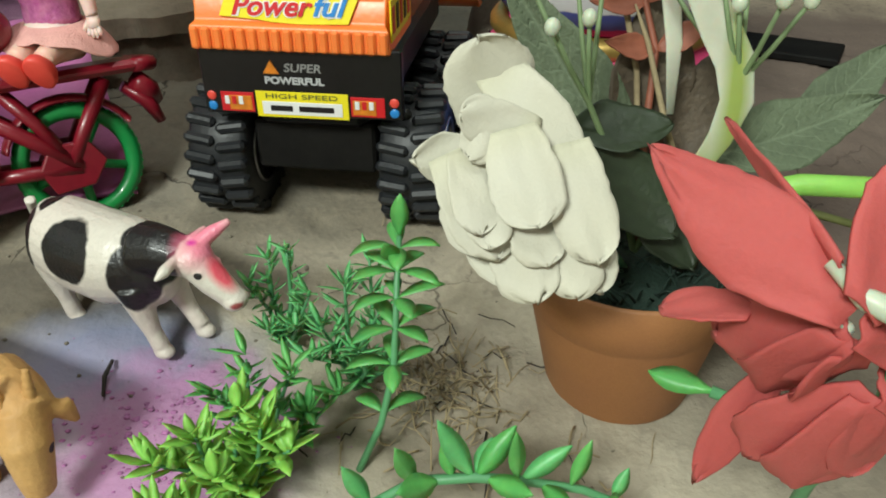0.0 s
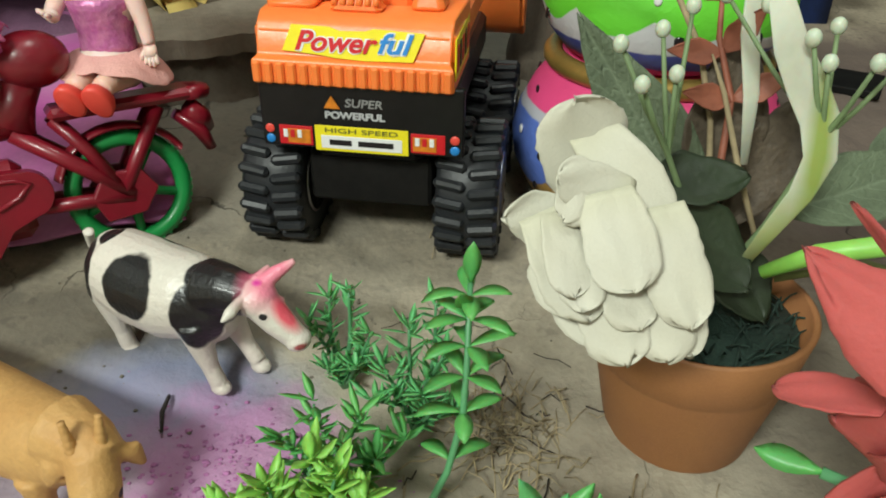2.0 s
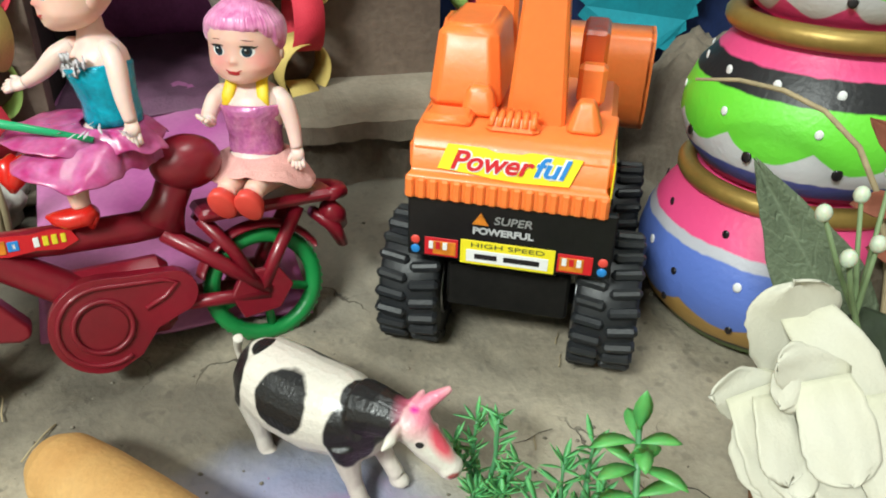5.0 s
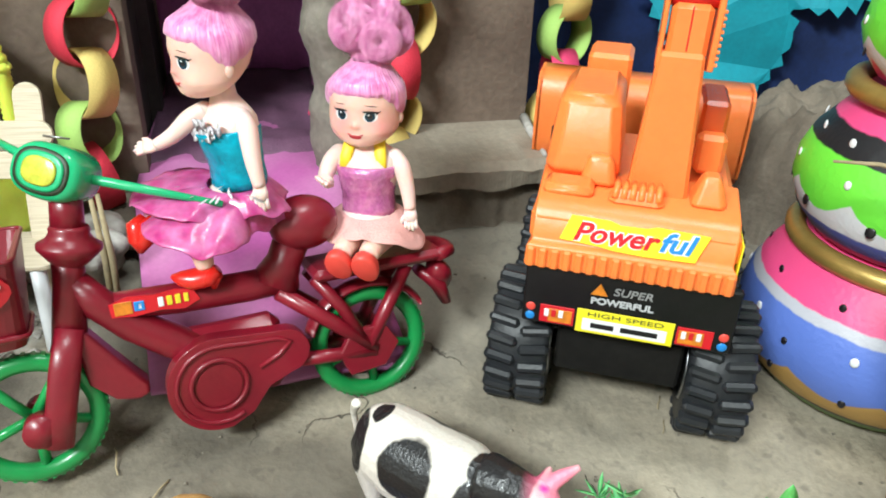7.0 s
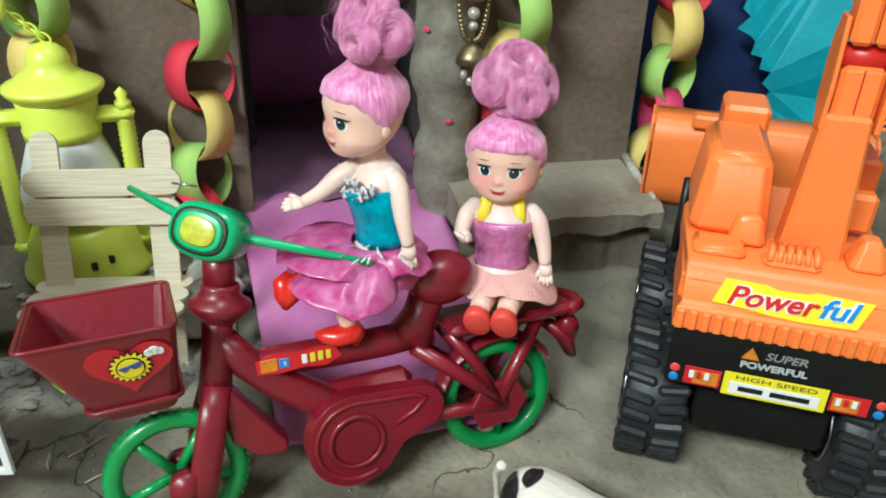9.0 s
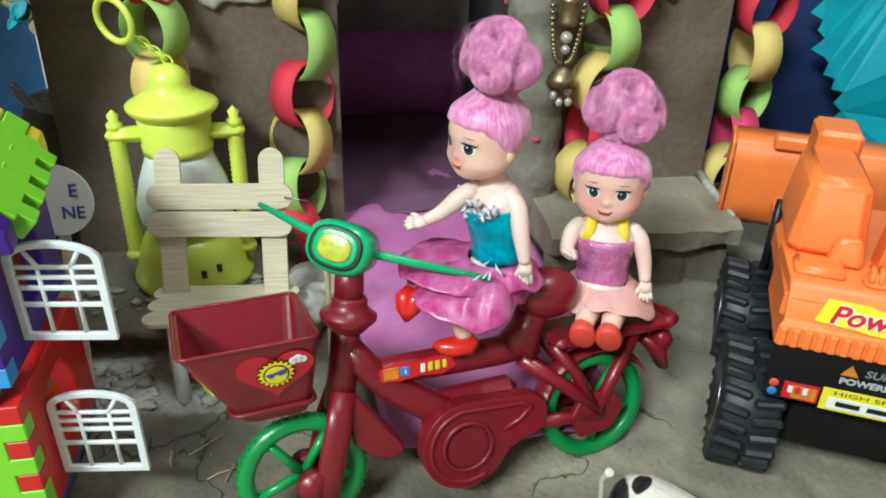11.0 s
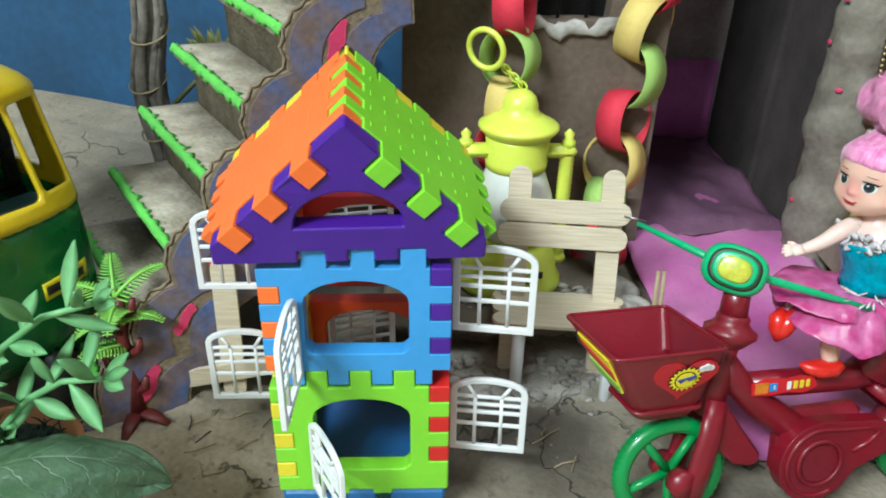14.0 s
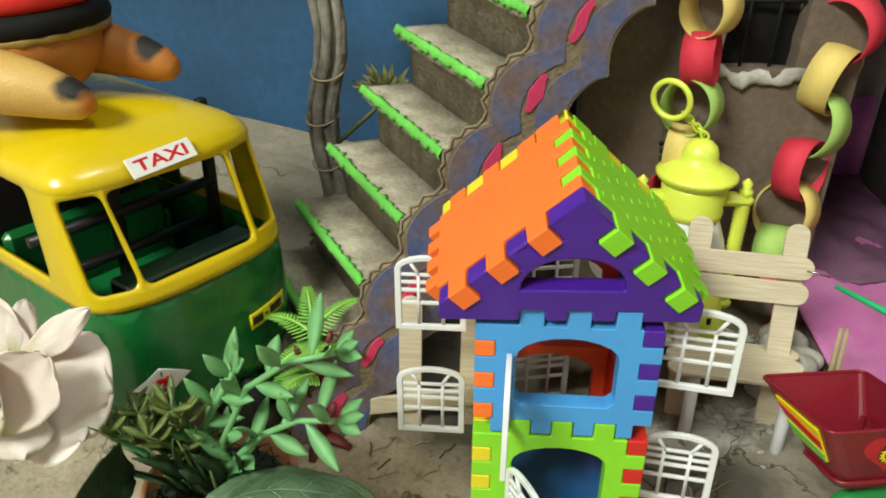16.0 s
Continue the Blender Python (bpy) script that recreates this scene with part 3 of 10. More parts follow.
        for i, c in enumerate(uv):
            self.uv[o + i] = self.uv[o + k + i] = c
        return self.add(top + low, fs, m, True, at)

    def sheet(self, loops, place, step, m=0):
        """Outline with holes in s, z, laid on the curved surface that place(s, z) gives."""
        flat = [p for lp in loops for p in lp]
        edges, o = [], 0
        for lp in loops:
            edges += [(o + i, o + (i + 1) % len(lp)) for i in range(len(lp))]
            o += len(lp)

        def within(x, z):
            odd = False
            for a, b in edges:
                (x0, z0), (x1, z1) = flat[a], flat[b]
                if (z0 > z) != (z1 > z) and x < x0 + (z - z0) * (x1 - x0) / (z1 - z0):
                    odd = not odd
            return odd
        xs, zs = [p[0] for p in flat], [p[1] for p in flat]
        inner = []
        for i in range(1, int((max(xs) - min(xs)) / step)):
            for j in range(1, int((max(zs) - min(zs)) / step) + 1):
                x, z = min(xs) + i * step, min(zs) + j * step
                if within(x, z) and min((x - p[0]) ** 2 + (z - p[1]) ** 2 for p in flat) > (0.45 * step) ** 2:
                    inner.append((x, z))
        pts = [Vector(p) * 10 for p in flat + inner]
        found = delaunay_2d_cdt(pts, edges, [], 0, 1e-7, True)
        vs = [place(p.x / 10, p.y / 10) for p in found[0]]
        fs = []
        for t in found[2]:
            a, b, c = (found[0][i] for i in t)
            q = (a + b + c) / 30
            if within(q.x, q.y):
                fs.append(tuple(t) if (b - a).cross(c - a) > 0 else tuple(t)[::-1])
        return self.add(vs, fs, m, True)

    def data(self, name, mats):
        me = bpy.data.meshes.new(name)
        me.from_pydata([tuple(p) for p in self.v], [], self.f)
        me.polygons.foreach_set("material_index", self.m)
        me.polygons.foreach_set("use_smooth", self.s)
        for nm in mats:
            me.materials.append(MATS[nm])
        if self.uv:
            layer = me.uv_layers.new(name="leaf")
            flat = [c for lp in me.loops for c in self.uv.get(lp.vertex_index, (0.5, 0.5))]
            layer.data.foreach_set("uv", flat)
        me.update()
        return me


def thing(name, at, label, category, group="", kind=""):
    ob = new(name)
    ob.empty_display_size = 0.01
    ob.matrix_world = at
    return tagged(ob, label, category, group, kind)


def part(name, sh, mats, parent, label="", bevel=0.0, at=None):
    ob = new(name, sh.data(name, [mats] if isinstance(mats, str) else mats))
    ob.parent = parent
    if at is not None:
        ob.matrix_local = at
    if bevel:
        finish(ob, bevel)
    return tagged(ob, label) if label else ob


def single(name, sh, mats, label, category, at=None, group="", kind="", bevel=0.0):
    ob = new(name, sh.data(name, [mats] if isinstance(mats, str) else mats))
    if at is not None:
        ob.matrix_world = at
    if bevel:
        finish(ob, bevel)
    return tagged(ob, label, category, group, kind)


def finish(ob, width):
    md = ob.modifiers.new("edge", "BEVEL")
    md.width, md.segments, md.limit_method, md.angle_limit = width, 2, "ANGLE", radians(40)
    md.harden_normals = True
    ob.data.shade_smooth()
    return ob


def fuse(ob, voxel, rounds=6):
    """Melt the pieces of one mesh into a single skin."""
    md = ob.modifiers.new("skin", "REMESH")
    md.mode, md.voxel_size, md.use_smooth_shade = "VOXEL", voxel, True
    sm = ob.modifiers.new("soft", "SMOOTH")
    sm.factor, sm.iterations = 0.5, rounds
    return ob


def rounded(corners, r, n=5):
    """Corner points with their corners rounded."""
    out = []
    k = len(corners)
    for i in range(k):
        p, a, b = Vector(corners[i]), Vector(corners[i - 1]), Vector(corners[(i + 1) % k])
        da, db = (a - p), (b - p)
        qa, qb = p + da.normalized() * min(r, da.length * 0.45), p + db.normalized() * min(r, db.length * 0.45)
        for j in range(n + 1):
            u = j / n
            out.append(tuple(qa * (1 - u) ** 2 + p * 2 * u * (1 - u) + qb * u ** 2))
    return out


def lettering(name, text, size, mat_name, parent, at, label="", bold=0.0, shear=0.0, width=None):
    cu = bpy.data.curves.new(name, "FONT")
    cu.body, cu.size, cu.align_x, cu.align_y, cu.extrude, cu.offset, cu.shear = text, size, "CENTER", "CENTER", 0.00006, bold, shear
    tmp = new(name + "_curve", cu)
    bpy.context.view_layer.update()
    me = bpy.data.meshes.new_from_object(tmp.evaluated_get(bpy.context.evaluated_depsgraph_get()))
    bpy.data.objects.remove(tmp)
    if width:
        xs = [v.co.x for v in me.vertices]
        k = width / (max(xs) - min(xs))
        me.transform(Matrix.Diagonal((k, 1, 1, 1)))
    me.materials.clear()
    me.materials.append(MATS[mat_name])
    ob = new(name, me)
    ob.parent = parent
    ob.matrix_local = at
    return tagged(ob, label) if label else ob


def frame_from(origin, xa, za):
    """A pose whose x axis runs along xa and whose z axis is near za."""
    x = Vector(xa).normalized()
    y = Vector(za).cross(x).normalized()
    z = x.cross(y)
    m = Matrix((x, y, z)).transposed().to_4x4()
    m.translation = origin
    return m


def arc(cx, cz, r, a0, a1, n):
    return [(cx + r * math.cos(radians(a0 + (a1 - a0) * i / n)), cz + r * math.sin(radians(a0 + (a1 - a0) * i / n))) for i in range(n + 1)]


def ground_z(x, y):
    z = -0.002 + 0.19 * max(0, y - 0.165) + 0.1 * min(0, y - 0.165)
    z += -0.035 * min(0, x + 0.05) - 0.05 * max(0, x) * min(1, max(0, (y - 0.2) / 0.06))
    if y > 0.33:
        z -= 0.12 * (y - 0.33)
    z += 0.0030 * math.exp(-((x + 0.092) / 0.035) ** 2 - ((y - 0.176) / 0.016) ** 2)
    return max(z, -0.03)


def rough_z(x, y):
    p = Vector((x, y, 0))
    clump = math.exp(-((x + 0.075) / 0.03) ** 2 - ((y - 0.140) / 0.024) ** 2)
    return ground_z(x, y) + 0.0013 * clump * abs(noise.noise(p * 150)) + 0.0016 * noise.noise(p * 23) + 0.0019 * noise.noise(p * 46) + 0.0011 * noise.noise(p * 120) + 0.0006 * abs(noise.noise(p * 210)) + 0.0005 * noise.noise(p * 400)


# ---- ground and room ----
def build_ground():
    def steps(lo, hi, a, b, fine, coarse):
        out, v = [], lo
        while v < hi:
            out.append(v)
            v += fine if a <= v < b else coarse
        return out + [hi]
    xs = steps(-1.6, 1.4, -0.62, 0.2, 0.0026, 0.06)
    ys = steps(-1.4, 1.6, 0.04, 0.46, 0.0026, 0.06)
    sh = Shell()
    vs = [(x, y, rough_z(x, y)) for y in ys for x in xs]
    k = len(xs)
    sh.add(vs, [(j * k + i, j * k + i + 1, (j + 1) * k + i + 1, (j + 1) * k + i) for j in range(len(ys) - 1) for i in range(k - 1)])
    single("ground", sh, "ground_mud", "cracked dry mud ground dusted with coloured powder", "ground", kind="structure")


def build_room():
    for nm, c, s in (("wall_north", (-0.1, 1.62, 1.1), (3.2, 0.08, 2.6)), ("wall_south", (-0.1, -1.42, 1.1), (3.2, 0.08, 2.6)),
                     ("wall_west", (-1.62, 0.1, 1.1), (0.08, 2.96, 2.6)), ("wall_east", (1.42, 0.1, 1.1), (0.08, 2.96, 2.6)),
                     ("ceiling", (-0.1, 0.1, 2.44), (3.2, 3.2, 0.08))):
        single(nm, Shell().box(c, s), "room_paint", "plain pale painted room surface", "wall" if "wall" in nm else "ceiling", kind="structure")


build_ground()
build_room()

# ---- the mud house with its plinth ----
WALL = frame_from((-0.16, 0.355, 0), (math.cos(radians(19.8)), math.sin(radians(19.8)), 0), (0, 0, 1))


def ragged(pts, amp, step=0.006):
    """Break an outline into short pieces and shake them."""
    out = []
    for i, p in enumerate(pts):
        q = pts[(i + 1) % len(pts)]
        k = max(1, int(math.dist(p, q) / step))
        for j in range(k):
            t = j / k
            out.append((p[0] + (q[0] - p[0]) * t + random.uniform(-amp, amp), p[1] + (q[1] - p[1]) * t + random.uniform(-amp, amp)))
    return out


def build_mud_house():
    h = thing("mud_house", WALL, "brown mud-plastered model house with a dark doorway", "model house")
    win_l = ragged([(-0.149, 0.157), (-0.117, 0.157), (-0.117, 0.215), (-0.149, 0.215)], 0.0008)
    win_r = ragged([(0.048, 0.160), (0.078, 0.162), (0.078, 0.215), (0.048, 0.215)], 0.0008)
    outer = [(-0.209, 0.0), (-0.090, 0.0), (-0.090, 0.295), (-0.010, 0.295), (-0.010, 0.0), (0.088, 0.0), (0.086, 0.32), (-0.207, 0.32)]
    part("wall", Shell().prism([outer, win_l, win_r], 0.0, 0.013), "wall_mud", h, bevel=0.0012)
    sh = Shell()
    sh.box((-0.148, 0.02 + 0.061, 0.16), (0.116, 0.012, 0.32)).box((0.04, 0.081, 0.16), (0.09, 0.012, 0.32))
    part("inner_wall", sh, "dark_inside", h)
    # side walls coloured darker than the back wall, as shade would make them
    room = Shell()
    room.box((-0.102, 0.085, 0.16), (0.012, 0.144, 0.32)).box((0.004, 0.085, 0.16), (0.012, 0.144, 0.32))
    part("side_wall", room, "dark_inside", h, "inner side walls with the doorway's shade in their colour")
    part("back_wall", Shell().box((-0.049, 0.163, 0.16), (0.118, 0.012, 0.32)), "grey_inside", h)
    part("roof_slab", Shell().box((-0.06, 0.085, 0.328), (0.32, 0.19, 0.014)), "wall_mud", h)
    fl = Shell()
    fl.box((-0.049, 0.08, 0.02), (0.094, 0.155, 0.05))
    part("floor_slab", fl, "plinth_mud", h)
    band = Shell()
    vs, fs, k = [], [], 40
    for i in range(k + 1):
        u = -0.094 + 0.089 * i / k
        for z, b in ((0.105 + 0.001 * math.sin(i * 0.9), 0.154), (0.05, 0.1515)):
            vs.append((u, b + 0.0009 * math.sin(i * 0.9) * (0.4 if z > 0.1 else 1), z))
    band.add(vs, [(2 * i, 2 * i + 1, 2 * i + 3, 2 * i + 2) for i in range(k)])
    bo = part("wall_cloth", band, "purple_cloth", h, "purple cloth lining the lower back wall")
    bo.modifiers.new("thick", "SOLIDIFY").thickness = 0.0008
    # windows: plastered sill and bars
    for x0, x1, zb in ((-0.152, -0.114, 0.155), (0.044, 0.08, 0.158)):
        w = part("window", Shell().box(((x0 + x1) / 2, 0.0125, 0.19), (x1 - x0, 0.002, 0.075)), "black_board", h, "dark window opening")
        pts = [(x0 + (x1 - x0) * i / 12, -0.0015, zb + 0.0015 * math.sin(i * 1.3) - 0.002 * math.sin(math.pi * i / 12)) for i in range(13)]
        part("window_sill", Shell().tube(pts, [0.0030 + 0.0010 * math.sin(i * 2.1) + 0.0008 * math.sin(i * 5.3) for i in range(13)], 12, flat=0.55, up=(0, 1, 0)), "lime_plaster", w, "rough whitewashed sill")
        for i in range(2):
            x = x0 + (x1 - x0) * (i + 1) / 3
            part("bar", Shell().tube([(x, 0.006, zb), (x, 0.006, 0.217)], 0.0009, 6), "black_plastic", w)
        part("bar", Shell().tube([(x0, 0.006, 0.185), (x1, 0.006, 0.185)], 0.0009, 6), "black_plastic", w)
    # pillar by the door, rough and dabbed with pink
    pts = [(-0.001 - 0.006 * (z / 0.25) + 0.001 * math.sin(z * 90), -0.002, z) for z in [0.02 + 0.0031 * i for i in range(78)]]
    pl = Shell().tube(pts, [0.0143 + 0.0010 * math.sin(i * 0.47) + 0.0006 * math.sin(i * 1.1) - 0.002 * i / 77 for i in range(78)], 40)
    for i, p in enumerate(pl.v):
        k = 1 + 0.07 * noise.noise(Vector(p) * 90) + 0.05 * noise.noise(Vector(p) * 260)
        pl.v[i] = (-0.004 + (p[0] + 0.004) * k, -0.002 + (p[1] + 0.002) * k, p[2])
    pil = part("pillar", pl, "pillar_plaster", h, "rough grey pillar dabbed with pink paint")
    for i in range(7):
        z = 0.075 + 0.0190 * i
        w = math.pi * (0.70 + 0.8 * random.random()) if i % 2 else math.pi * 1.02
        r = 0.0147
        w = -w if math.sin(w) > 0 else w
        x = -0.001 - 0.006 * (z / 0.25)
        d = Shell().ball((x + r * math.cos(w), -0.002 + r * math.sin(w), z), (0.0018, 0.0003, 0.0011), nu=9, nv=5, rot=Matrix.Rotation(w + math.pi / 2, 3, 'Z'))
        part("paint_dab", d, "paper_pink", pil, "pink paint dab")


def build_plinth():
    g = thing("plinth", WALL, "pale mud plinth with crumbling base along the house wall", "plinth")
    k = 70
    top, base = [], []
    for i in range(k + 1):
        a = -0.004 + 0.0885 * i / k
        wob = lambda s: 0.0014 * noise.noise(Vector((a * 60, s, 0))) + 0.0006 * noise.noise(Vector((a * 210, s, 4)))
        fr = -0.05 + wob(1)
        top.append([(a, 0.004, 0.066), (a, -0.02, 0.0655 + wob(2) * 0.5), (a, fr + 0.004, 0.064 + wob(3)), (a, fr, 0.061 + wob(4)), (a, fr + 0.001 + wob(7), 0.0525 + wob(8) * 1.5), (a, fr + 0.009, 0.0505 + wob(9)), (a, 0.004, 0.052)])
        base.append([(a, -0.050 + 0.009 - 0.0045 * j / 9 + 0.0042 * noise.noise(Vector((a * 70, j * 0.42, 1))) + 0.0022 * noise.noise(Vector((a * 190, j * 1.1, 2))), 0.0530 - 0.043 * j / 9) for j in range(10)])
    for nm, rows, mat_name in (("slab", top, "plinth_mud"), ("crumbled_base", base, "stone_mud")):
        q = len(rows[0])
        fs = [(i * q + j, i * q + j + 1, (i + 1) * q + j + 1, (i + 1) * q + j) for i in range(k) for j in range(q - 1)]
        if nm == "slab":
            fs += [tuple(range(q)), tuple(k * q + j for j in range(q - 1, -1, -1))]
        part(nm, Shell().add([p for r in rows for p in r], fs, 0, nm != "slab"), mat_name, g)
    edge = Shell().tube([(0.0825, -0.044, 0.0645), (0.0838, -0.030, 0.0652), (0.0848, -0.016, 0.0660), (0.087, 0.0, 0.067)], [0.0010, 0.0018, 0.0021, 0.0024], 10)
    single("plinth_edge", edge, "lime_plaster", "whitewashed rim of the mud plinth", "rim", WALL)
    low = Shell()
    pts = []
    for i in range(81):
        a = -0.215 + 0.125 * i / 80
        f = -0.0615 + 0.018 * min(1, max(0, (a + 0.125) / 0.02)) + 0.0035 * noise.noise(Vector((a * 70, 3, 0))) + 0.0012 * noise.noise(Vector((a * 260, 3, 6)))
        wob = lambda g, q: 0.0030 * noise.noise(Vector((a * g, q, 0))) + 0.0012 * noise.noise(Vector((a * 300, q, 3)))
        pts.append([(a, 0.004, 0.040), (a, -0.02, 0.0395 + wob(80, 4) * 0.6), (a, f + 0.009, 0.0385 + wob(90, 5) * 0.8), (a, f + 0.001, 0.0365 + wob(90, 6) * 0.6), (a, f + wob(120, 7), 0.0330), (a, f + 0.009 + wob(120, 8), 0.0290), (a, f + 0.011 + wob(150, 9), 0.0240), (a, f + 0.004 + wob(150, 10), 0.0190), (a, f - 0.006, 0.004)])
    q = len(pts[0])
    low.add([p for r in pts for p in r], [(i * q + j, i * q + j + 1, (i + 1) * q + j + 1, (i + 1) * q + j) for i in range(80) for j in range(q - 1)] + [tuple(range(q)), tuple(80 * q + j for j in range(q - 1, -1, -1))])
    single("low_plinth", low, "stone_mud", "crumbling low mud ledge under the lantern", "ledge", WALL)
    lump = Shell()
    for i in range(26):
        a, b = -0.10 - 0.02 * random.random(), -0.03 - 0.035 * random.random()
        lump.ball((a, b, 0.03 + 0.012 * random.random()), (0.006 + 0.006 * random.random(), 0.006, 0.005 + 0.004 * random.random()), nu=9, nv=6)
    ob = single("mud_lump", lump, "lime_plaster", "pale crumbled lump of mud beside the doorway", "mud lump", WALL)
    fuse(ob, 0.0012, 3)
    rnd = random.Random(21)
    rub = Shell()
    for i in range(620):
        on_ledge = i % 4 == 0
        a = rnd.uniform(-0.205, -0.115)
        b = rnd.uniform(-0.052, -0.030) if on_ledge else -0.064 - abs(rnd.gauss(0, 0.010))
        p = WALL @ Vector((a, b, 0))
        size = 0.0004 + 0.0026 * rnd.random() ** 4
        k = len(rub.v)
        rub.ball((a, b, (0.0392 if on_ledge else rough_z(p.x, p.y)) + size * 0.2), (size * rnd.uniform(0.8, 1.5), size, size * rnd.uniform(0.4, 0.7)), nu=9, nv=6)
        for j in range(k, len(rub.v)):
            w = Vector(rub.v[j])
            c = Vector((a, b, w.z))
            rub.v[j] = tuple(c + (w - c) * (1 + 0.9 * noise.noise(w * 700) + 0.5 * noise.noise(w * 1500)))
    single("rubble", rub, "lime_plaster", "pale crumbled mud rubble along the ledge", "rubble", WALL, kind="stuff")


def build_pink_sheet():
    """From the inner floor over the sill down to the ground."""
    path = [(0.15, 0.0475), (0.10, 0.0475), (0.05, 0.048), (0.012, 0.0485), (-0.008, 0.047), (-0.03, 0.0435), (-0.055, 0.038), (-0.08, 0.031), (-0.10, 0.0255), (-0.118, 0.0195), (-0.122, 0.0175)]
    sh, vs = Shell(), []
    k = 30
    fine = []
    for i in range(len(path) - 1):
        for j in range(4):
            t = j / 4
            fine.append((path[i][0] + (path[i + 1][0] - path[i][0]) * t, path[i][1] + (path[i + 1][1] - path[i][1]) * t))
    fine.append(path[-1])
    for i, (b, z) in enumerate(fine):
        for j in range(k + 1):
            u = j / k
            a = -0.0945 + 0.090 * u + (0.0 if b > -0.02 else 0.012 * (b + 0.02) / -0.1)
            zz = z + 0.0009 * math.sin(u * 9 + b * 40) + 0.0006 * noise.noise(Vector((a * 60, b * 60, 2)))
            vs.append((a, b, zz))
    q = k + 1
    sh.add(vs, [(i * q + j, i * q + j + 1, (i + 1) * q + j + 1, (i + 1) * q + j) for i in range(len(fine) - 1) for j in range(k)])
    ob = single("pink_sheet", sh, "pink_sheet", "pink glossy foam sheet laid out of the doorway", "sheet", WALL)
    ob.modifiers.new("thick", "SOLIDIFY").thickness = 0.0014
    # added dark sheet, rumpled over the pink one to darken the doorway
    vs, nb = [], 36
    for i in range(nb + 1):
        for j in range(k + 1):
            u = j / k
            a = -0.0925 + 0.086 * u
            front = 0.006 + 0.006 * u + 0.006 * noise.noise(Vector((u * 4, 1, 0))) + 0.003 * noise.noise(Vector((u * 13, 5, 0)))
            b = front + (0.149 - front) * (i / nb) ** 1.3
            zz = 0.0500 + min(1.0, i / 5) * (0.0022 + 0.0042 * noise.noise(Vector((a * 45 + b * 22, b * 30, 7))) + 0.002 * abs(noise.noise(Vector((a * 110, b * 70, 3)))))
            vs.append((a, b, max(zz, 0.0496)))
    dc = single("dark_sheet", Shell().add(vs, [(i * q + j, i * q + j + 1, (i + 1) * q + j + 1, (i + 1) * q + j) for i in range(nb) for j in range(k)]), "plum_cloth", "dark plum sheet added over the pink sheet, darkening the doorway", "cloth", WALL)
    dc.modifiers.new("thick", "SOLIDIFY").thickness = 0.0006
    for a in (-0.098, -0.1005):
        s = Shell().tube([(a, -0.072, 0.018), (a + 0.001, -0.071, 0.045), (a, -0.070, 0.071)], [0.0011, 0.0013, 0.0008], 7)
        single("straw_stake", s, "straw", "thin pale straw stake beside the pink sheet", "stake", WALL, group="stakes")


def paper_chain(base, colours, lean=(0, 0), start=0, r=0.0142, w=0.0134, gap=0.0206, seed=1):
    rnd = random.Random(seed)
    facing = math.degrees(math.atan2(-(base[0] + 0.17), base[1]))
    th = thing("paper_chain", Matrix.Translation(base), "hanging chain of yellow, green and red paper rings", "paper chain", "paper chains on the wall")
    for i, c in enumerate(colours):
        sh = Shell()
        n = 26
        rr = r * rnd.uniform(0.93, 1.06)
        sq = rnd.uniform(0.86, 1.0)
        vs, fs = [], []
        for j in range(n):
            a = 2 * math.pi * j / n
            for rad in (rr, rr - 0.0005):
                for s in (-1, 1):
                    vs.append((rad * math.cos(a) * sq, s * w / 2, rad * math.sin(a)))
        for j in range(n):
            a0, b0 = j * 4, ((j + 1) % n) * 4
            fs += [(a0, a0 + 1, b0 + 1, b0), (a0 + 2, b0 + 2, b0 + 3, a0 + 3), (a0, b0, b0 + 2, a0 + 2), (a0 + 1, a0 + 3, b0 + 3, b0 + 1)]
        sh.add(vs, fs)
        yaw = facing + (54 if (i + start) % 2 else -50) + rnd.uniform(-12, 12)
        part("paper_ring", sh, "paper_" + c, th, at=pose(lean[0] * i, lean[1] * i, -gap * i, rnd.uniform(-12, 12), rnd.uniform(-10, 10), yaw))
    return th


def build_paper_chains():
    paper_chain((-0.307, 0.290, 0.184), ["yellow", "red", "green", "yellow", "red", "green"], (-0.0004, 0.0), 0, seed=3, r=0.012)
    paper_chain((-0.2545, 0.322, 0.175), ["red", "yellow", "green", "red", "yellow", "green", "red"], (-0.0013, -0.0022), 0, seed=5)
    paper_chain((-0.129, 0.354, 0.158), ["red", "green", "yellow", "red", "yellow", "yellow"], (-0.0022, -0.001), 1, seed=8)
    paper_chain((-0.061, 0.400, 0.146), ["red", "yellow", "green", "pink", "yellow"], (-0.0006, 0.0), 1, seed=9)


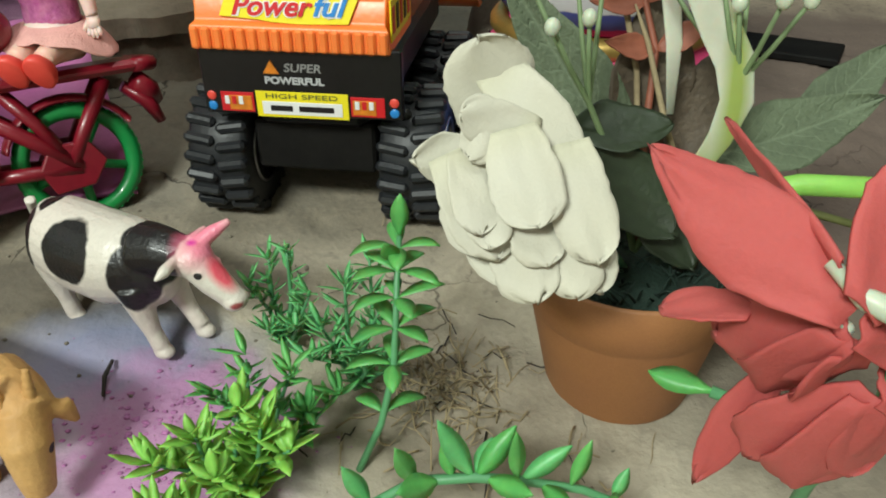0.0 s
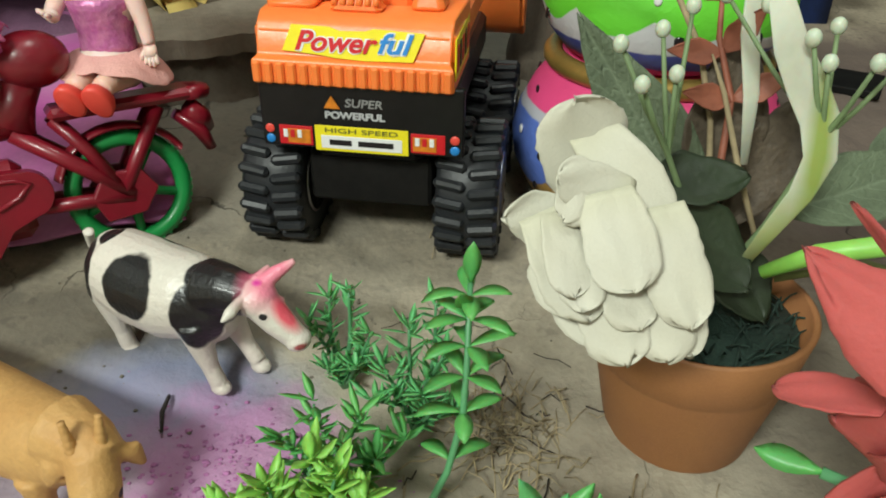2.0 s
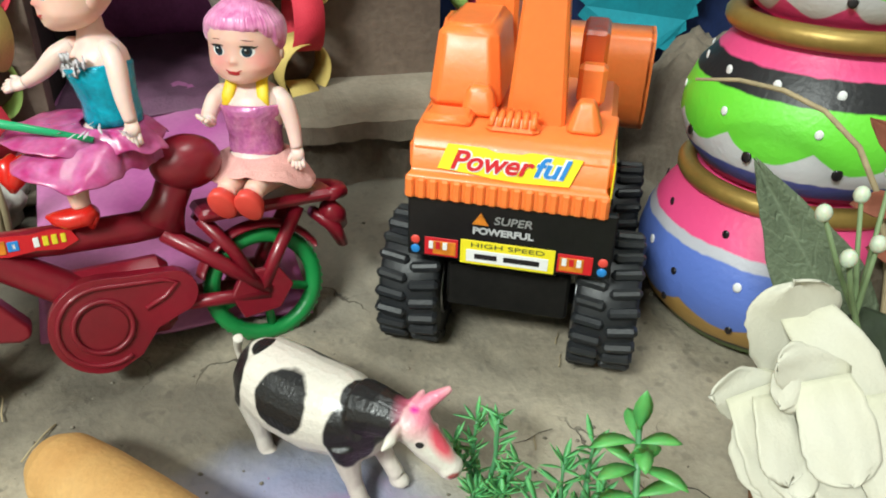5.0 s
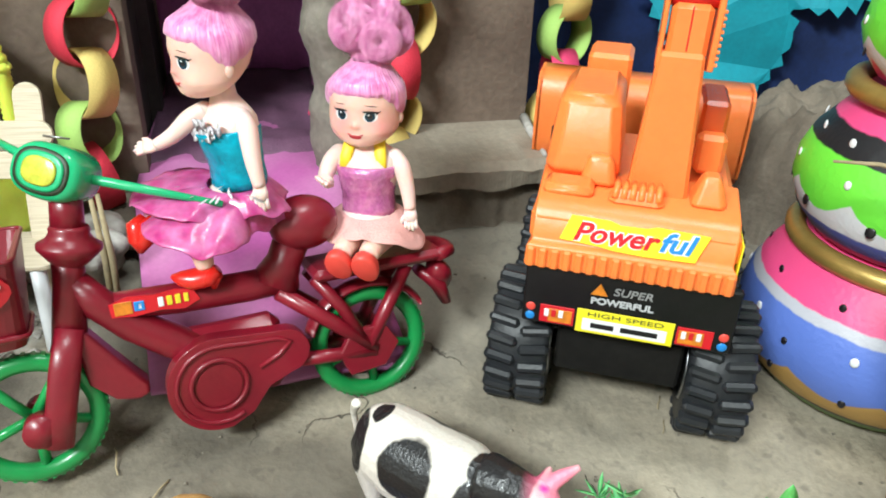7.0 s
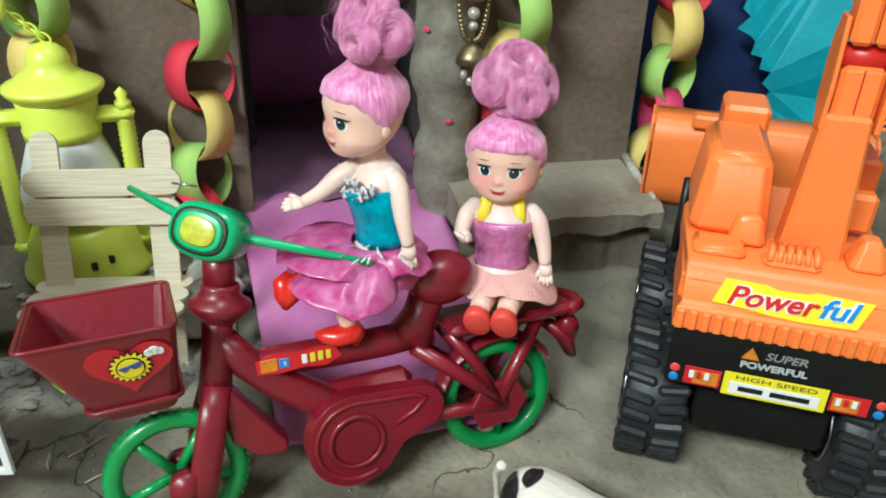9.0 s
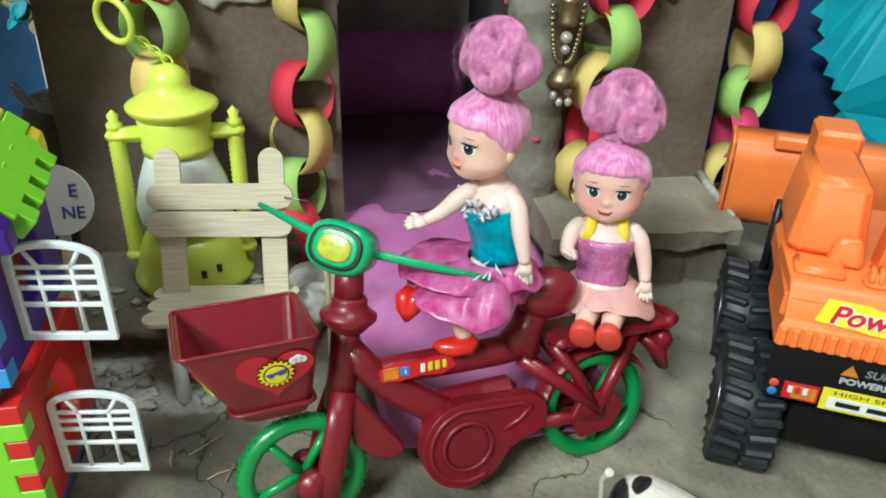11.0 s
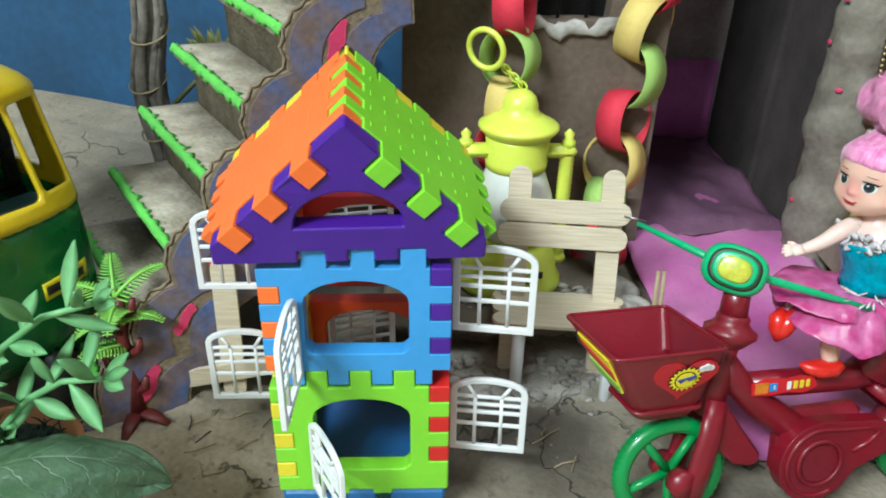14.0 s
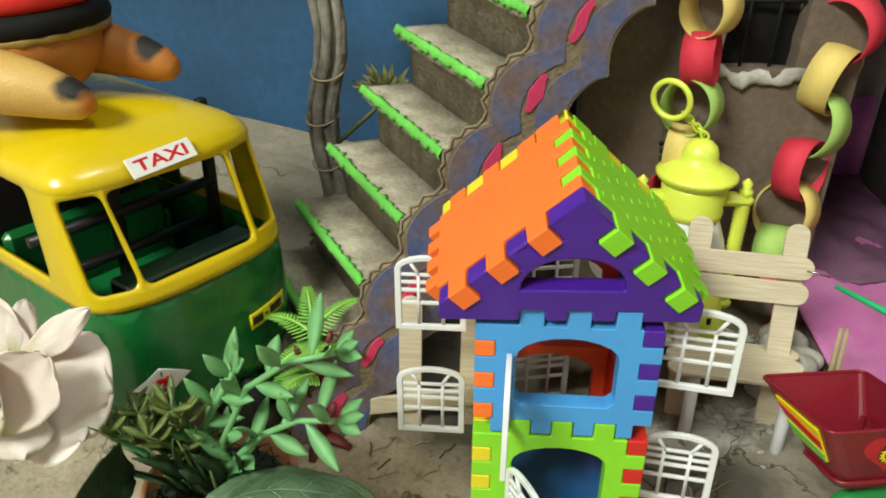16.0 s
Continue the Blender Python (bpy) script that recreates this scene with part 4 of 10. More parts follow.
def build_ornament():
    o = thing("hanging_ornament", WALL @ Matrix.Translation((0.003, -0.02, 0.135)), "antique gold earring ornament with pearls on the pillar", "ornament")
    for k in range(46):
        u = k / 45 * 2 - 1
        part("bead", Shell().ball((0.0086 * math.copysign(abs(u) ** 0.5, u) * (1 if abs(u) < 0.55 else 1 - 0.25 * (abs(u) - 0.55)), 0.0, -0.006 + 0.050 * abs(u) ** 1.7), 0.00125, nu=8, nv=6), "gold", o)
    part("barrel", Shell().lathe([(0.001, -0.006), (0.0038, -0.0055), (0.0043, -0.004), (0.0036, -0.003), (0.0043, 0), (0.0036, 0.003), (0.0043, 0.004), (0.0038, 0.0055), (0.001, 0.006)], 16, (0, -0.001, 0.0155)), "gold", o)
    for z, r in ((0.0255, 0.0030), (0.0050, 0.0026), (0.0000, 0.0020)):
        part("pearl", Shell().ball((0, -0.001, z), r), "pearl", o)
    part("bell", Shell().lathe([(0.0012, 0.0), (0.0036, -0.0015), (0.0060, -0.0050), (0.0066, -0.0080), (0.0056, -0.0080), (0.0012, -0.002)], 22, (0, 0, -0.0070), ripple=lambda w, z: 0.06 * math.sin(11 * w)), "gold", o)
    for x, z in ((-0.0032, -0.0195), (0.0030, -0.0180), (-0.0005, -0.0225), (0.0036, -0.0225)):
        part("drop", Shell().ball((x, -0.001, z), (0.0017, 0.0017, 0.0020)), "pearl", o)


build_mud_house()
build_plinth()
build_pink_sheet()
build_paper_chains()
build_ornament()


# ---- backdrops and what stands behind ----
def build_back():
    blue = Shell().box((-0.62, 0.40, 0.25), (0.56, 0.012, 0.5))
    single("backdrop_blue", blue, "paint_blue_wall", "blue painted board standing behind the stairs", "backdrop", pose(0, 0, 0), kind="structure")
    sheet = Shell()
    k = 30
    vs = []
    for i in range(k + 1):
        a = -0.09 + 0.30 * i / k
        for z in (0.0, 0.06, 0.13, 0.22):
            vs.append((a, 0.452 + 0.004 * math.sin(i * 0.8) + 0.1 * a, z))
    sheet.add(vs, [(i * 4 + j, (i + 1) * 4 + j, (i + 1) * 4 + j + 1, i * 4 + j + 1) for i in range(k) for j in range(3)])
    ob = single("navy_cloth", sheet, "navy_cloth", "navy blue cloth hung behind the digger", "cloth")
    ob.modifiers.new("thick", "SOLIDIFY").thickness = 0.001
    single("black_board", Shell().box((0.16, 0.54, 0.12), (0.36, 0.012, 0.36), 0.001), "black_board", "black board standing at the back", "board")
    # turquoise sheets with cut fringes
    for k, (pts, fr, y, tl) in enumerate((([(-0.030, 0.150), (0.040, 0.150), (0.058, 0.100), (0.046, 0.070), (0.000, 0.062), (-0.008, 0.100), (-0.022, 0.118)], 3, 0.437, 0), ([(0.010, 0.165), (0.120, 0.165), (0.110, 0.122), (0.060, 0.112), (0.030, 0.126)], 2, 0.452, 0))):
        ed = []
        for i, p in enumerate(pts):
            q = pts[(i + 1) % len(pts)]
            n = max(2, int(math.dist(p, q) / 0.0045))
            nx, nz = (q[1] - p[1]) / math.dist(p, q), -(q[0] - p[0]) / math.dist(p, q)
            for j in range(n):
                t = j / n
                o = (0.0030 if j % 2 else -0.0012) * random.uniform(0.1, 1.7) if i >= 1 else 0
                ed.append((p[0] + (q[0] - p[0]) * t + nx * -o, p[1] + (q[1] - p[1]) * t + nz * -o))
        sh = Shell().prism([ed], y, y + 0.0008)
        sh.v = [(a, b + 0.006 * math.sin(a * 70 + c * 50), c) for a, b, c in sh.v]
        single("fringed_sheet", sh, "teal_paper", "turquoise paper sheet with a cut fringe", "paper sheet", group="turquoise sheets")
    strip = Shell().box((0.0, 0, 0), (0.22, 0.004, 0.03), 0.001)
    single("teal_strip", strip, "deep_teal", "dark teal card strip along the back", "card strip", pose(0.12, 0.475, 0.082, -20, 3, -4))
    fl = Shell()
    for i in range(30):
        t = i / 29
        fl.ball((0.048 + 0.052 * t + random.uniform(-0.008, 0.008), 0.472, 0.112 - 0.03 * t * t + random.uniform(-0.004, 0.004)), (0.006, 0.004, 0.003), nu=7, nv=5)
    fuse(single("dust_tuft", fl, "grey_fluff", "grey tuft of dusty fluff", "fluff"), 0.0015, 2)
    # earth mound
    sh = Shell()
    vs, k = [], 46
    for j in range(k + 1):
        for i in range(k + 1):
            x, y = -1 + 2 * i / k, -1 + 2 * j / k
            d = math.hypot(x, y)
            h = max(0, 1 - d ** 2.4)
            p = Vector((x * 2.2, y * 2.2, 0.3))
            h = h ** 0.55 * (0.062 + 0.016 * noise.noise(p)) + (0.006 * noise.noise(p * 3) + 0.003 * noise.noise(p * 8)) * (1 if h > 0 else 0)
            vs.append((x * 0.055, y * 0.05, h - 0.004))
    sh.add(vs, [(j * (k + 1) + i, j * (k + 1) + i + 1, (j + 1) * (k + 1) + i + 1, (j + 1) * (k + 1) + i) for j in range(k) for i in range(k)])
    single("earth_mound", sh, "stone_mud", "lumpy brown mound of dry earth", "mound", pose(0.065, 0.385, ground_z(0.05, 0.385) - 0.002, 0, 0, 15))
    single("brown_board", Shell().box((0.30, 0.30, 0.09), (0.012, 0.5, 0.22), 0.001), "brown_board", "dark brown board standing at the edge", "board", pose(0, 0, 0, 0, 0, 0))


build_back()


# ---- stairs and what stands on the left ----
def build_stairs():
    st = thing("model_stairs", Matrix.Identity(4), "mud-covered cardboard stairs with bright green powdered nosings", "model stairs")
    run, rise = Vector((0.0118, 0.0121, 0)), 0.0262
    left0, right0 = Vector((-0.4726, 0.222, 0.0897)), Vector((-0.4122, 0.1802, 0.0829))
    across = right0 - left0
    away = Vector((-across.y, across.x, 0)).normalized()
    for i in range(-2, 7):
        l, r = left0 + run * i + Vector((0, 0, rise * i)), right0 + run * i + Vector((0, 0, rise * i))
        sh = Shell()
        k = 24
        vs = []
        for j in range(k + 1):
            p = l.lerp(r, j / k)
            nz = lambda s: 0.0009 * noise.noise(Vector((j * 0.45, i * 3.1, s)))
            bk = away * 0.034
            vs += [p + Vector((0, 0, -0.029)) + away * 0.0095, p + Vector((0, 0, -0.0052)) + away * (0.0085 + 2 * nz(1)), p + Vector((0, 0, -0.0046 + nz(2))) + away * 0.0010, p + away * 0.002 + Vector((0, 0, nz(3))), p + bk * 0.5 + Vector((0, 0, nz(4) - 0.0006)), p + bk + Vector((0, 0, -0.001)), p + bk + Vector((0, 0, -0.029))]
        q = 7
        fs = [(a * q + b, a * q + (b + 1) % q, (a + 1) * q + (b + 1) % q, (a + 1) * q + b) for a in range(k) for b in range(q)]
        fs += [tuple(range(q))[::-1], tuple(k * q + b for b in range(q))]
        s_ob = part("step", Shell().add(vs, fs), "stair_mud", st)
        gr = Shell()
        rnd = random.Random(i + 50)
        strip = []
        for j in range(61):
            p = l.lerp(r, j / 60)
            w0, w1 = max(0.0004, 0.0026 + 0.0032 * noise.noise(Vector((j * 0.33, i * 5, 1))) + rnd.uniform(-0.0007, 0.0007)), max(0.0003, 0.0022 + 0.0030 * noise.noise(Vector((j * 0.37, i * 5, 7))) + rnd.uniform(-0.0006, 0.0006))
            h = [rnd.uniform(0.0004, 0.0009) for _ in range(3)]
            strip += [p + away * (0.0008 - h[0]) + Vector((0, 0, -w0)), p + away * (0.0002 - h[1]) + Vector((0, 0, -0.0012)), p + away * 0.0012 + Vector((0, 0, 0.0006 + h[1])), p + away * (0.0012 + w1) + Vector((0, 0, 0.0002 + h[2] * 0.5)), p + away * 0.0022 + Vector((0, 0, -0.0035))]
        gr.add(strip, [(a * 5 + c, a * 5 + (c + 1) % 5, a * 5 + 5 + (c + 1) % 5, a * 5 + 5 + c) for a in range(60) for c in range(5)])
        for _ in range(70):
            p = l.lerp(r, rnd.random()) + away * (0.001 + 0.012 * rnd.random() ** 2.5) + Vector((0, 0, 0.0003))
            gr.ball(p, rnd.uniform(0.0001, 0.00032), nu=5, nv=4)
        part("nosing", gr, "powder_green", s_ob, "green powder line")
    # scalloped, painted cardboard stringer along the near ends
    dr = Vector((run.x, run.y, 0)).normalized()
    o = right0 + (right0 - left0).normalized() * 0.003
    M = frame_from((o.x, o.y, 0), dr, (0, 0, 1))
    up = []
    for i in range(-3, 8):
        x0, z0 = run.length * i, right0.z + rise * i
        for j in range(10):
            t = j / 10
            bul = 0.0085 * math.sin(math.pi * t) ** 0.8
            jag = 0.0013 * noise.noise(Vector((i * 2.7 + j * 0.55, 4, 0)))
            up.append((x0 + run.length * t - bul * 0.75 + jag, z0 - 0.02 + rise * t + 0.006 + bul * 0.5 + jag))
    low = [(p[0] + 0.034, p[1] - 0.012) for p in up][::-1]
    outline = [p for p in up + low if p[1] > 0.0]
    sg = part("stringer", Shell().prism([outline], -0.0035, 0.0), "card_raw", st, "scalloped corrugated card stringer", at=M)
    # painted bands and dots on its face
    m_blue = material("stringer_blue", (0.085, 0.145, 0.350), 0.6, vary=0.25, blotch=75, colour2=(0.23, 0.145, 0.098))
    face = lambda off: [(p[0] + off[0], p[1] + off[1]) for p in up if p[1] > 0.012]
    a, b = face((0.0015, -0.0005)), face((0.0135, -0.0049))
    part("paint_band", Shell().prism([a + b[::-1]], -0.0040, -0.0034), "stringer_blue", sg, "blue paint band")
    a, b = face((0.0205, -0.0073)), face((0.0325, -0.0115))
    part("paint_band", Shell().prism([a + b[::-1]], -0.0040, -0.0034), "stringer_blue", sg, "blue paint band")
    for i in range(-2, 8):
        x, z = run.length * (i + 0.5), right0.z + rise * (i + 0.5) - 0.016
        kx, kz = 0.8 + 0.35 * noise.noise(Vector((i * 1.7, 9, 0))), 1.15 + 0.5 * noise.noise(Vector((i * 2.3, 2, 0)))
        d = [(x + 0.0105 + 0.0036 * kx * math.cos(w) + 0.0032 * math.sin(w) + 0.0008 * math.sin(3 * w + i), z + 0.006 * kz * math.sin(w) - 0.001 + 0.0008 * math.cos(5 * w + i)) for w in [2 * math.pi * q / 22 for q in range(22)]]
        part("paint_spot", Shell().prism([d], -0.0043, -0.0036), "paper_pink", sg, "pink oval spot")
    # corrugated edge
    zig = []
    for i, p in enumerate(up):
        zig.append((p[0] - 0.0008, -0.0035 if i % 2 else 0.0, p[1] + 0.0006))
    part("corrugation", Shell().tube([p for p in zig if p[2] > 0.01], 0.0007, 6), "card_raw", sg, "torn corrugated edge")
    return st


def build_dried_stem():
    """A white stick with paper scraps, and a grey mud lump crowned with white petals."""
    st = thing("paper_stick", pose(-0.4290, 0.3780, 0.030), "thin white stick with turquoise and beige paper scraps", "paper stick")
    part("stick", Shell().tube([(0, 0, 0), (0.0008, 0, 0.08), (-0.0012, 0, 0.20)], 0.0011, 8), "lace_white", st)
    rnd = random.Random(17)
    for i in range(16):
        d = Vector((rnd.uniform(-1, 0.35), rnd.uniform(-0.8, 0.2), rnd.uniform(-0.5, 0.9)))
        part("paper_scrap", Shell().petal((0.0, -0.0012, 0.098 + rnd.uniform(-0.006, 0.006)), d, (0.2, -1, 0.3), rnd.uniform(0.009, 0.018), rnd.uniform(0.004, 0.008), bend=rnd.uniform(-0.8, 0.8), cup=0.3, point=0.5, ruffle=0.08, nu=6, nv=8, seed=i), "teal_paper" if i % 4 == 0 else "straw" if i % 4 < 3 else "leaf_olive", st)
    g = thing("mud_mound", pose(-0.3880, 0.3330, 0.030), "grey mud mound topped with white cloth petals", "mud mound")
    lump = Shell().lathe([(0.030, 0.0), (0.027, 0.020), (0.022, 0.045), (0.018, 0.060), (0.013, 0.068), (0.0, 0.070)], 48)
    lump.v = [(x * (1 + 0.16 * noise.noise(Vector((x, y, z)) * 60)), y * (1 + 0.16 * noise.noise(Vector((x, y, z)) * 60 + Vector((5, 0, 0)))), z) for x, y, z in lump.v]
    part("mound_body", lump, "pillar_plaster", g)
    for i in range(9):
        a = -2.9 + 0.33 * i
        base = Vector((0.014 * math.cos(a), 0.014 * math.sin(a), 0.064 - 0.0006 * i))
        part("petal", Shell().petal(base, (0.5 * math.cos(a) + 0.12 * math.sin(i * 2.0), 0.3 * math.sin(a), 1), (math.cos(a), math.sin(a), 0.2), 0.0125 + 0.002 * math.sin(i * 3.1), 0.0052, bend=0.4, cup=0.2, root=0.5, ruffle=0.04, nu=8, nv=10, seed=90 + i), "lace_white", g)


def build_model_tree():
    t = thing("model_tree", pose(-0.492, 0.285, ground_z(-0.492, 0.285)), "grey twig-bundle model tree with green crown", "model tree")
    pts = [(0.004 * math.sin(i * 0.9), 0, 0.0135 * i) for i in range(13)]
    trunk = Shell().tube(pts, [0.012, 0.009, 0.0070] + [0.0062] * 10, 12)
    twist = random.Random(31)
    for i in range(11):
        a0, rr = 2 * math.pi * i / 11 + twist.uniform(-0.2, 0.2), twist.uniform(0.0016, 0.0030)
        trunk.tube([(p[0] + (0.0066 + max(0, 0.008 - 0.006 * j)) * math.cos(a0 + 0.08 * j) + twist.uniform(-0.0005, 0.0005), (0.0066 + max(0, 0.008 - 0.006 * j)) * math.sin(a0 + 0.08 * j), p[2]) for j, p in enumerate(pts)], [rr * twist.uniform(0.75, 1.2) for _ in pts], 7)
    part("trunk", trunk, "trunk_grey", t, "grey bundle of twigs smeared with mud")
    for z in (0.05, 0.075, 0.1):
        part("string_wrap", Shell().tube([(0.0093 * math.cos(a) + 0.004 * math.sin(z / 0.0135 * 0.9), 0.0093 * math.sin(a), z + 0.004 * math.sin(a)) for a in [2 * math.pi * j / 20 for j in range(20)]], 0.0005, 6, closed=True), "straw", t)
    cr = Shell()
    rnd = random.Random(4)
    for _ in range(160):
        d = Vector((rnd.gauss(0, 1), rnd.gauss(0, 1), rnd.gauss(0, 0.7))).normalized()
        cr.blade(Vector((0, 0, 0.168)) + d * 0.011, d, (0.3, 0.2, 1), rnd.uniform(0.008, 0.016), 0.006, bend=0.4, seg=3)
    part("crown", cr, "leaf_deep", t)
    wisp = Shell()
    for _ in range(46):
        d = Vector((rnd.uniform(-1, 1), rnd.uniform(-0.6, 0.6), rnd.uniform(0.2, 1))).normalized()
        wisp.blade((0.03, 0.01, 0.085), d, (0, -1, 0.3), rnd.uniform(0.012, 0.022), 0.005, bend=0.5, seg=3)
    wisp.tube([(0.005, 0, 0.06), (0.02, 0.004, 0.075), (0.03, 0.01, 0.086)], 0.0012, 6)
    part("side_tuft", wisp, "leaf_olive", t, "dry olive side tuft")


def build_toy_palm():
    p = thing("toy_palm", pose(-0.4235, 0.162, ground_z(-0.4235, 0.162) - 0.001), "small plastic palm with brown-red trunk and green fronds", "toy palm")
    tr = Shell()
    tr.tube([(0, 0, 0), (0.001, 0.001, 0.02), (-0.001, 0.001, 0.04), (0, 0.002, 0.057)], [0.0045, 0.0028, 0.0025, 0.002], 9)
    for w in range(0, 360, 72):
        a = radians(w)
        tr.tube([(0, 0, 0.004), (0.009 * math.cos(a), 0.009 * math.sin(a), 0.003), (0.015 * math.cos(a), 0.015 * math.sin(a), 0.0012)], [0.0035, 0.003, 0.0015], 7, flat=0.5)
    for i in range(7):
        a, z = i * 2.1, 0.012 + 0.006 * i
        tr.tube([(0, 0, z), (0.007 * math.cos(a), 0.007 * math.sin(a), z + 0.006), (0.008 * math.cos(a), 0.008 * math.sin(a), z + 0.011)], [0.0016, 0.0018, 0.0012], 6)
    part("trunk", tr, "trunk_maroon", p)
    for i, (w, z, ln, el) in enumerate(((180, 0.056, 0.026, 25), (130, 0.058, 0.020, 60), (60, 0.058, 0.023, 45), (230, 0.05, 0.020, 0), (250, 0.036, 0.022, 20), (20, 0.05, 0.018, 15), (300, 0.054, 0.020, 20), (195, 0.034, 0.020, 10))):
        fr = Shell()
        a = radians(w)
        d = Vector((math.cos(a), math.sin(a), 0))
        side = Vector((-d.y, d.x, 0))
        pts = []
        for j in range(9):
            t = j / 8
            pts.append(d * ln * t * 0.95 + Vector((0, 0, z + ln * (math.sin(radians(el)) * t - 0.55 * t * t + 0.15 * t))))
        fr.tube(pts, [0.0009 - 0.00006 * j for j in range(9)], 5)
        for j in range(1, 9):
            for s in (-1, 1):
                for q in (0, 0.5):
                    b = pts[j - 1].lerp(pts[j], q)
                    fr.blade(b, side * s * 0.9 + d * 0.5 + Vector((0, 0, -0.25)), (0, 0, 1), 0.008 * (1.1 - j / 10), 0.0016, bend=0.3, seg=3, thick=0.15)
        part("frond", fr, "leaf_lime", p)


def stick(sh, p, q, w=0.0096, t=0.0018, m=0, up=(0, 0, 1)):
    """A craft stick with round ends from p to q; its face is turned towards up."""
    p, q = Vector(p), Vector(q)
    ln = (q - p).length
    at = frame_from(p, q - p, up)
    r = w / 2
    lp = arc(r, 0, r, 90, 270, 8) + arc(ln - r, 0, r, -90, 90, 8)
    sh.prism([[(x, z) for x, z in lp]], -t / 2, t / 2, m, at @ Matrix.Rotation(radians(-90), 4, "X"))
    return sh


def build_stick_fence():
    f = thing("stick_fence", pose(-0.392, 0.186, 0, 0, 0, 22), "little fence of pale wooden craft sticks", "stick fence")
    for x in (0.0, 0.026):
        part("post", stick(Shell(), (x, 0, ground_z(-0.392, 0.19) - 0.003), (x, 0.002, 0.078), up=(0, -1, 0)), "stick_wood", f, bevel=0.0004)
    part("rail", stick(Shell(), (-0.028, -0.003, 0.022), (0.04, -0.002, 0.034), w=0.0085, up=(0, -1, 0)), "stick_wood", f, bevel=0.0004)


build_stairs()
build_dried_stem()
build_model_tree()
build_toy_palm()
build_stick_fence()

# ---- bench and lantern ----
def build_bench():
    b = thing("toy_bench", pose(-0.2735, 0.2637, 0, 0, 0, 15), "small bench glued from pale wooden craft sticks", "toy bench")
    lean = lambda z: -(0.106 - z) * 0.27
    for x in (-0.0192, 0.0192):
        part("post", stick(Shell(), (x, lean(0.016), 0.016), (x, 0, 0.1065), up=(0, -1, 0.25)), "stick_wood", b, bevel=0.0004)
    for z, dx, tw in ((0.0895, 0.0, 0.0), (0.0795, -0.0006, -0.0006)):
        part("back_plank", stick(Shell(), (-0.0272 + dx, lean(z) - 0.0024, z), (0.0272 + dx, lean(z) - 0.0024, z + tw), w=0.0098, up=(0, -1, 0.25)), "stick_wood", b, bevel=0.0004)
    for i in range(3):
        y = -0.0145 - 0.0090 * i
        part("seat_plank", stick(Shell(), (-0.028, y, 0.0515), (0.028, y, 0.0515), w=0.0095), "stick_wood", b, bevel=0.0004)
    for x, y, z in ((-0.0165, -0.036, 0.009), (0.0215, -0.037, 0.010)):
        part("front_leg", Shell().tube([(x, y, z), (x, y + 0.003, 0.0506)], 0.0027, 14), "white_plastic", b, "white plastic tube leg")
    part("pin", Shell().tube([(0.024, lean(0.089) - 0.0035, 0.0895), (0.033, lean(0.089) - 0.005, 0.0885)], 0.0004, 5), "grey_metal", b)


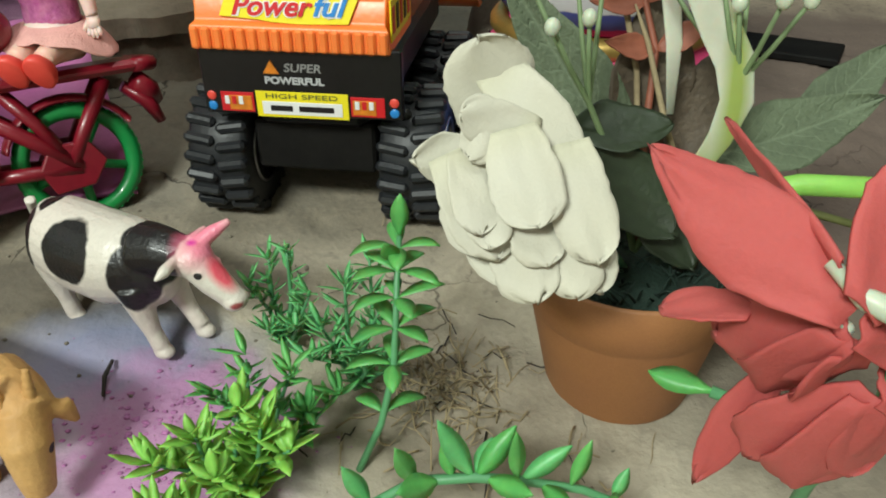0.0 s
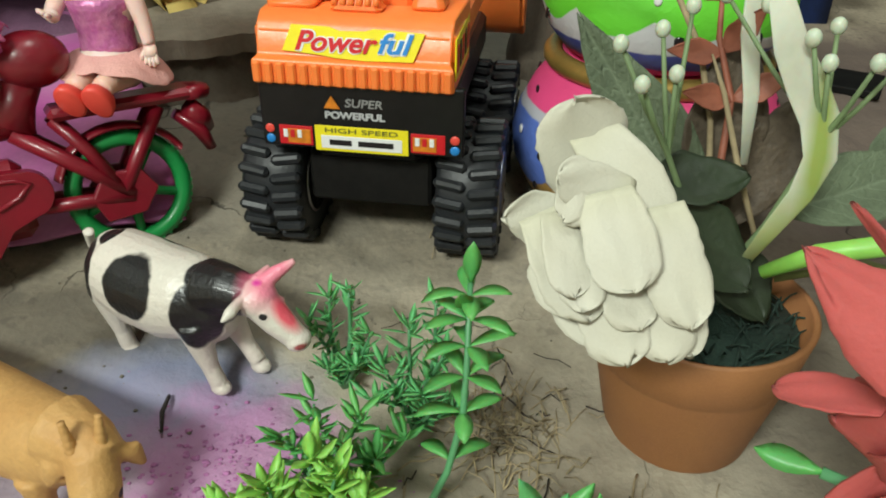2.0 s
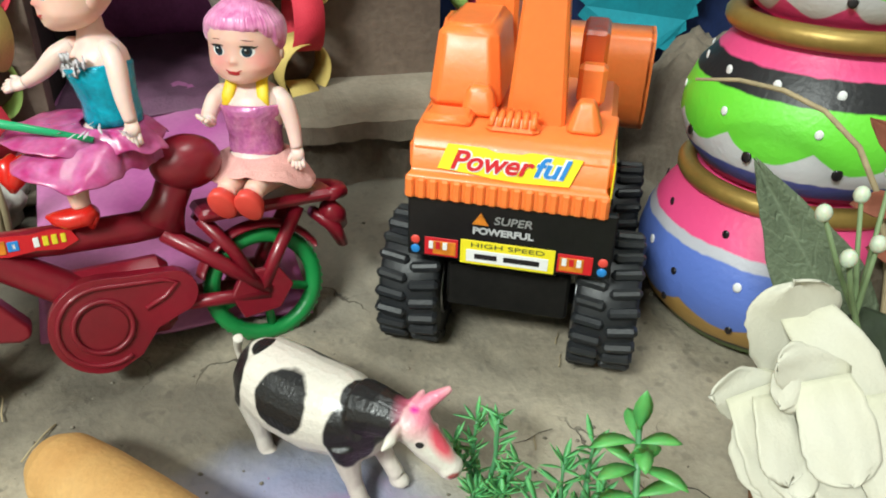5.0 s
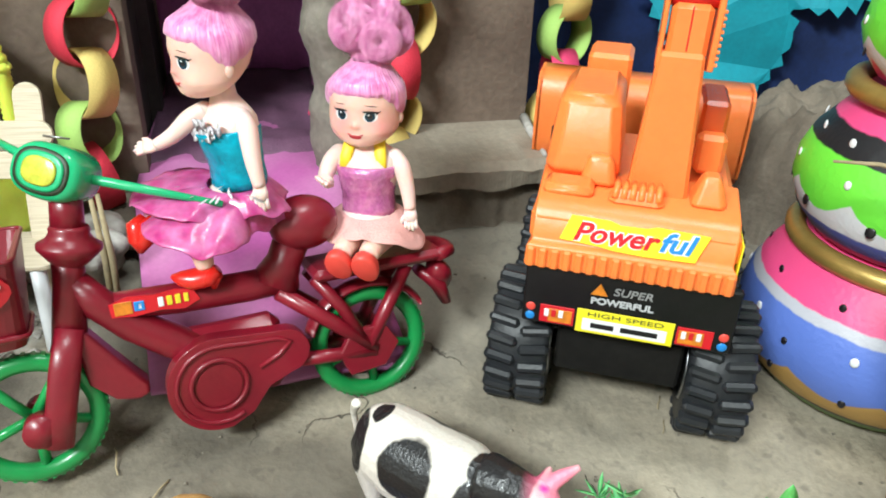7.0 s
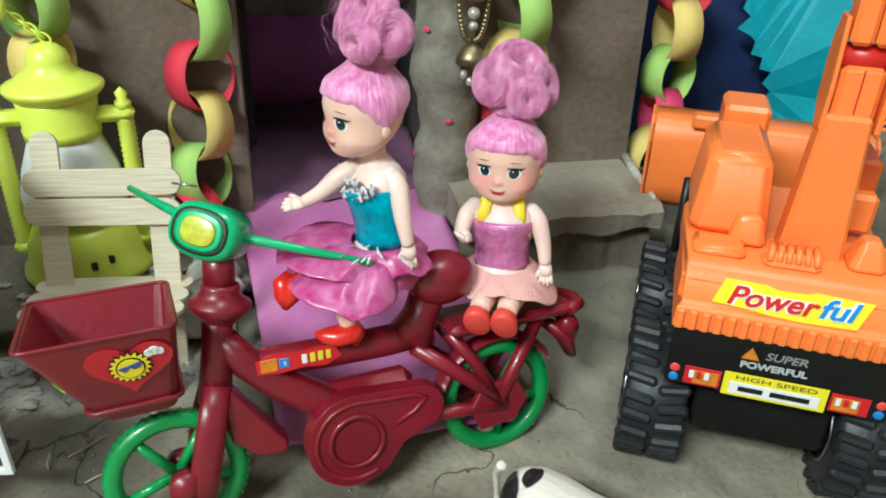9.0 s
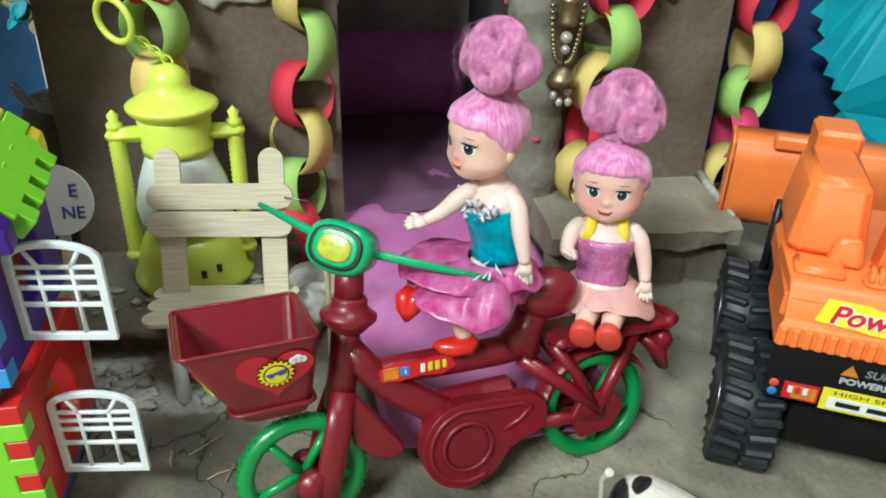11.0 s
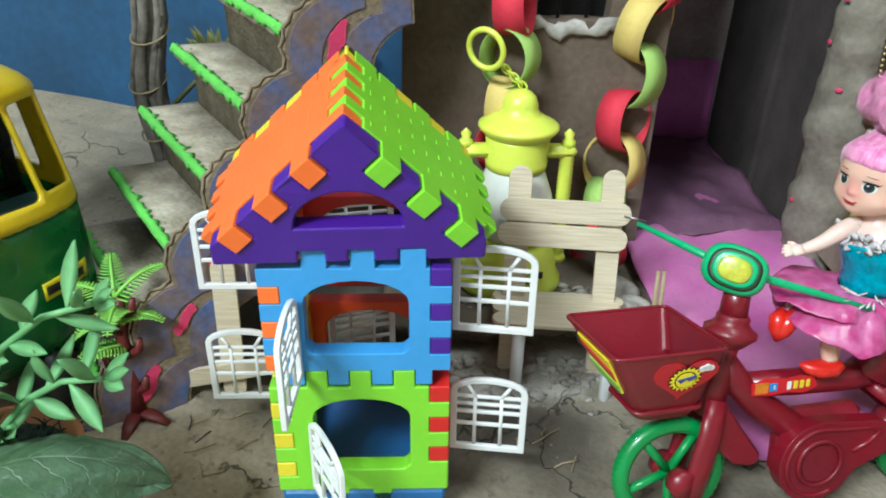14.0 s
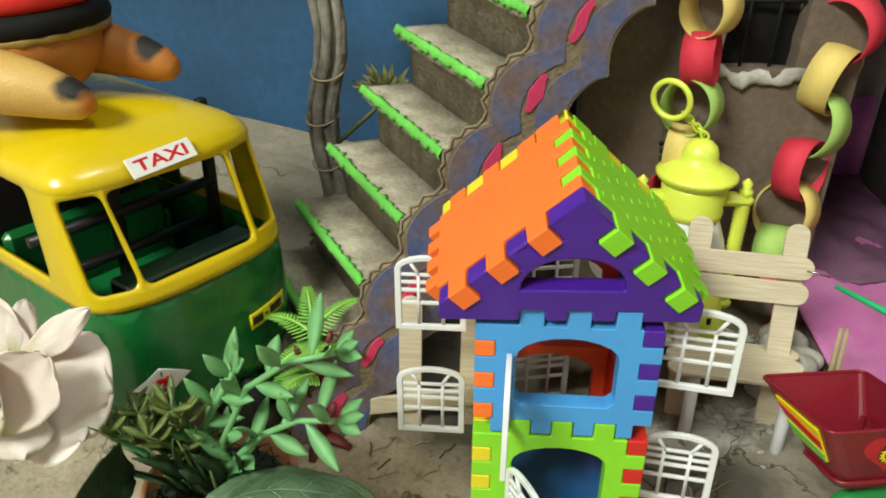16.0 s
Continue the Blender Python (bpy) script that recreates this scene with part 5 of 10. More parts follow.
def build_lantern():
    g = thing("toy_lantern", pose(-0.2995, 0.2805, 0.039, 0, 0, 22), "bright yellow plastic toy lantern with frosted body", "toy lantern")
    part("base", Shell().lathe([(0.014, 0.0), (0.0238, 0.0), (0.0250, 0.002), (0.0248, 0.0045), (0.0230, 0.0062), (0.0218, 0.014), (0.0190, 0.021), (0.014, 0.025), (0.004, 0.025)], 40), "lime_yellow_plastic", g)
    part("globe", Shell().lathe([(0.0140, 0.025), (0.0188, 0.030), (0.0196, 0.036), (0.0172, 0.046), (0.0134, 0.056), (0.0126, 0.060)], 36), "frosted_plastic", g, "frosted white globe")
    part("collar", Shell().lathe([(0.0112, 0.0575), (0.0136, 0.058), (0.0140, 0.0615), (0.0134, 0.0625), (0.0143, 0.072), (0.0136, 0.073)], 36), "lime_yellow_plastic", g)
    lid = part("lid", Shell().lathe([(0.0136, 0.0722), (0.0168, 0.0752), (0.0177, 0.0766), (0.0177, 0.0776), (0.0168, 0.0784), (0.0135, 0.0800), (0.0108, 0.0818), (0.0086, 0.0828), (0.0084, 0.0838), (0.0077, 0.0842), (0.0078, 0.0866), (0.0066, 0.0900), (0.0040, 0.0922), (0.0016, 0.0930), (0.0, 0.0931)], 40), "lime_yellow_plastic", g)
    for s in (-1, 1):
        arm = part("arm", Shell().box((s * 0.0185, 0, 0.0655), (0.0165, 0.0088, 0.0060), 0.0022), "lime_yellow_plastic", g, bevel=0.0012)
        rod = Shell()
        prof = [(0.0029 + 0.0006 * (i % 2), 0.012 + 0.0011 * i) for i in range(48)]
        rod.lathe(prof, 12, (s * 0.0228, 0, 0))
        part("rod", rod, "lime_yellow_plastic", g, "spiral side rod")
        part("foot_ear", Shell().box((s * 0.0205, 0, 0.0125), (0.013, 0.0086, 0.0062), 0.0022), "lime_yellow_plastic", g, bevel=0.0012)
        part("knob", Shell().lathe([(0.003, 0.067), (0.0032, 0.070), (0.0018, 0.0712), (0.0024, 0.0735), (0.0, 0.0758)], 14, (s * 0.0228, 0, 0)), "lime_yellow_plastic", arm)
    for i in range(2):
        part("print_mark", Shell().box((0.006 + 0.006 * i, -0.0218 + 0.0030 * i, 0.0115 + 0.001 * i), (0.0022, 0.0008, 0.0034), 0.0002), "leaf_dark", g, "small dark printed mark")
    part("print_mark", Shell().box((0.0045, -0.0170, 0.046), (0.002, 0.0006, 0.003), 0.0002, at=pose(0, 0, 0, 0, 0, 0)), "leaf_deep", g, "small green printed sprig")
    inv = g.matrix_world.inverted()
    top, rc = Vector((-0.2985, 0.2815, 0.1325)), Vector((-0.3145, 0.2745, 0.1485))
    ax = Vector((0.25, 0.95, 0.15)).normalized()
    e1 = ax.orthogonal().normalized()
    e2 = ax.cross(e1)
    pts = [inv @ (rc + e1 * 0.0082 * math.cos(a) + e2 * 0.0082 * math.sin(a)) for a in [2 * math.pi * i / 30 for i in range(30)]]
    part("ring", Shell().tube(pts, 0.0013, 9, closed=True), "lime_yellow_plastic", g, "pale yellow finger ring")
    a0 = rc + (top - rc).normalized() * 0.0085
    for i in range(6):
        c = a0.lerp(top, (i + 0.5) / 6)
        d = (top - a0).normalized()
        s1 = (d.orthogonal() if i % 2 else d.cross(d.orthogonal())).normalized()
        lk = [inv @ (c + d * 0.0024 * math.cos(a) + s1 * 0.0014 * math.sin(a)) for a in [2 * math.pi * j / 12 for j in range(12)]]
        part("chain_link", Shell().tube(lk, 0.0005, 6, closed=True), "lime_yellow_plastic", g)


build_bench()
build_lantern()


# ---- block house ----
def teeth(lo, hi, full, inset, flags, vertical_sign):
    """Points down one toothed side from hi to lo; full or inset by flags."""
    n = len(flags)
    out = []
    for i, fl in enumerate(flags):
        z1, z0 = hi - (hi - lo) * i / n, hi - (hi - lo) * (i + 1) / n
        x = full if fl else inset
        out += [(x, z1), (x, z0)]
    return out


def arch_hole(x0, x1, z0, zs, zt, n=10):
    c, rx, rz = (x0 + x1) / 2, (x1 - x0) / 2, zt - zs
    return [(x0, z0 + 0.002), (x0 + 0.002, z0), (x1 - 0.002, z0), (x1, z0 + 0.002)] + [(c + rx * math.cos(math.pi * i / n), zs + rz * math.sin(math.pi * i / n)) for i in range(n + 1)]


def shutter(parent, at):
    """White lattice shutter, hinge at x = 0, opening towards +x."""
    w, h, top = 0.0270, 0.0262, 0.0320
    outer = [(0, 0), (w, 0), (w, h)] + [(w / 2 + w / 2 * math.cos(math.pi * i / 10), h + (top - h) * math.sin(math.pi * i / 10)) for i in range(1, 10)] + [(0, h)]
    k = 0.0024
    inner = [(k, k), (w - k, k), (w - k, h)] + [(w / 2 + (w / 2 - k) * math.cos(math.pi * i / 10), h + (top - h - k * 0.9) * math.sin(math.pi * i / 10)) for i in range(1, 10)] + [(k, h)]
    sh = Shell().prism([outer, inner], -0.0009, 0.0009)
    ob = part("shutter", sh, "white_plastic", parent, "white lattice shutter", 0.0004, at)
    for z, b in ((0.0118, 0.0014), (0.0172, 0.0014), (0.0206, 0.0012), (0.0238, 0.0012)):
        part("crossbar", Shell().box((w / 2, 0, z), (w - 2 * k + 0.0006, 0.0011, b), 0.0002), "white_plastic", ob)
    for x0, x1, z0, z1 in ((0.0088, 0.0088, k, 0.0238), (0.0181, 0.0181, k, 0.0238), (0.0092, 0.0062, 0.0238, 0.0285), (0.0178, 0.0210, 0.0238, 0.0285)):
        part("upright", Shell().tube([(x0, 0, z0 - 0.0003), (x1, 0, z1)], 0.0007, 6), "white_plastic", ob)
    return ob


def build_block_house():
    up = Vector((-0.052, -0.013, 1))
    M = frame_from((-0.3148, 0.1469, 0.0165), (math.cos(radians(20.5)), math.sin(radians(20.5)), 0.017), up)
    h = thing("block_house", M, "colourful interlocking plastic block house with open white shutters", "block house")
    W, T, D = 0.0293, 0.0066, 0.060
    z0, z1, z2 = 0.005, 0.0500, 0.0938

    def storey(za, zb, front, right, left, back, hole, back_hole, top_tabs, low_tabs, flags_l, flags_r):
        outline = []
        # top edge left to right with tabs up, right side down, bottom edge back, left side up
        outline.append((-W if flags_l[0] else -W + T, zb))
        for a, b in top_tabs:
            outline += [(a, zb), (a, zb + T), (b, zb + T), (b, zb)]
        outline += teeth(za, zb, W, W - T, flags_r, 1)
        for a, b in low_tabs[::-1]:
            outline += [(b, za), (b, za - 0.0055), (a, za - 0.0055), (a, za)]
        outline += teeth(za, zb, -W, -W + T, flags_l, 1)[::-1]
        clean = [outline[0]] + [p for i, p in enumerate(outline[1:]) if math.dist(p, outline[i]) > 1e-6]
        if math.dist(clean[0], clean[-1]) < 1e-6:
            clean.pop()
        part("front_panel", Shell().prism([clean, hole], 0.0, T), front, h, bevel=0.0007)
        # side panels: y runs back; front edge teeth fill the front panel's gaps
        for s, mat_name, flags in ((1, right, flags_r), (-1, left, flags_l)):
            edge = teeth(za, zb, 0.0, T, [not f for f in flags], 1)
            pl = [(D, za), (D, zb)] + edge
            pl = [pl[0]] + [p for i, p in enumerate(pl[1:]) if math.dist(p, pl[i]) > 1e-6]
            hl = arch_hole(0.016, 0.044, za + 0.010, za + 0.030, za + 0.036)
            m = Matrix(((0, s, 0, s * (W - T)), (1, 0, 0, 0), (0, 0, 1, 0), (0, 0, 0, 1)))
            sh = Shell().prism([pl, hl], 0.0, T)
            if s > 0:
                sh.f = [f[::-1] for f in sh.f]
            part("side_panel", sh, mat_name, h, bevel=0.0007, at=None).data.transform(m)
        bk = [(-W + T, za), (W - T, za), (W - T, zb), (-W + T, zb)]
        loops = [bk, back_hole]
        part("back_panel", Shell().prism(loops, D - T, D - 0.0003), back, h, bevel=0.0005)

    storey(z0 + 0.0005, z1, "block_lime", "block_red", "block_yellow", "block_vermilion", arch_hole(-0.0155, 0.0162, 0.0150, 0.0378, 0.0450), arch_hole(-0.0172, 0.0172, 0.0130, 0.0380, 0.0460), [(-0.017, -0.010), (-0.003, 0.004), (0.011, 0.018)], [(-0.012, -0.005), (0.003, 0.010)], [1, 0, 1, 0, 1, 0, 1], [0, 1, 0, 1, 0, 1, 1])
    storey(z1 + T, z2, "block_blue", "block_purple", "block_orange", "block_red", arch_hole(-0.0160, 0.0162, 0.0632, 0.0818, 0.0895), arch_hole(-0.0172, 0.0172, 0.0625, 0.0825, 0.0908), [(-0.0157, -0.008), (-0.001, 0.0063), (0.0138, 0.0215)], [(-0.0235, -0.0172), (-0.0098, -0.0032), (0.0042, 0.0108), (0.0182, 0.0235)], [1, 0, 1, 0, 1, 0], [0, 1, 0, 1, 0, 1])
    part("base_plate", Shell().box((0, D / 2, 0.0025), (2 * W - 0.002, D, 0.005), 0.001), "block_deep_blue", h)
    # roof set on top, tipped up a little at its back: two gables and two toothed slabs
    tip = pose(-0.0007, 0, z2, 10.4, 0, 3.2)
    G, zg, za, apex = 0.0398, 0.0030, 0.0098, 0.0478
    R = 0.0515
    slope = Vector((G, -(apex - za))).normalized()
    inward = Vector((slope.y, -slope.x))
    L = math.hypot(G, apex - za)
    cuts = [(0.0130, 0.0208), (0.0286, 0.0362), (0.0438, 0.0514)]
    t = 0.0068

    def right_edge():
        out = [Vector((0.0, apex))]
        for a, b in cuts:
            p, q = Vector((0, apex)) + slope * a, Vector((0, apex)) + slope * b
            out += [p, p + inward * t, q + inward * t, q]
        return out + [Vector((G, za)), Vector((G, zg))]
    re_ = [(p.x, p.y) for p in right_edge()]
    bottom = []
    for a, b in [(0.0143, 0.0220), (-0.0005, 0.0068), (-0.0152, -0.0075)]:
        bottom += [(b, zg), (b, T + 0.0003), (a, T + 0.0003), (a, zg)]
    outline = re_ + bottom + [(-x, z) for x, z in re_[::-1][:-1]]
    half = [(-0.0155, 0.0152), (0.0155, 0.0152)] + [(0.0155 * math.cos(math.pi * i / 14), 0.0160 + 0.0112 * math.sin(math.pi * i / 14)) for i in range(1, 14)]
    part("front_gable", Shell().prism([outline, half], -0.0004, T), "block_purple", h, bevel=0.0009, at=tip).data.shade_flat()
    part("back_gable", Shell().prism([[(-x, z) for x, z in outline], [(x * 1.08, 0.0136 + (z - 0.0152) * 1.18) for x, z in half]], R - T, R + 0.0005), "block_yellow", h, bevel=0.0008, at=tip)
    # slabs: x down the slope, z along the ridge, thickness inwards; ridge teeth interlock
    for s, mat_name in ((1, "block_lime"), (-1, "block_orange")):
        lo, hi = T + 0.0004, R - T
        pl = [(t, lo)]
        for a, b in cuts:
            pl += [(a + 0.0003, lo), (a + 0.0003, -0.0014), (b - 0.0003, -0.0014), (b - 0.0003, lo)]
        pl += [(L + 0.001, lo)]
        for i in range(4):
            a = lo + 0.002 + 0.0094 * i
            pl += [(L + 0.001, a), (L + 0.0060, a), (L + 0.0060, a + 0.0056), (L + 0.001, a + 0.0056)]
        pl += [(L + 0.001, hi)]
        for a, b in cuts[::-1]:
            pl += [(b - 0.0003, hi), (b - 0.0003, R), (a + 0.0003, R), (a + 0.0003, hi)]
        pl += [(cuts[0][0] - 0.0006, hi), (cuts[0][0] - 0.0006, R + 0.0009), (t * 0.5, R + 0.0009), (t * 0.5, hi), (t, hi)]
        n = 7
        for i in range(n - 1, -1, -1):
            if (i % 2 == 0) == (s < 0):
                a, b = lo + (hi - lo) * i / n, lo + (hi - lo) * (i + 1) / n
                pl += [(t, b), (0.0, b), (0.0, a), (t, a)]
        pl = [p for i, p in enumerate(pl) if math.dist(p, pl[i - 1]) > 1e-6]
        sh = Shell().prism([pl], -t, 0.0004)
        xs, ns = Vector((s * slope.x, 0, slope.y)), Vector((s * -inward.x, 0, -inward.y))
        sh2 = Shell()
        sh2.v, sh2.f, sh2.m, sh2.s = [tuple(Vector((0, 0, apex)) + xs * p[0] + ns * p[1] + Vector((0, p[2], 0))) for p in sh.v], sh.f if s < 0 else [f[::-1] for f in sh.f], sh.m, sh.s
        slab = part("roof_panel", sh2, mat_name, h, bevel=0.0008, at=tip)
        for r in range(8):
            for c in range(5):
                x, y = 0.0095 + 0.0056 * r, lo + 0.005 + 0.0095 * c + (0.004 if r % 2 else 0)
                if y < hi - 0.003:
                    p = Vector((0, 0, apex)) + xs * x + ns * 0.00035 + Vector((0, y, 0))
                    d = Shell().box((0, 0, 0), (0.0007, 0.0026, 0.0005) if s > 0 else (0.0008, 0.0090, 0.0003), 0.0002, at=frame_from(p, xs, ns))
                    part("tile_line", d, mat_name, slab)
    # shutters: two on each side, two on the front
    shutter(h, pose(0.0302, 0.0145, 0.063, 0, 0, -9))
    shutter(h, pose(0.0302, 0.0150, 0.0115, 0, 0, -8))
    shutter(h, pose(-0.0338, 0.0440, 0.0615, 0, 0, 180))
    shutter(h, pose(-0.0338, 0.0415, 0.0135, 0, 0, 180))
    shutter(h, pose(-0.0182, -0.001, 0.0562, 0, 0, -92))
    shutter(h, pose(-0.0167, -0.001, 0.009, 0, 0, -62))
    shutter(h, pose(-0.0170, D + 0.0030, 0.0612, 0, 0, 12))
    shutter(h, pose(-0.0170, D + 0.0030, 0.0128, 0, 0, 14))


build_block_house()


# ---- bicycle ----
LEANED = Vector((-0.109, 0.177, 0.978))
BIKE = frame_from(Vector((-0.1264, 0.237, 0.0323)) - LEANED * 0.0195, (-0.8523, -0.523, 0.005), LEANED)


def wheel_mesh(r, tube, width):
    sh = Shell()
    pts = [(r * math.cos(2 * math.pi * i / 40), 0, r * math.sin(2 * math.pi * i / 40)) for i in range(40)]
    sh.tube(pts, tube, 10, closed=True, flat=width, up=(1, 0, 0))
    return sh


def build_bicycle():
    b = thing("toy_bicycle", BIKE, "dark red plastic toy bicycle with green wheels and front basket", "toy bicycle")
    P = "maroon_plastic"
    for x in (0.0, 0.105):
        w = part("wheel", wheel_mesh(0.0178, 0.0029, 1.0), "green_plastic", b, "green plastic wheel", at=pose(x, 0, 0.0195, 0, 20, 0))
        for i in range(5):
            a = 2 * math.pi * i / 5
            part("spoke", Shell().tube([(0, 0, 0), (0.0170 * math.cos(a), 0, 0.0170 * math.sin(a))], 0.0016, 8), "green_plastic", w)
        tr = Shell()
        for i in range(48):
            a = 2 * math.pi * i / 48
            tr.box((0, 0, 0.0204), (0.0012, 0.0034, 0.0004), 0.0001, at=Matrix.Rotation(a, 4, "Y"))
        part("tread", tr, "green_plastic", w)
    # fork, head tube, stem
    part("head_tube", Shell().tube([(0.0915, 0, 0.040), (0.0885, 0, 0.058), (0.0868, 0, 0.070)], [0.0050, 0.0044, 0.0046], 16), P, b)
    part("collar", Shell().lathe([(0.0042, -0.0055), (0.0056, -0.0042), (0.0070, -0.0026), (0.0088, -0.0006), (0.0088, 0.0008), (0.0066, 0.0022), (0.0054, 0.0040), (0.0056, 0.0052), (0.0050, 0.0062), (0.0040, 0.0064)], 26, at=pose(0.0862, 0, 0.0695, 0, -9, 0)), P, b)
    part("stem", Shell().tube([(0.0858, 0, 0.074), (0.0845, 0, 0.0855)], [0.0047, 0.0043], 16), P, b)
    fk = Shell()
    for s in (-1, 1):
        fk.tube([(0.0905, s * 0.003, 0.046), (0.0938, s * 0.0062, 0.035), (0.0972, s * 0.0066, 0.022), (0.0995, s * 0.0066, 0.0115)], [0.0040, 0.0044, 0.0044, 0.0040], 14, flat=0.55, up=(0, 1, 0))
        fk.tube([(0.103, s * 0.0035, 0.0180), (0.103, s * 0.0085, 0.0180)], 0.0050, 18)
    part("fork", fk, P, b)
    # mudguards
    for cx, a0, a1 in ((0.0, 20, 150),):
        sh = Shell()
        vs = []
        k = 18
        for i in range(k + 1):
            a = radians(a0 + (a1 - a0) * i / k)
            for r, y in ((0.0222, -0.0045), (0.0236, 0), (0.0222, 0.0045), (0.0212, 0.0045), (0.0224, 0), (0.0212, -0.0045)):
                vs.append((cx + r * math.cos(a), y, 0.0195 + r * math.sin(a)))
        sh.add(vs, [(i * 6 + j, i * 6 + (j + 1) % 6, (i + 1) * 6 + (j + 1) % 6, (i + 1) * 6 + j) for i in range(k) for j in range(6)] + [(0, 1, 2, 3, 4, 5), tuple(k * 6 + j for j in range(5, -1, -1))])
        part("mudguard", sh, P, b)
    part("mudguard_flap", Shell().prism([[(0.0905, 0.0440), (0.0865, 0.0440), (0.0800, 0.0345), (0.0722, 0.0240), (0.0722, 0.0205), (0.0760, 0.0190), (0.0820, 0.0205), (0.0885, 0.0270)]], -0.0042, 0.0042), P, b, bevel=0.0014)
    # frame tubes
    part("down_tube", Shell().tube([(0.0880, 0, 0.060), (0.0820, 0, 0.0510), (0.074, 0, 0.0425), (0.060, 0, 0.032), (0.050, 0, 0.026)], [0.0042, 0.0050, 0.0052, 0.0056, 0.006], 16), P, b)
    part("top_tube", Shell().tube([(0.080, 0, 0.0495), (0.060, 0, 0.0480), (0.038, 0, 0.0475), (0.023, 0, 0.0480)], [0.0040, 0.0048, 0.0050, 0.0048], 16), P, b)
    part("engine_block", Shell().box((0.047, -0.001, 0.024), (0.034, 0.009, 0.026), 0.003), P, b)
    hull = arc(0.0525, 0.0205, 0.0155, -100, 95, 22) + [(0.0440, 0.0352), (0.0360, 0.0345)] + arc(0.0305, 0.0265, 0.0075, 88, 262, 12) + [(0.0370, 0.0160), (0.0430, 0.0085)]
    ridge = arc(0.0525, 0.0205, 0.0128, -120, 95, 22) + [(0.0440, 0.0325), (0.0330, 0.0318), (0.0290, 0.0300), (0.0330, 0.0262), (0.0395, 0.0235)]
    cc = part("chain_cover", Shell().prism([hull], 0.0035, 0.0095), P, b, "smooth oval chain cover", 0.0018)
    part("cover_ridge", Shell().tube([(x, 0.0096, z) for x, z in ridge], 0.0008, 8), P, cc)
    rim = [(0.0525 + 0.0085 * math.cos(2 * math.pi * i / 28), 0.0098, 0.0205 + 0.0085 * math.sin(2 * math.pi * i / 28)) for i in range(28)]
    part("cover_rim", Shell().tube(rim, 0.0009, 6, closed=True), P, cc)
    part("pedal_boss", Shell().tube([(0.0525, 0.0085, 0.0205), (0.0525, 0.0100, 0.0205)], 0.0070, 28, smooth=False), P, cc)
    for s in (-1, 1):
        part("stay", Shell().tube([(0.030, s * 0.004, 0.045), (0.013, s * 0.0062, 0.031), (0.0, s * 0.0066, 0.0195)], 0.0026, 9), P, b)
        part("stay", Shell().tube([(0.030, s * 0.005, 0.021), (0.0, s * 0.0066, 0.0185)], 0.0024, 9), P, b)
        part("stay", Shell().tube([(0.018, s * 0.0045, 0.0475), (0.010, s * 0.006, 0.036), (0.004, s * 0.0066, 0.024)], 0.0022, 9), P, b)
        part("stay", Shell().tube([(-0.014, s * 0.005, 0.046), (-0.004, s * 0.0066, 0.031), (0.002, s * 0.0068, 0.021)], 0.0024, 9), P, b)
    for s in (-1, 1):
        part("hub_plate", Shell().prism([[(0.0095, 0.0115), (0.013, 0.020), (0.008, 0.028), (-0.004, 0.0275), (-0.0085, 0.020), (-0.003, 0.0125)]], s * 0.0052, s * 0.0082), P, b, bevel=0.0008)
    rk = Shell()
    rk.box((-0.004, 0, 0.0490), (0.046, 0.020, 0.004), 0.0015)
    rk.tube([(-0.024, -0.009, 0.049), (-0.030, -0.005, 0.0485), (-0.031, 0, 0.0485), (-0.030, 0.005, 0.0485), (-0.024, 0.009, 0.049)], 0.0024, 9)
    rk.tube([(-0.024, 0.006, 0.044), (-0.028, 0.003, 0.040), (-0.029, 0, 0.036)], 0.0035, 9)
    part("rear_rack", rk, P, b)
    part("tail_guard", Shell().tube([(-0.020, 0, 0.042), (-0.027, 0, 0.036), (-0.030, 0, 0.028)], [0.004, 0.006, 0.0035], 10, flat=0.5, up=(1, 0, 1)), P, b)
    part("seat_post", Shell().tube([(0.0300, 0, 0.047), (0.0260, 0, 0.054), (0.0220, 0, 0.062)], [0.0078, 0.0056, 0.0060], 16), P, b)
    part("saddle", Shell().ball((0.0190, 0.002, 0.0660), (0.0112, 0.0088, 0.0088), nu=28, nv=18), P, b)
    # sticker on the top tube: plain coloured shapes in place of a maker's name
    lab = [(-0.0128, -0.0014), (-0.0110, 0.0022), (-0.0060, 0.0032), (0.0, 0.0026), (0.0075, 0.0034), (0.0128, 0.0018), (0.0125, -0.0022), (0.0060, -0.0030), (-0.0010, -0.0024), (-0.0080, -0.0034)]
    stk = part("sticker", Shell().prism([lab], 0.0, 0.0006), "sticker_red", b, "red and orange sticker with coloured shapes", at=pose(0.0665, 0.0047, 0.0496))
    for x, w, h, mt in ((0.0090, 0.0050, 0.0040, "sticker_orange"), (0.0046, 0.0030, 0.0030, "sticker_blue"), (0.0044, 0.0010, 0.0018, "sticker_white"), (-0.0015, 0.0016, 0.0030, "sticker_white"), (-0.0040, 0.0016, 0.0030, "block_yellow"), (-0.0064, 0.0016, 0.0030, "block_yellow"), (-0.0088, 0.0014, 0.0028, "block_yellow")):
        part("sticker_shape", Shell().box((x, 0.0007, 0.0001), (w, 0.0004, h), 0.00015), mt, stk)
    # basket, open at the top
    def ring_pts(z, x0, x1, y, q):
        return [(p[0], p[1], z) for p in rounded([(x0, -y), (x1, -y), (x1, y), (x0, y)], q, 4)]
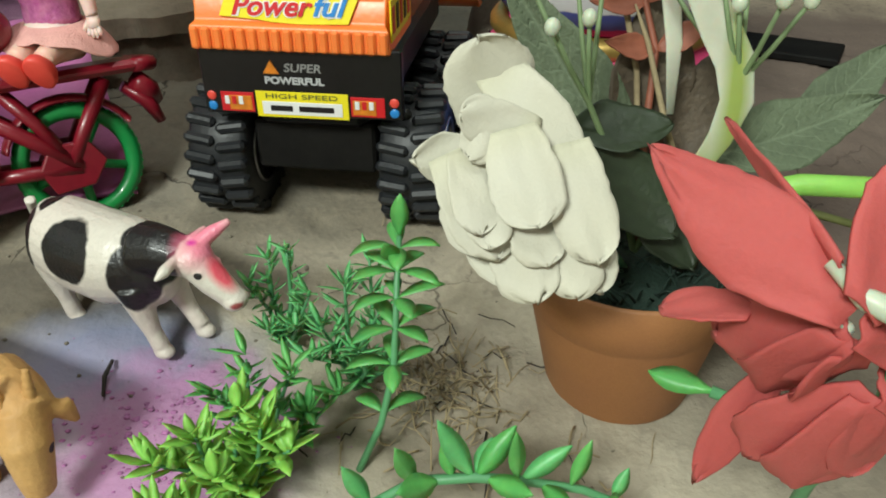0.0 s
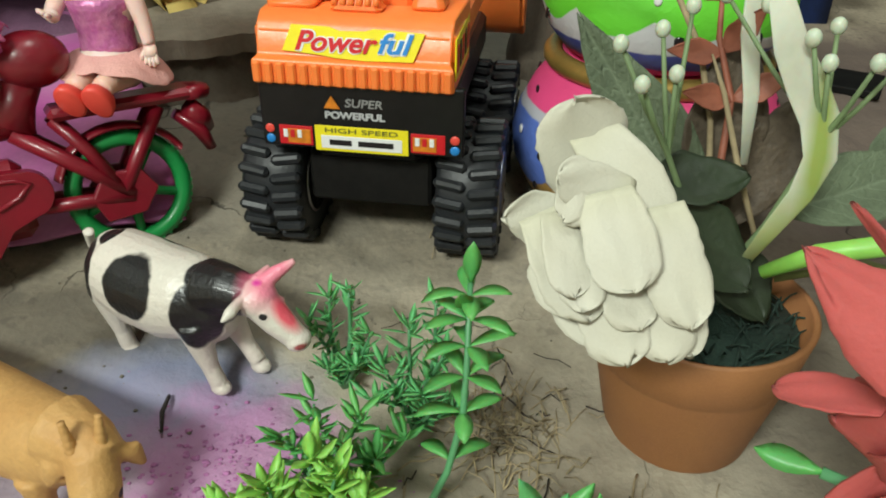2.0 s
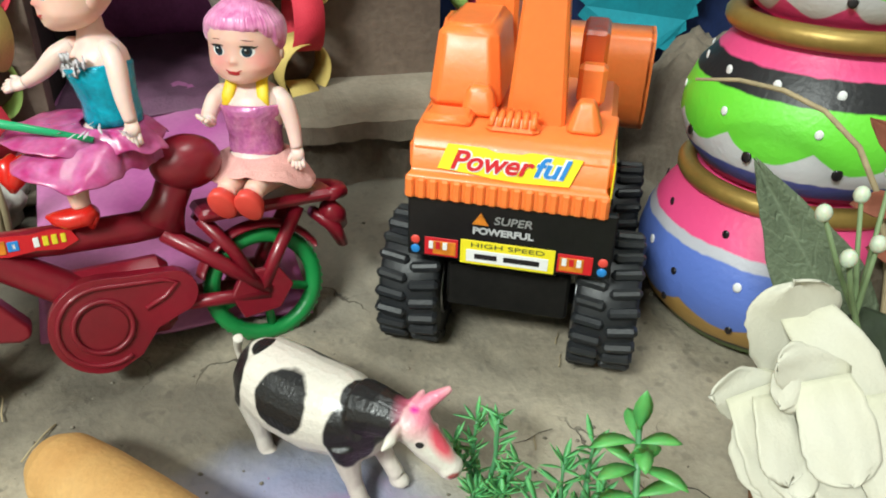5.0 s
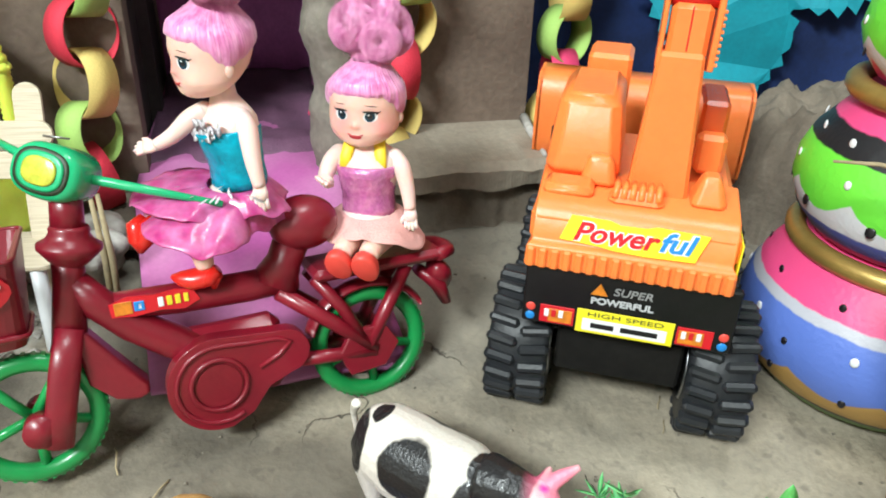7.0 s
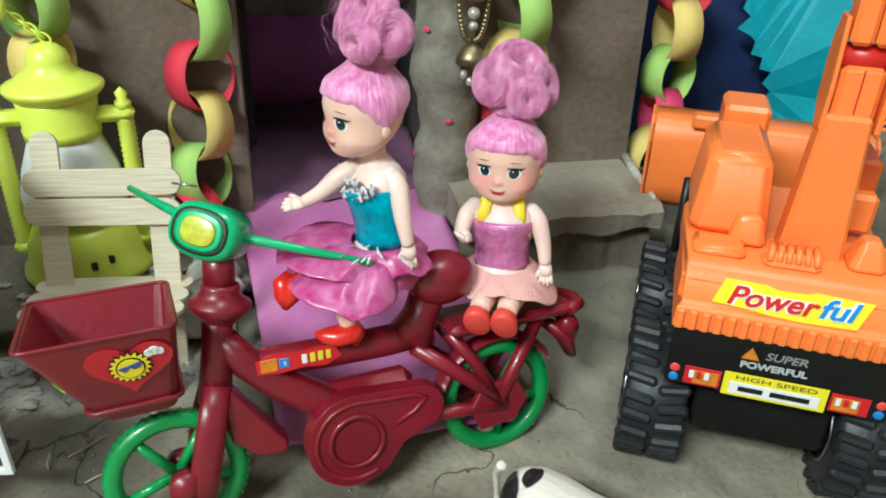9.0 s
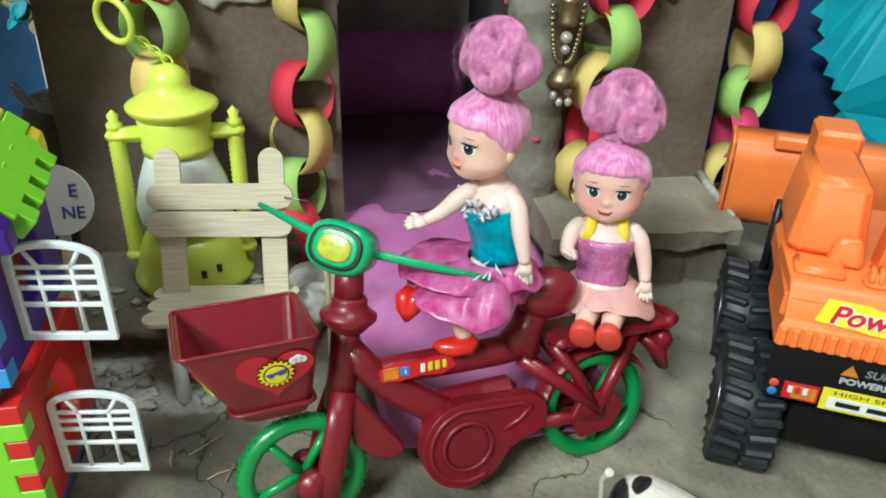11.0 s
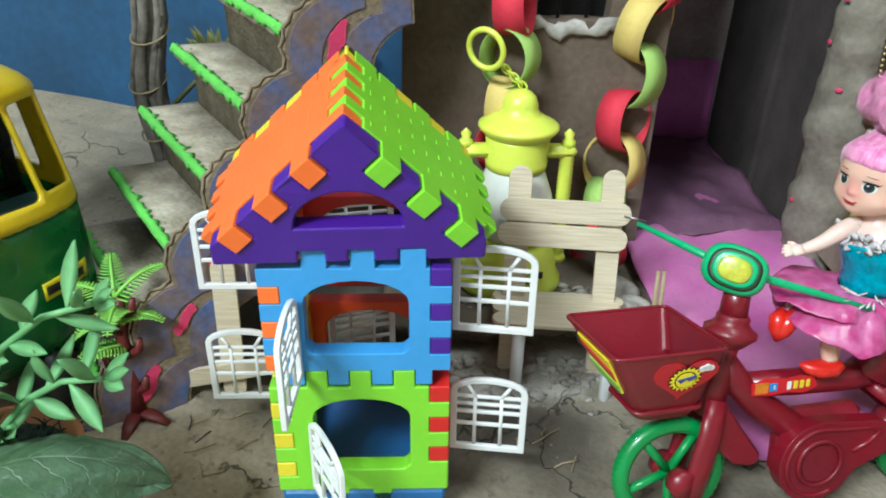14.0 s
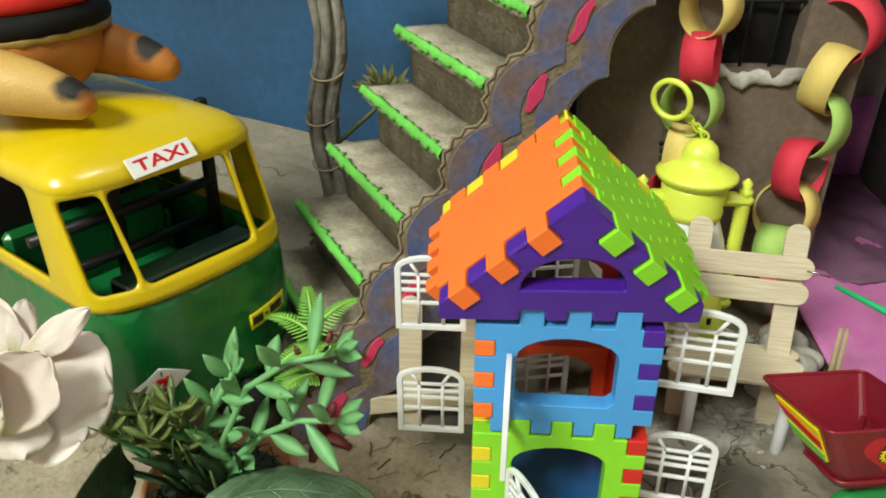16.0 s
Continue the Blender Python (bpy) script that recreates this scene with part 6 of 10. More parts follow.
    walls = [ring_pts(0.0435, 0.1050, 0.1180, 0.0050, 0.004), ring_pts(0.0445, 0.1015, 0.1215, 0.0074, 0.005), ring_pts(0.0490, 0.1005, 0.1240, 0.0100, 0.005), ring_pts(0.0727, 0.0990, 0.1368, 0.0196, 0.003),
             ring_pts(0.0727, 0.1004, 0.1354, 0.0182, 0.0025), ring_pts(0.0500, 0.1022, 0.1226, 0.0088, 0.004), ring_pts(0.0460, 0.1040, 0.1190, 0.0060, 0.004)]
    n = len(walls[0])
    fs = [(i * n + j, i * n + (j + 1) % n, (i + 1) * n + (j + 1) % n, (i + 1) * n + j) for i in range(len(walls) - 1) for j in range(n)]
    fs += [tuple(range(n))[::-1], tuple((len(walls) - 1) * n + j for j in range(n))]
    bk = part("basket", Shell().add([p for w in walls for p in w], fs, 0, False), P, b)
    part("basket_rim", Shell().tube(ring_pts(0.0728, 0.0990, 0.1368, 0.0196, 0.003), 0.0006, 8, closed=True), P, bk)
    lip = [(x, y * (1 + 0.03 * noise.noise(Vector((x * 900, y * 900, 1)))), 0.0488 + 0.0009 * noise.noise(Vector((x * 500, y * 500, 4)))) for x, y, z in ring_pts(0.0488, 0.1000, 0.1245, 0.0104, 0.004)]
    part("basket_lip", Shell().tube(lip, [0.0007 + 0.0005 * abs(noise.noise(Vector((i * 0.9, 2, 0)))) for i in range(len(lip))], 7, closed=True), P, bk, "uneven moulded lip")
    for i in range(3):
        part("moulding_hole", Shell().tube([(0.1322 - 0.0024 * i, -0.0035, 0.0645 - 0.0042 * i), (0.1324 - 0.0024 * i, 0.0035, 0.0648 - 0.0042 * i)], 0.0009, 8), "sticker_black", bk)
    part("inner_rib", Shell().tube([(0.1225, 0.0165, 0.0715), (0.1135, 0.0, 0.0475), (0.1030, -0.0105, 0.0600)], 0.0010, 7), P, bk)
    ht = [(0.0098 * math.sin(a) ** 3, 0.0085 * (0.8125 * math.cos(a) - 0.3125 * math.cos(2 * a) - 0.125 * math.cos(3 * a) - 0.0625 * math.cos(4 * a))) for a in [-math.pi * 2 * i / 30 for i in range(30)]]
    fm = frame_from((0.1115, 0.0158, 0.0630), (-1, 0.04, 0), (0, 0.375, 0.927))
    hs = part("heart_sticker", Shell().prism([[(x * 0.86, z * 0.88) for x, z in ht]], -0.0004, 0.0), "heart_red", bk, "red heart sticker with a yellow sun", at=fm @ Matrix.Scale(1.28, 4, (1, 0, 0)) @ Matrix.Scale(1.28, 4, (0, 0, 1)))
    ray = lambda k: [(k * (0.0040 if i % 2 else 0.0031) * math.cos(2 * math.pi * i / 36), k * (0.0040 if i % 2 else 0.0031) * math.sin(2 * math.pi * i / 36)) for i in range(36)]
    disc = lambda k: [(k * math.cos(2 * math.pi * i / 24), k * math.sin(2 * math.pi * i / 24)) for i in range(24)]
    for k, (shape, mt) in enumerate(((ray(1.08), "sticker_black"), (ray(1.0), "sticker_yellow"), (disc(0.0028), "sticker_black"), (disc(0.0025), "sticker_yellow"))):
        part("sun_print", Shell().prism([shape], -0.0008 - 0.0002 * k, -0.0004 - 0.0002 * k), mt, hs)
    part("sun_print", Shell().prism([[(-0.0024, 0.0004), (-0.0004, 0.0009), (0.0022, 0.0018), (0.0021, 0.0004), (0.0008, -0.0002), (0.0, 0.0004), (-0.0012, -0.0008)]], -0.0016, -0.0012), "ink_blue", hs)
    cl = Shell()
    for x, z, r in ((0.0038, 0.0030, 0.0009), (0.0049, 0.0034, 0.0011), (0.0060, 0.0031, 0.0008)):
        cl.prism([[(x + r * math.cos(2 * math.pi * i / 12), z + r * math.sin(2 * math.pi * i / 12)) for i in range(12)]], -0.0009, -0.0005)
    part("cloud_print", cl, "sticker_white", hs)
    es = part("end_sticker", Shell().prism([[(-0.012, 0.008), (0.012, 0.008), (0.009, -0.007), (-0.009, -0.007)]], -0.0006, 0.0), "sticker_yellow", bk, "yellow and green sticker on the basket end", at=frame_from((0.1313, 0.0, 0.0625), (0, 1, 0), (0.475, 0, 0.88)))
    part("end_print", Shell().prism([[(-0.011, 0.006), (0.011, 0.003), (0.010, -0.001), (-0.010, 0.002)]], -0.0009, -0.0005), "sticker_red", es)
    part("end_print", Shell().prism([[(-0.010, -0.001), (0.010, -0.003), (0.009, -0.0068), (-0.009, -0.0068)]], -0.0009, -0.0005), "leaf_lime", es)
    # lamp and handlebar
    inv = BIKE.inverted()
    bl, br, lc = inv @ Vector((-0.2409, 0.2239, 0.1046)), inv @ Vector((-0.1635, 0.2138, 0.0925)), inv @ Vector((-0.2077, 0.2062, 0.1020))
    fw = (inv.to_3x3() @ Vector((0.30, -0.88, 0.36))).normalized()
    hb = part("handlebar", Shell().tube([bl, bl.lerp(lc, 0.5), lc, lc.lerp(br, 0.5), br], [0.0009, 0.0014, 0.0016, 0.0014, 0.0010], 8), "mint_plastic", b, "thin green handlebar")
    lm = frame_from(lc, (br - bl), fw)
    def pad(k, z0, z1, n=32):
        """A rounded oblong block, k its size."""
        out = []
        for zz, g in ((z0, 0.74), (z0 + (z1 - z0) * 0.12, 0.93), (z0 + (z1 - z0) * 0.80, 1.0), (z1, 0.88)):
            out.append([(0.0104 * k * g * abs(math.cos(a)) ** 0.78 * (1 if math.cos(a) > 0 else -1), 0.0080 * k * g * abs(math.sin(a)) ** 0.78 * (1 if math.sin(a) > 0 else -1), zz) for a in [2 * math.pi * i / n for i in range(n)]])
        fs = [(i * n + q, i * n + (q + 1) % n, (i + 1) * n + (q + 1) % n, (i + 1) * n + q) for i in range(3) for q in range(n)]
        return Shell().add([p for r in out for p in r], fs + [tuple(range(n))[::-1], tuple(3 * n + q for q in range(n))])
    lt = part("headlamp", pad(1.0, -0.0085, 0.0062), "mint_plastic", b, "rounded green headlamp", at=lm)
    for k, z, mt in ((0.80, 0.0066, "leaf_dark"), (0.68, 0.0071, "mint_plastic"), (0.50, 0.0076, "lens_lime")):
        part("lamp_print", pad(k, z - 0.001, z), mt, lt)


build_bicycle()

# ---- dolls: each one plain mesh ----
HEAD_ROWS = [(1.04, 0.0, 0.0, 0.0), (1.01, 0.30, 0.27, 0.33), (0.92, 0.55, 0.50, 0.62), (0.75, 0.77, 0.73, 0.86), (0.50, 0.92, 0.88, 1.00), (0.20, 0.985, 0.945, 1.05), (-0.10, 0.99, 0.955, 1.00), (-0.35, 0.98, 0.955, 0.86), (-0.55, 0.945, 0.955, 0.66), (-0.72, 0.84, 0.935, 0.46), (-0.86, 0.67, 0.88, 0.30), (-0.97, 0.45, 0.78, 0.16), (-1.03, 0.22, 0.60, -0.05), (-1.05, 0.0, 0.34, -0.34)]


def head_row(z):
    """Half width, front and back depth of the head at a height, in units of its radius."""
    z = min(max(z, -1.05), 1.04)
    for a, b in zip(HEAD_ROWS, HEAD_ROWS[1:]):
        if z >= b[0]:
            u = (a[0] - z) / (a[0] - b[0])
            return [a[k] + (b[k] - a[k]) * u for k in (1, 2, 3)]
    return list(HEAD_ROWS[-1][1:])


def skull(az, z, grow=1.0):
    """Point of a doll's head: az from the nose line, z up; big brow, round cheeks, small chin."""
    az = (az + math.pi) % (2 * math.pi) - math.pi
    w, f, b = head_row(z)
    mid = (b - f) / 2
    x, y = w * math.sin(az), mid - (f + b) / 2 * math.cos(az)
    spot = lambda a, wa, h, wz: math.exp(-((abs(az) - a) / wa) ** 2 - ((z - h) / wz) ** 2)
    k = 0.055 * spot(0.66, 0.30, -0.50, 0.20) + 0.045 * spot(0.0, 0.30, -0.88, 0.10) + 0.095 * spot(0.0, 0.10, -0.31, 0.075) + 0.035 * spot(0.0, 0.08, -0.20, 0.12)
    k += 0.045 * spot(0.0, 0.20, -0.60, 0.055) - 0.020 * spot(0.0, 0.22, -0.71, 0.05) - 0.040 * spot(0.41, 0.20, -0.06, 0.15) + 0.02 * spot(0.0, 0.8, 0.35, 0.25)
    return Vector((x * (1 + k) * grow, mid + (y - mid) * (1 + k) * grow, z * (1 + (grow - 1) * 0.6)))


def hair_line(az):
    """Lowest hair at an angle from the nose line: level fringe, down before the ears, up behind them."""
    az = abs((az + math.pi) % (2 * math.pi) - math.pi)
    pts = ((0.0, 0.47), (0.75, 0.42), (1.05, 0.22), (1.35, -0.10), (1.62, -0.26), (1.95, -0.12), (2.4, -0.02), (3.15, -0.05))
    for (a, p), (b, q) in zip(pts, pts[1:]):
        if az <= b:
            u = (az - a) / (b - a)
            return p + (q - p) * u * u * (3 - 2 * u)
    return pts[-1][1]


def doll_head(sh, c, fd, r, skin, hair, bun_c, bun_r, lean=(0, 0, 1)):
    """Head with painted face, a combed hair cap and a loose bun."""
    f = Vector(fd).normalized()
    m = frame_from(c, f.cross(Vector((0, 0, 1))) * -1, lean)
    # local: x to the side, -y towards the face
    if (m.to_3x3() @ Vector((0, -1, 0))).dot(f) < 0:
        m = m @ Matrix.Rotation(math.pi, 4, "Z")
    tip = Matrix.Rotation(math.atan2(-f.z, Vector((f.x, f.y)).length), 4, "X")
    m = m @ tip

    def patch(az, z, wa, we, mat, grow, turn=0.0, power=1.0, n=18):
        """A thin painted spot that follows the face."""
        vs = [skull(az, z, grow + 0.004) * r]
        for q in (0.5, 1.0):
            for t in range(n):
                a = 2 * math.pi * t / n
                u, v = wa * math.cos(a) * q, we * math.copysign(abs(math.sin(a)) ** power, math.sin(a)) * q
                vs.append(skull(az + u * math.cos(turn) - v * math.sin(turn), z + u * math.sin(turn) + v * math.cos(turn), grow + 0.004 * (1 - q)) * r)
        fs = [(0, 1 + t, 1 + (t + 1) % n) for t in range(n)] + [(1 + t, 1 + n + t, 1 + n + (t + 1) % n, 1 + (t + 1) % n) for t in range(n)]
        sh.add(vs, fs, mat, True, m)

    nu, nv = 72, 64
    hs = [math.cos(math.pi * a / nv) * 1.045 - 0.005 for a in range(1, nv)]
    vs = [skull(2 * math.pi * b / nu, z) * r for z in hs for b in range(nu)] + [skull(0, 1.04) * r, skull(0, -1.05) * r]
    fs = [(a * nu + b, (a + 1) * nu + b, (a + 1) * nu + (b + 1) % nu, a * nu + (b + 1) % nu) for a in range(nv - 2) for b in range(nu)]
    fs += [((nv - 1) * nu, b, (b + 1) % nu) for b in range(nu)] + [((nv - 1) * nu + 1, (nv - 2) * nu + (b + 1) % nu, (nv - 2) * nu + b) for b in range(nu)]
    sh.add(vs, fs, skin, True, m)
    for s in (-1, 1):
        sh.ball(skull(s * 1.62, -0.30, 1.0) * r, (r * 0.07, r * 0.13, r * 0.17), skin, 12, 8, m)
        patch(s * 0.42, -0.06, 0.205, 0.140, 6, 1.006)
        patch(s * 0.41, -0.055, 0.145, 0.138, 15, 1.010)
        patch(s * 0.41, -0.055, 0.078, 0.080, 5, 1.014)
        patch(s * 0.41 - 0.035, -0.005, 0.028, 0.027, 6, 1.018)
        patch(s * 0.43, 0.070, 0.225, 0.034, 5, 1.012, turn=-s * 0.10)
        patch(s * 0.63, 0.045, 0.085, 0.016, 5, 1.014, turn=s * 0.50)
        patch(s * 0.44, 0.235, 0.170, 0.012, 16, 1.006, turn=-s * 0.12)
        patch(s * 0.110, -0.590, 0.140, 0.026, 8, 1.006, turn=s * 0.42)
    patch(0, -0.625, 0.185, 0.062, 8, 1.005)
    # hair cap: a combed shell drawn up from the hair line to the bun
    top = m.inverted() @ Vector(bun_c)
    rnd = random.Random(11)
    n, rows = 300, 13
    vs = []
    for i in range(rows):
        t = i / (rows - 1)
        for j in range(n):
            a = 2 * math.pi * j / n
            low = hair_line(a) + 0.020 * noise.noise(Vector((math.cos(a) * 9, math.sin(a) * 9, 3)))
            z = low + (0.98 - low) * t ** 0.85
            comb = 0.020 * noise.noise(Vector((math.cos(a) * 26, math.sin(a) * 26, t * 0.7))) + 0.012 * noise.noise(Vector((math.cos(a) * 60, math.sin(a) * 60, t * 0.5)))
            p = skull(a, z, (0.985 if i == 0 else 1.055 + 0.075 * math.sin(math.pi * min(1, t * 1.15))) + comb * min(1, i)) * r
            if t > 0.62:
                u = (t - 0.62) / 0.38
                q = Vector((top.x * 0.8 + math.sin(a) * r * 0.46, top.y * 0.8 - math.cos(a) * r * 0.46, r * 1.16))
                p = p.lerp(q, u * u * (3 - 2 * u))
            vs.append(p)
    sh.add(vs, [(i * n + j, i * n + (j + 1) % n, (i + 1) * n + (j + 1) % n, (i + 1) * n + j) for i in range(rows - 1) for j in range(n)], hair, True, m)
    # bun: loops of combed strands rolled round one another, one curl open to the front
    bx, bz = bun_r
    loops = [((0.0, 0.12, -0.62), (0.0, 0.0, 1.0), 0.24, 0.34), ((0.0, 0.25, -0.05), (0.2, 0.3, 1.0), 0.34, 0.50), ((0.38, -0.52, -0.16), (0.32, -0.94, 0.10), 0.27, 0.25), ((-0.44, -0.12, 0.08), (-0.45, -0.75, 0.35), 0.34, 0.33), ((0.56, 0.05, 0.02), (0.85, -0.40, 0.25), 0.32, 0.32), ((0.02, 0.05, 0.46), (0.15, -0.72, 0.62), 0.38, 0.33)]
    for (lx, ly, lz), pole, big, small in loops:
        c0 = Vector((lx, ly, lz))
        pole = Vector(pole).normalized()
        e1 = pole.orthogonal().normalized()
        e2 = pole.cross(e1)

        def at_loop(a, w, q):
            v = c0 + (e1 * math.cos(a) + e2 * math.sin(a)) * (big + q * math.cos(w)) + pole * (q * math.sin(w))
            return Vector((top.x + v.x * bx, top.y + v.y * bx * 0.8, top.z + v.z * bz))
        nu, nv = 36, 18
        sh.add([at_loop(2 * math.pi * i / nu, 2 * math.pi * j / nv, small * 0.93) for i in range(nu) for j in range(nv)], [(i * nv + j, i * nv + (j + 1) % nv, (i + 1) % nu * nv + (j + 1) % nv, (i + 1) % nu * nv + j) for i in range(nu) for j in range(nv)], hair, True, m)
        for i in range(900):
            a0, span, w0, turn = rnd.uniform(0, 6.28), rnd.uniform(1.2, 2.6), rnd.uniform(0, 6.28), rnd.uniform(0.1, 0.9)
            q = small * (1.0 + rnd.uniform(-0.05, 0.05) + (0.12 * rnd.random() if rnd.random() < 0.10 else 0.0))
            pts = [at_loop(a0 + span * j / 8, w0 + turn * j / 8, q * (1 - 0.06 * abs(j / 4 - 1))) for j in range(9)]
            g = r * rnd.uniform(0.003, 0.009)
            sh.tube(pts, [g * (0.25 + 0.75 * math.sin(math.pi * j / 8)) for j in range(9)], 4, hair, at=m)
    for i in range(110):
        a, e = rnd.uniform(0, 6.28), rnd.uniform(-0.4, 1.4)
        d = Vector((math.cos(a) * math.cos(e), math.sin(a) * math.cos(e), math.sin(e)))
        s1 = d.orthogonal().normalized()
        s1 = (s1 * math.cos(i) + d.cross(s1) * math.sin(i)) * rnd.uniform(0.002, 0.005)
        p = Vector((top.x + d.x * bx * 0.95, top.y + d.y * bx * 0.75, top.z + d.z * bz * 0.95))
        sh.tube([p - s1, p - s1 * 0.3 + d * 0.0011, p + s1 * 0.5 + d * 0.0013, p + s1 * 1.2 + d * 0.0002], 0.000022, 3, hair, at=m)


def limb(sh, pts, radii, m):
    """A smoothly bent arm or leg through pts."""
    pts = [Vector(p) for p in pts]
    fine, rad = [], []
    for i in range(len(pts) - 1):
        p0, p1, p2, p3 = pts[max(i - 1, 0)], pts[i], pts[i + 1], pts[min(i + 2, len(pts) - 1)]
        for j in range(5):
            u = j / 5
            fine.append(0.5 * (2 * p1 + (p2 - p0) * u + (2 * p0 - 5 * p1 + 4 * p2 - p3) * u * u + (3 * p1 - p0 - 3 * p2 + p3) * u ** 3))
            rad.append(radii[i] + (radii[i + 1] - radii[i]) * u)
    sh.tube(fine + [pts[-1]], rad + [radii[-1]], 14, m)
    sh.ball(pts[0], radii[0], m, 12, 8)


def hand_at(sh, wrist, tip, m):
    w, t = Vector(wrist), Vector(tip)
    d = (t - w).normalized()
    s = d.cross(Vector((0, -0.6, 0.8))).normalized()
    sh.tube([w - d * 0.001, w.lerp(t, 0.25), w.lerp(t, 0.55)], [0.0017, 0.0023, 0.0021], 12, m, flat=0.55, up=d.cross(s))
    for i in range(4):
        o = s * (i - 1.5) * 0.0010
        sh.tube([w.lerp(t, 0.45) + o * 0.9, w.lerp(t, 0.75) + o * 1.1, t + o * 1.35 - d * 0.0008 * abs(i - 1.3)], [0.0008, 0.0008, 0.0005], 7, m)
    sh.tube([w.lerp(t, 0.2) + s * 0.0014, w.lerp(t, 0.45) + s * 0.0027, w.lerp(t, 0.62) + s * 0.0031], [0.0008, 0.0008, 0.0005], 7, m)


def torso(sh, waist, neck, fd, rows, m, n=28):
    """A body of oval rings: share of the way from waist to neck, half width, half depth, push forwards."""
    ax = (neck - waist)
    side = Vector(fd).cross(ax).normalized()
    fore = ax.cross(side).normalized()
    if fore.dot(Vector(fd)) < 0:
        fore = -fore
    vs = []
    for t, hw, hd, push in rows:
        c = waist + ax * t + fore * push
        vs += [c + side * hw * math.cos(2 * math.pi * j / n) + fore * hd * math.sin(2 * math.pi * j / n) for j in range(n)]
    k = len(rows)
    fs = [(i * n + j, i * n + (j + 1) % n, (i + 1) * n + (j + 1) % n, (i + 1) * n + j) for i in range(k - 1) for j in range(n)]
    sh.add(vs, fs + [tuple(range(n))[::-1], tuple((k - 1) * n + j for j in range(n))], m)


DOLL_MATS = ["doll_skin", "doll_hair", "teal_foil", "pink_chiffon", "red_shoe", "ink", "eye_white", "doll_cheek", "lip_red", "lace_white", "pink_foil", "peach_cloth", "coral_shoe", "yellow_ribbon", "doll_skin_pale", "eye_blue", "brow_brown", "gold"]


def drape(sh, c, reach, drop, r0, m, folds, amp, seed, n=160, rows=16):
    """A thin gathered skirt: reach(a) gives its hem's distance, drop(a) how far the hem hangs."""
    vs, fs = [], []
    for i in range(rows):
        t = i / (rows - 1)
        for th in (0.0, 0.00035):
            for j in range(n):
                a = 2 * math.pi * j / n
                w = folds * a + 1.4 * noise.noise(Vector((math.cos(a) * 2, math.sin(a) * 2, seed)))
                rr = r0 + (reach(a) * (1 + 0.10 * math.sin(w * 0.5 + seed)) - r0) * t
                z = -drop(a) * t ** 1.7 + amp * min(1, 1.6 * t) * math.sin(w) + amp * 0.5 * t * math.sin(2.3 * w + 2) + 0.0007 * t * noise.noise(Vector((math.cos(a) * rr * 300, math.sin(a) * rr * 300, seed)))
                vs.append((c.x + rr * math.cos(a), c.y + rr * math.sin(a), c.z + z - th))
    for i in range(rows - 1):
        for j in range(n):
            k = (j + 1) % n
            a, b = i * 2 * n, (i + 1) * 2 * n
            fs += [(a + j, b + j, b + k, a + k), (a + n + j, a + n + k, b + n + k, b + n + j)]
    e = (rows - 1) * 2 * n
    fs += [(e + j, e + n + j, e + n + (j + 1) % n, e + (j + 1) % n) for j in range(n)]
    sh.add(vs, fs, m, True)


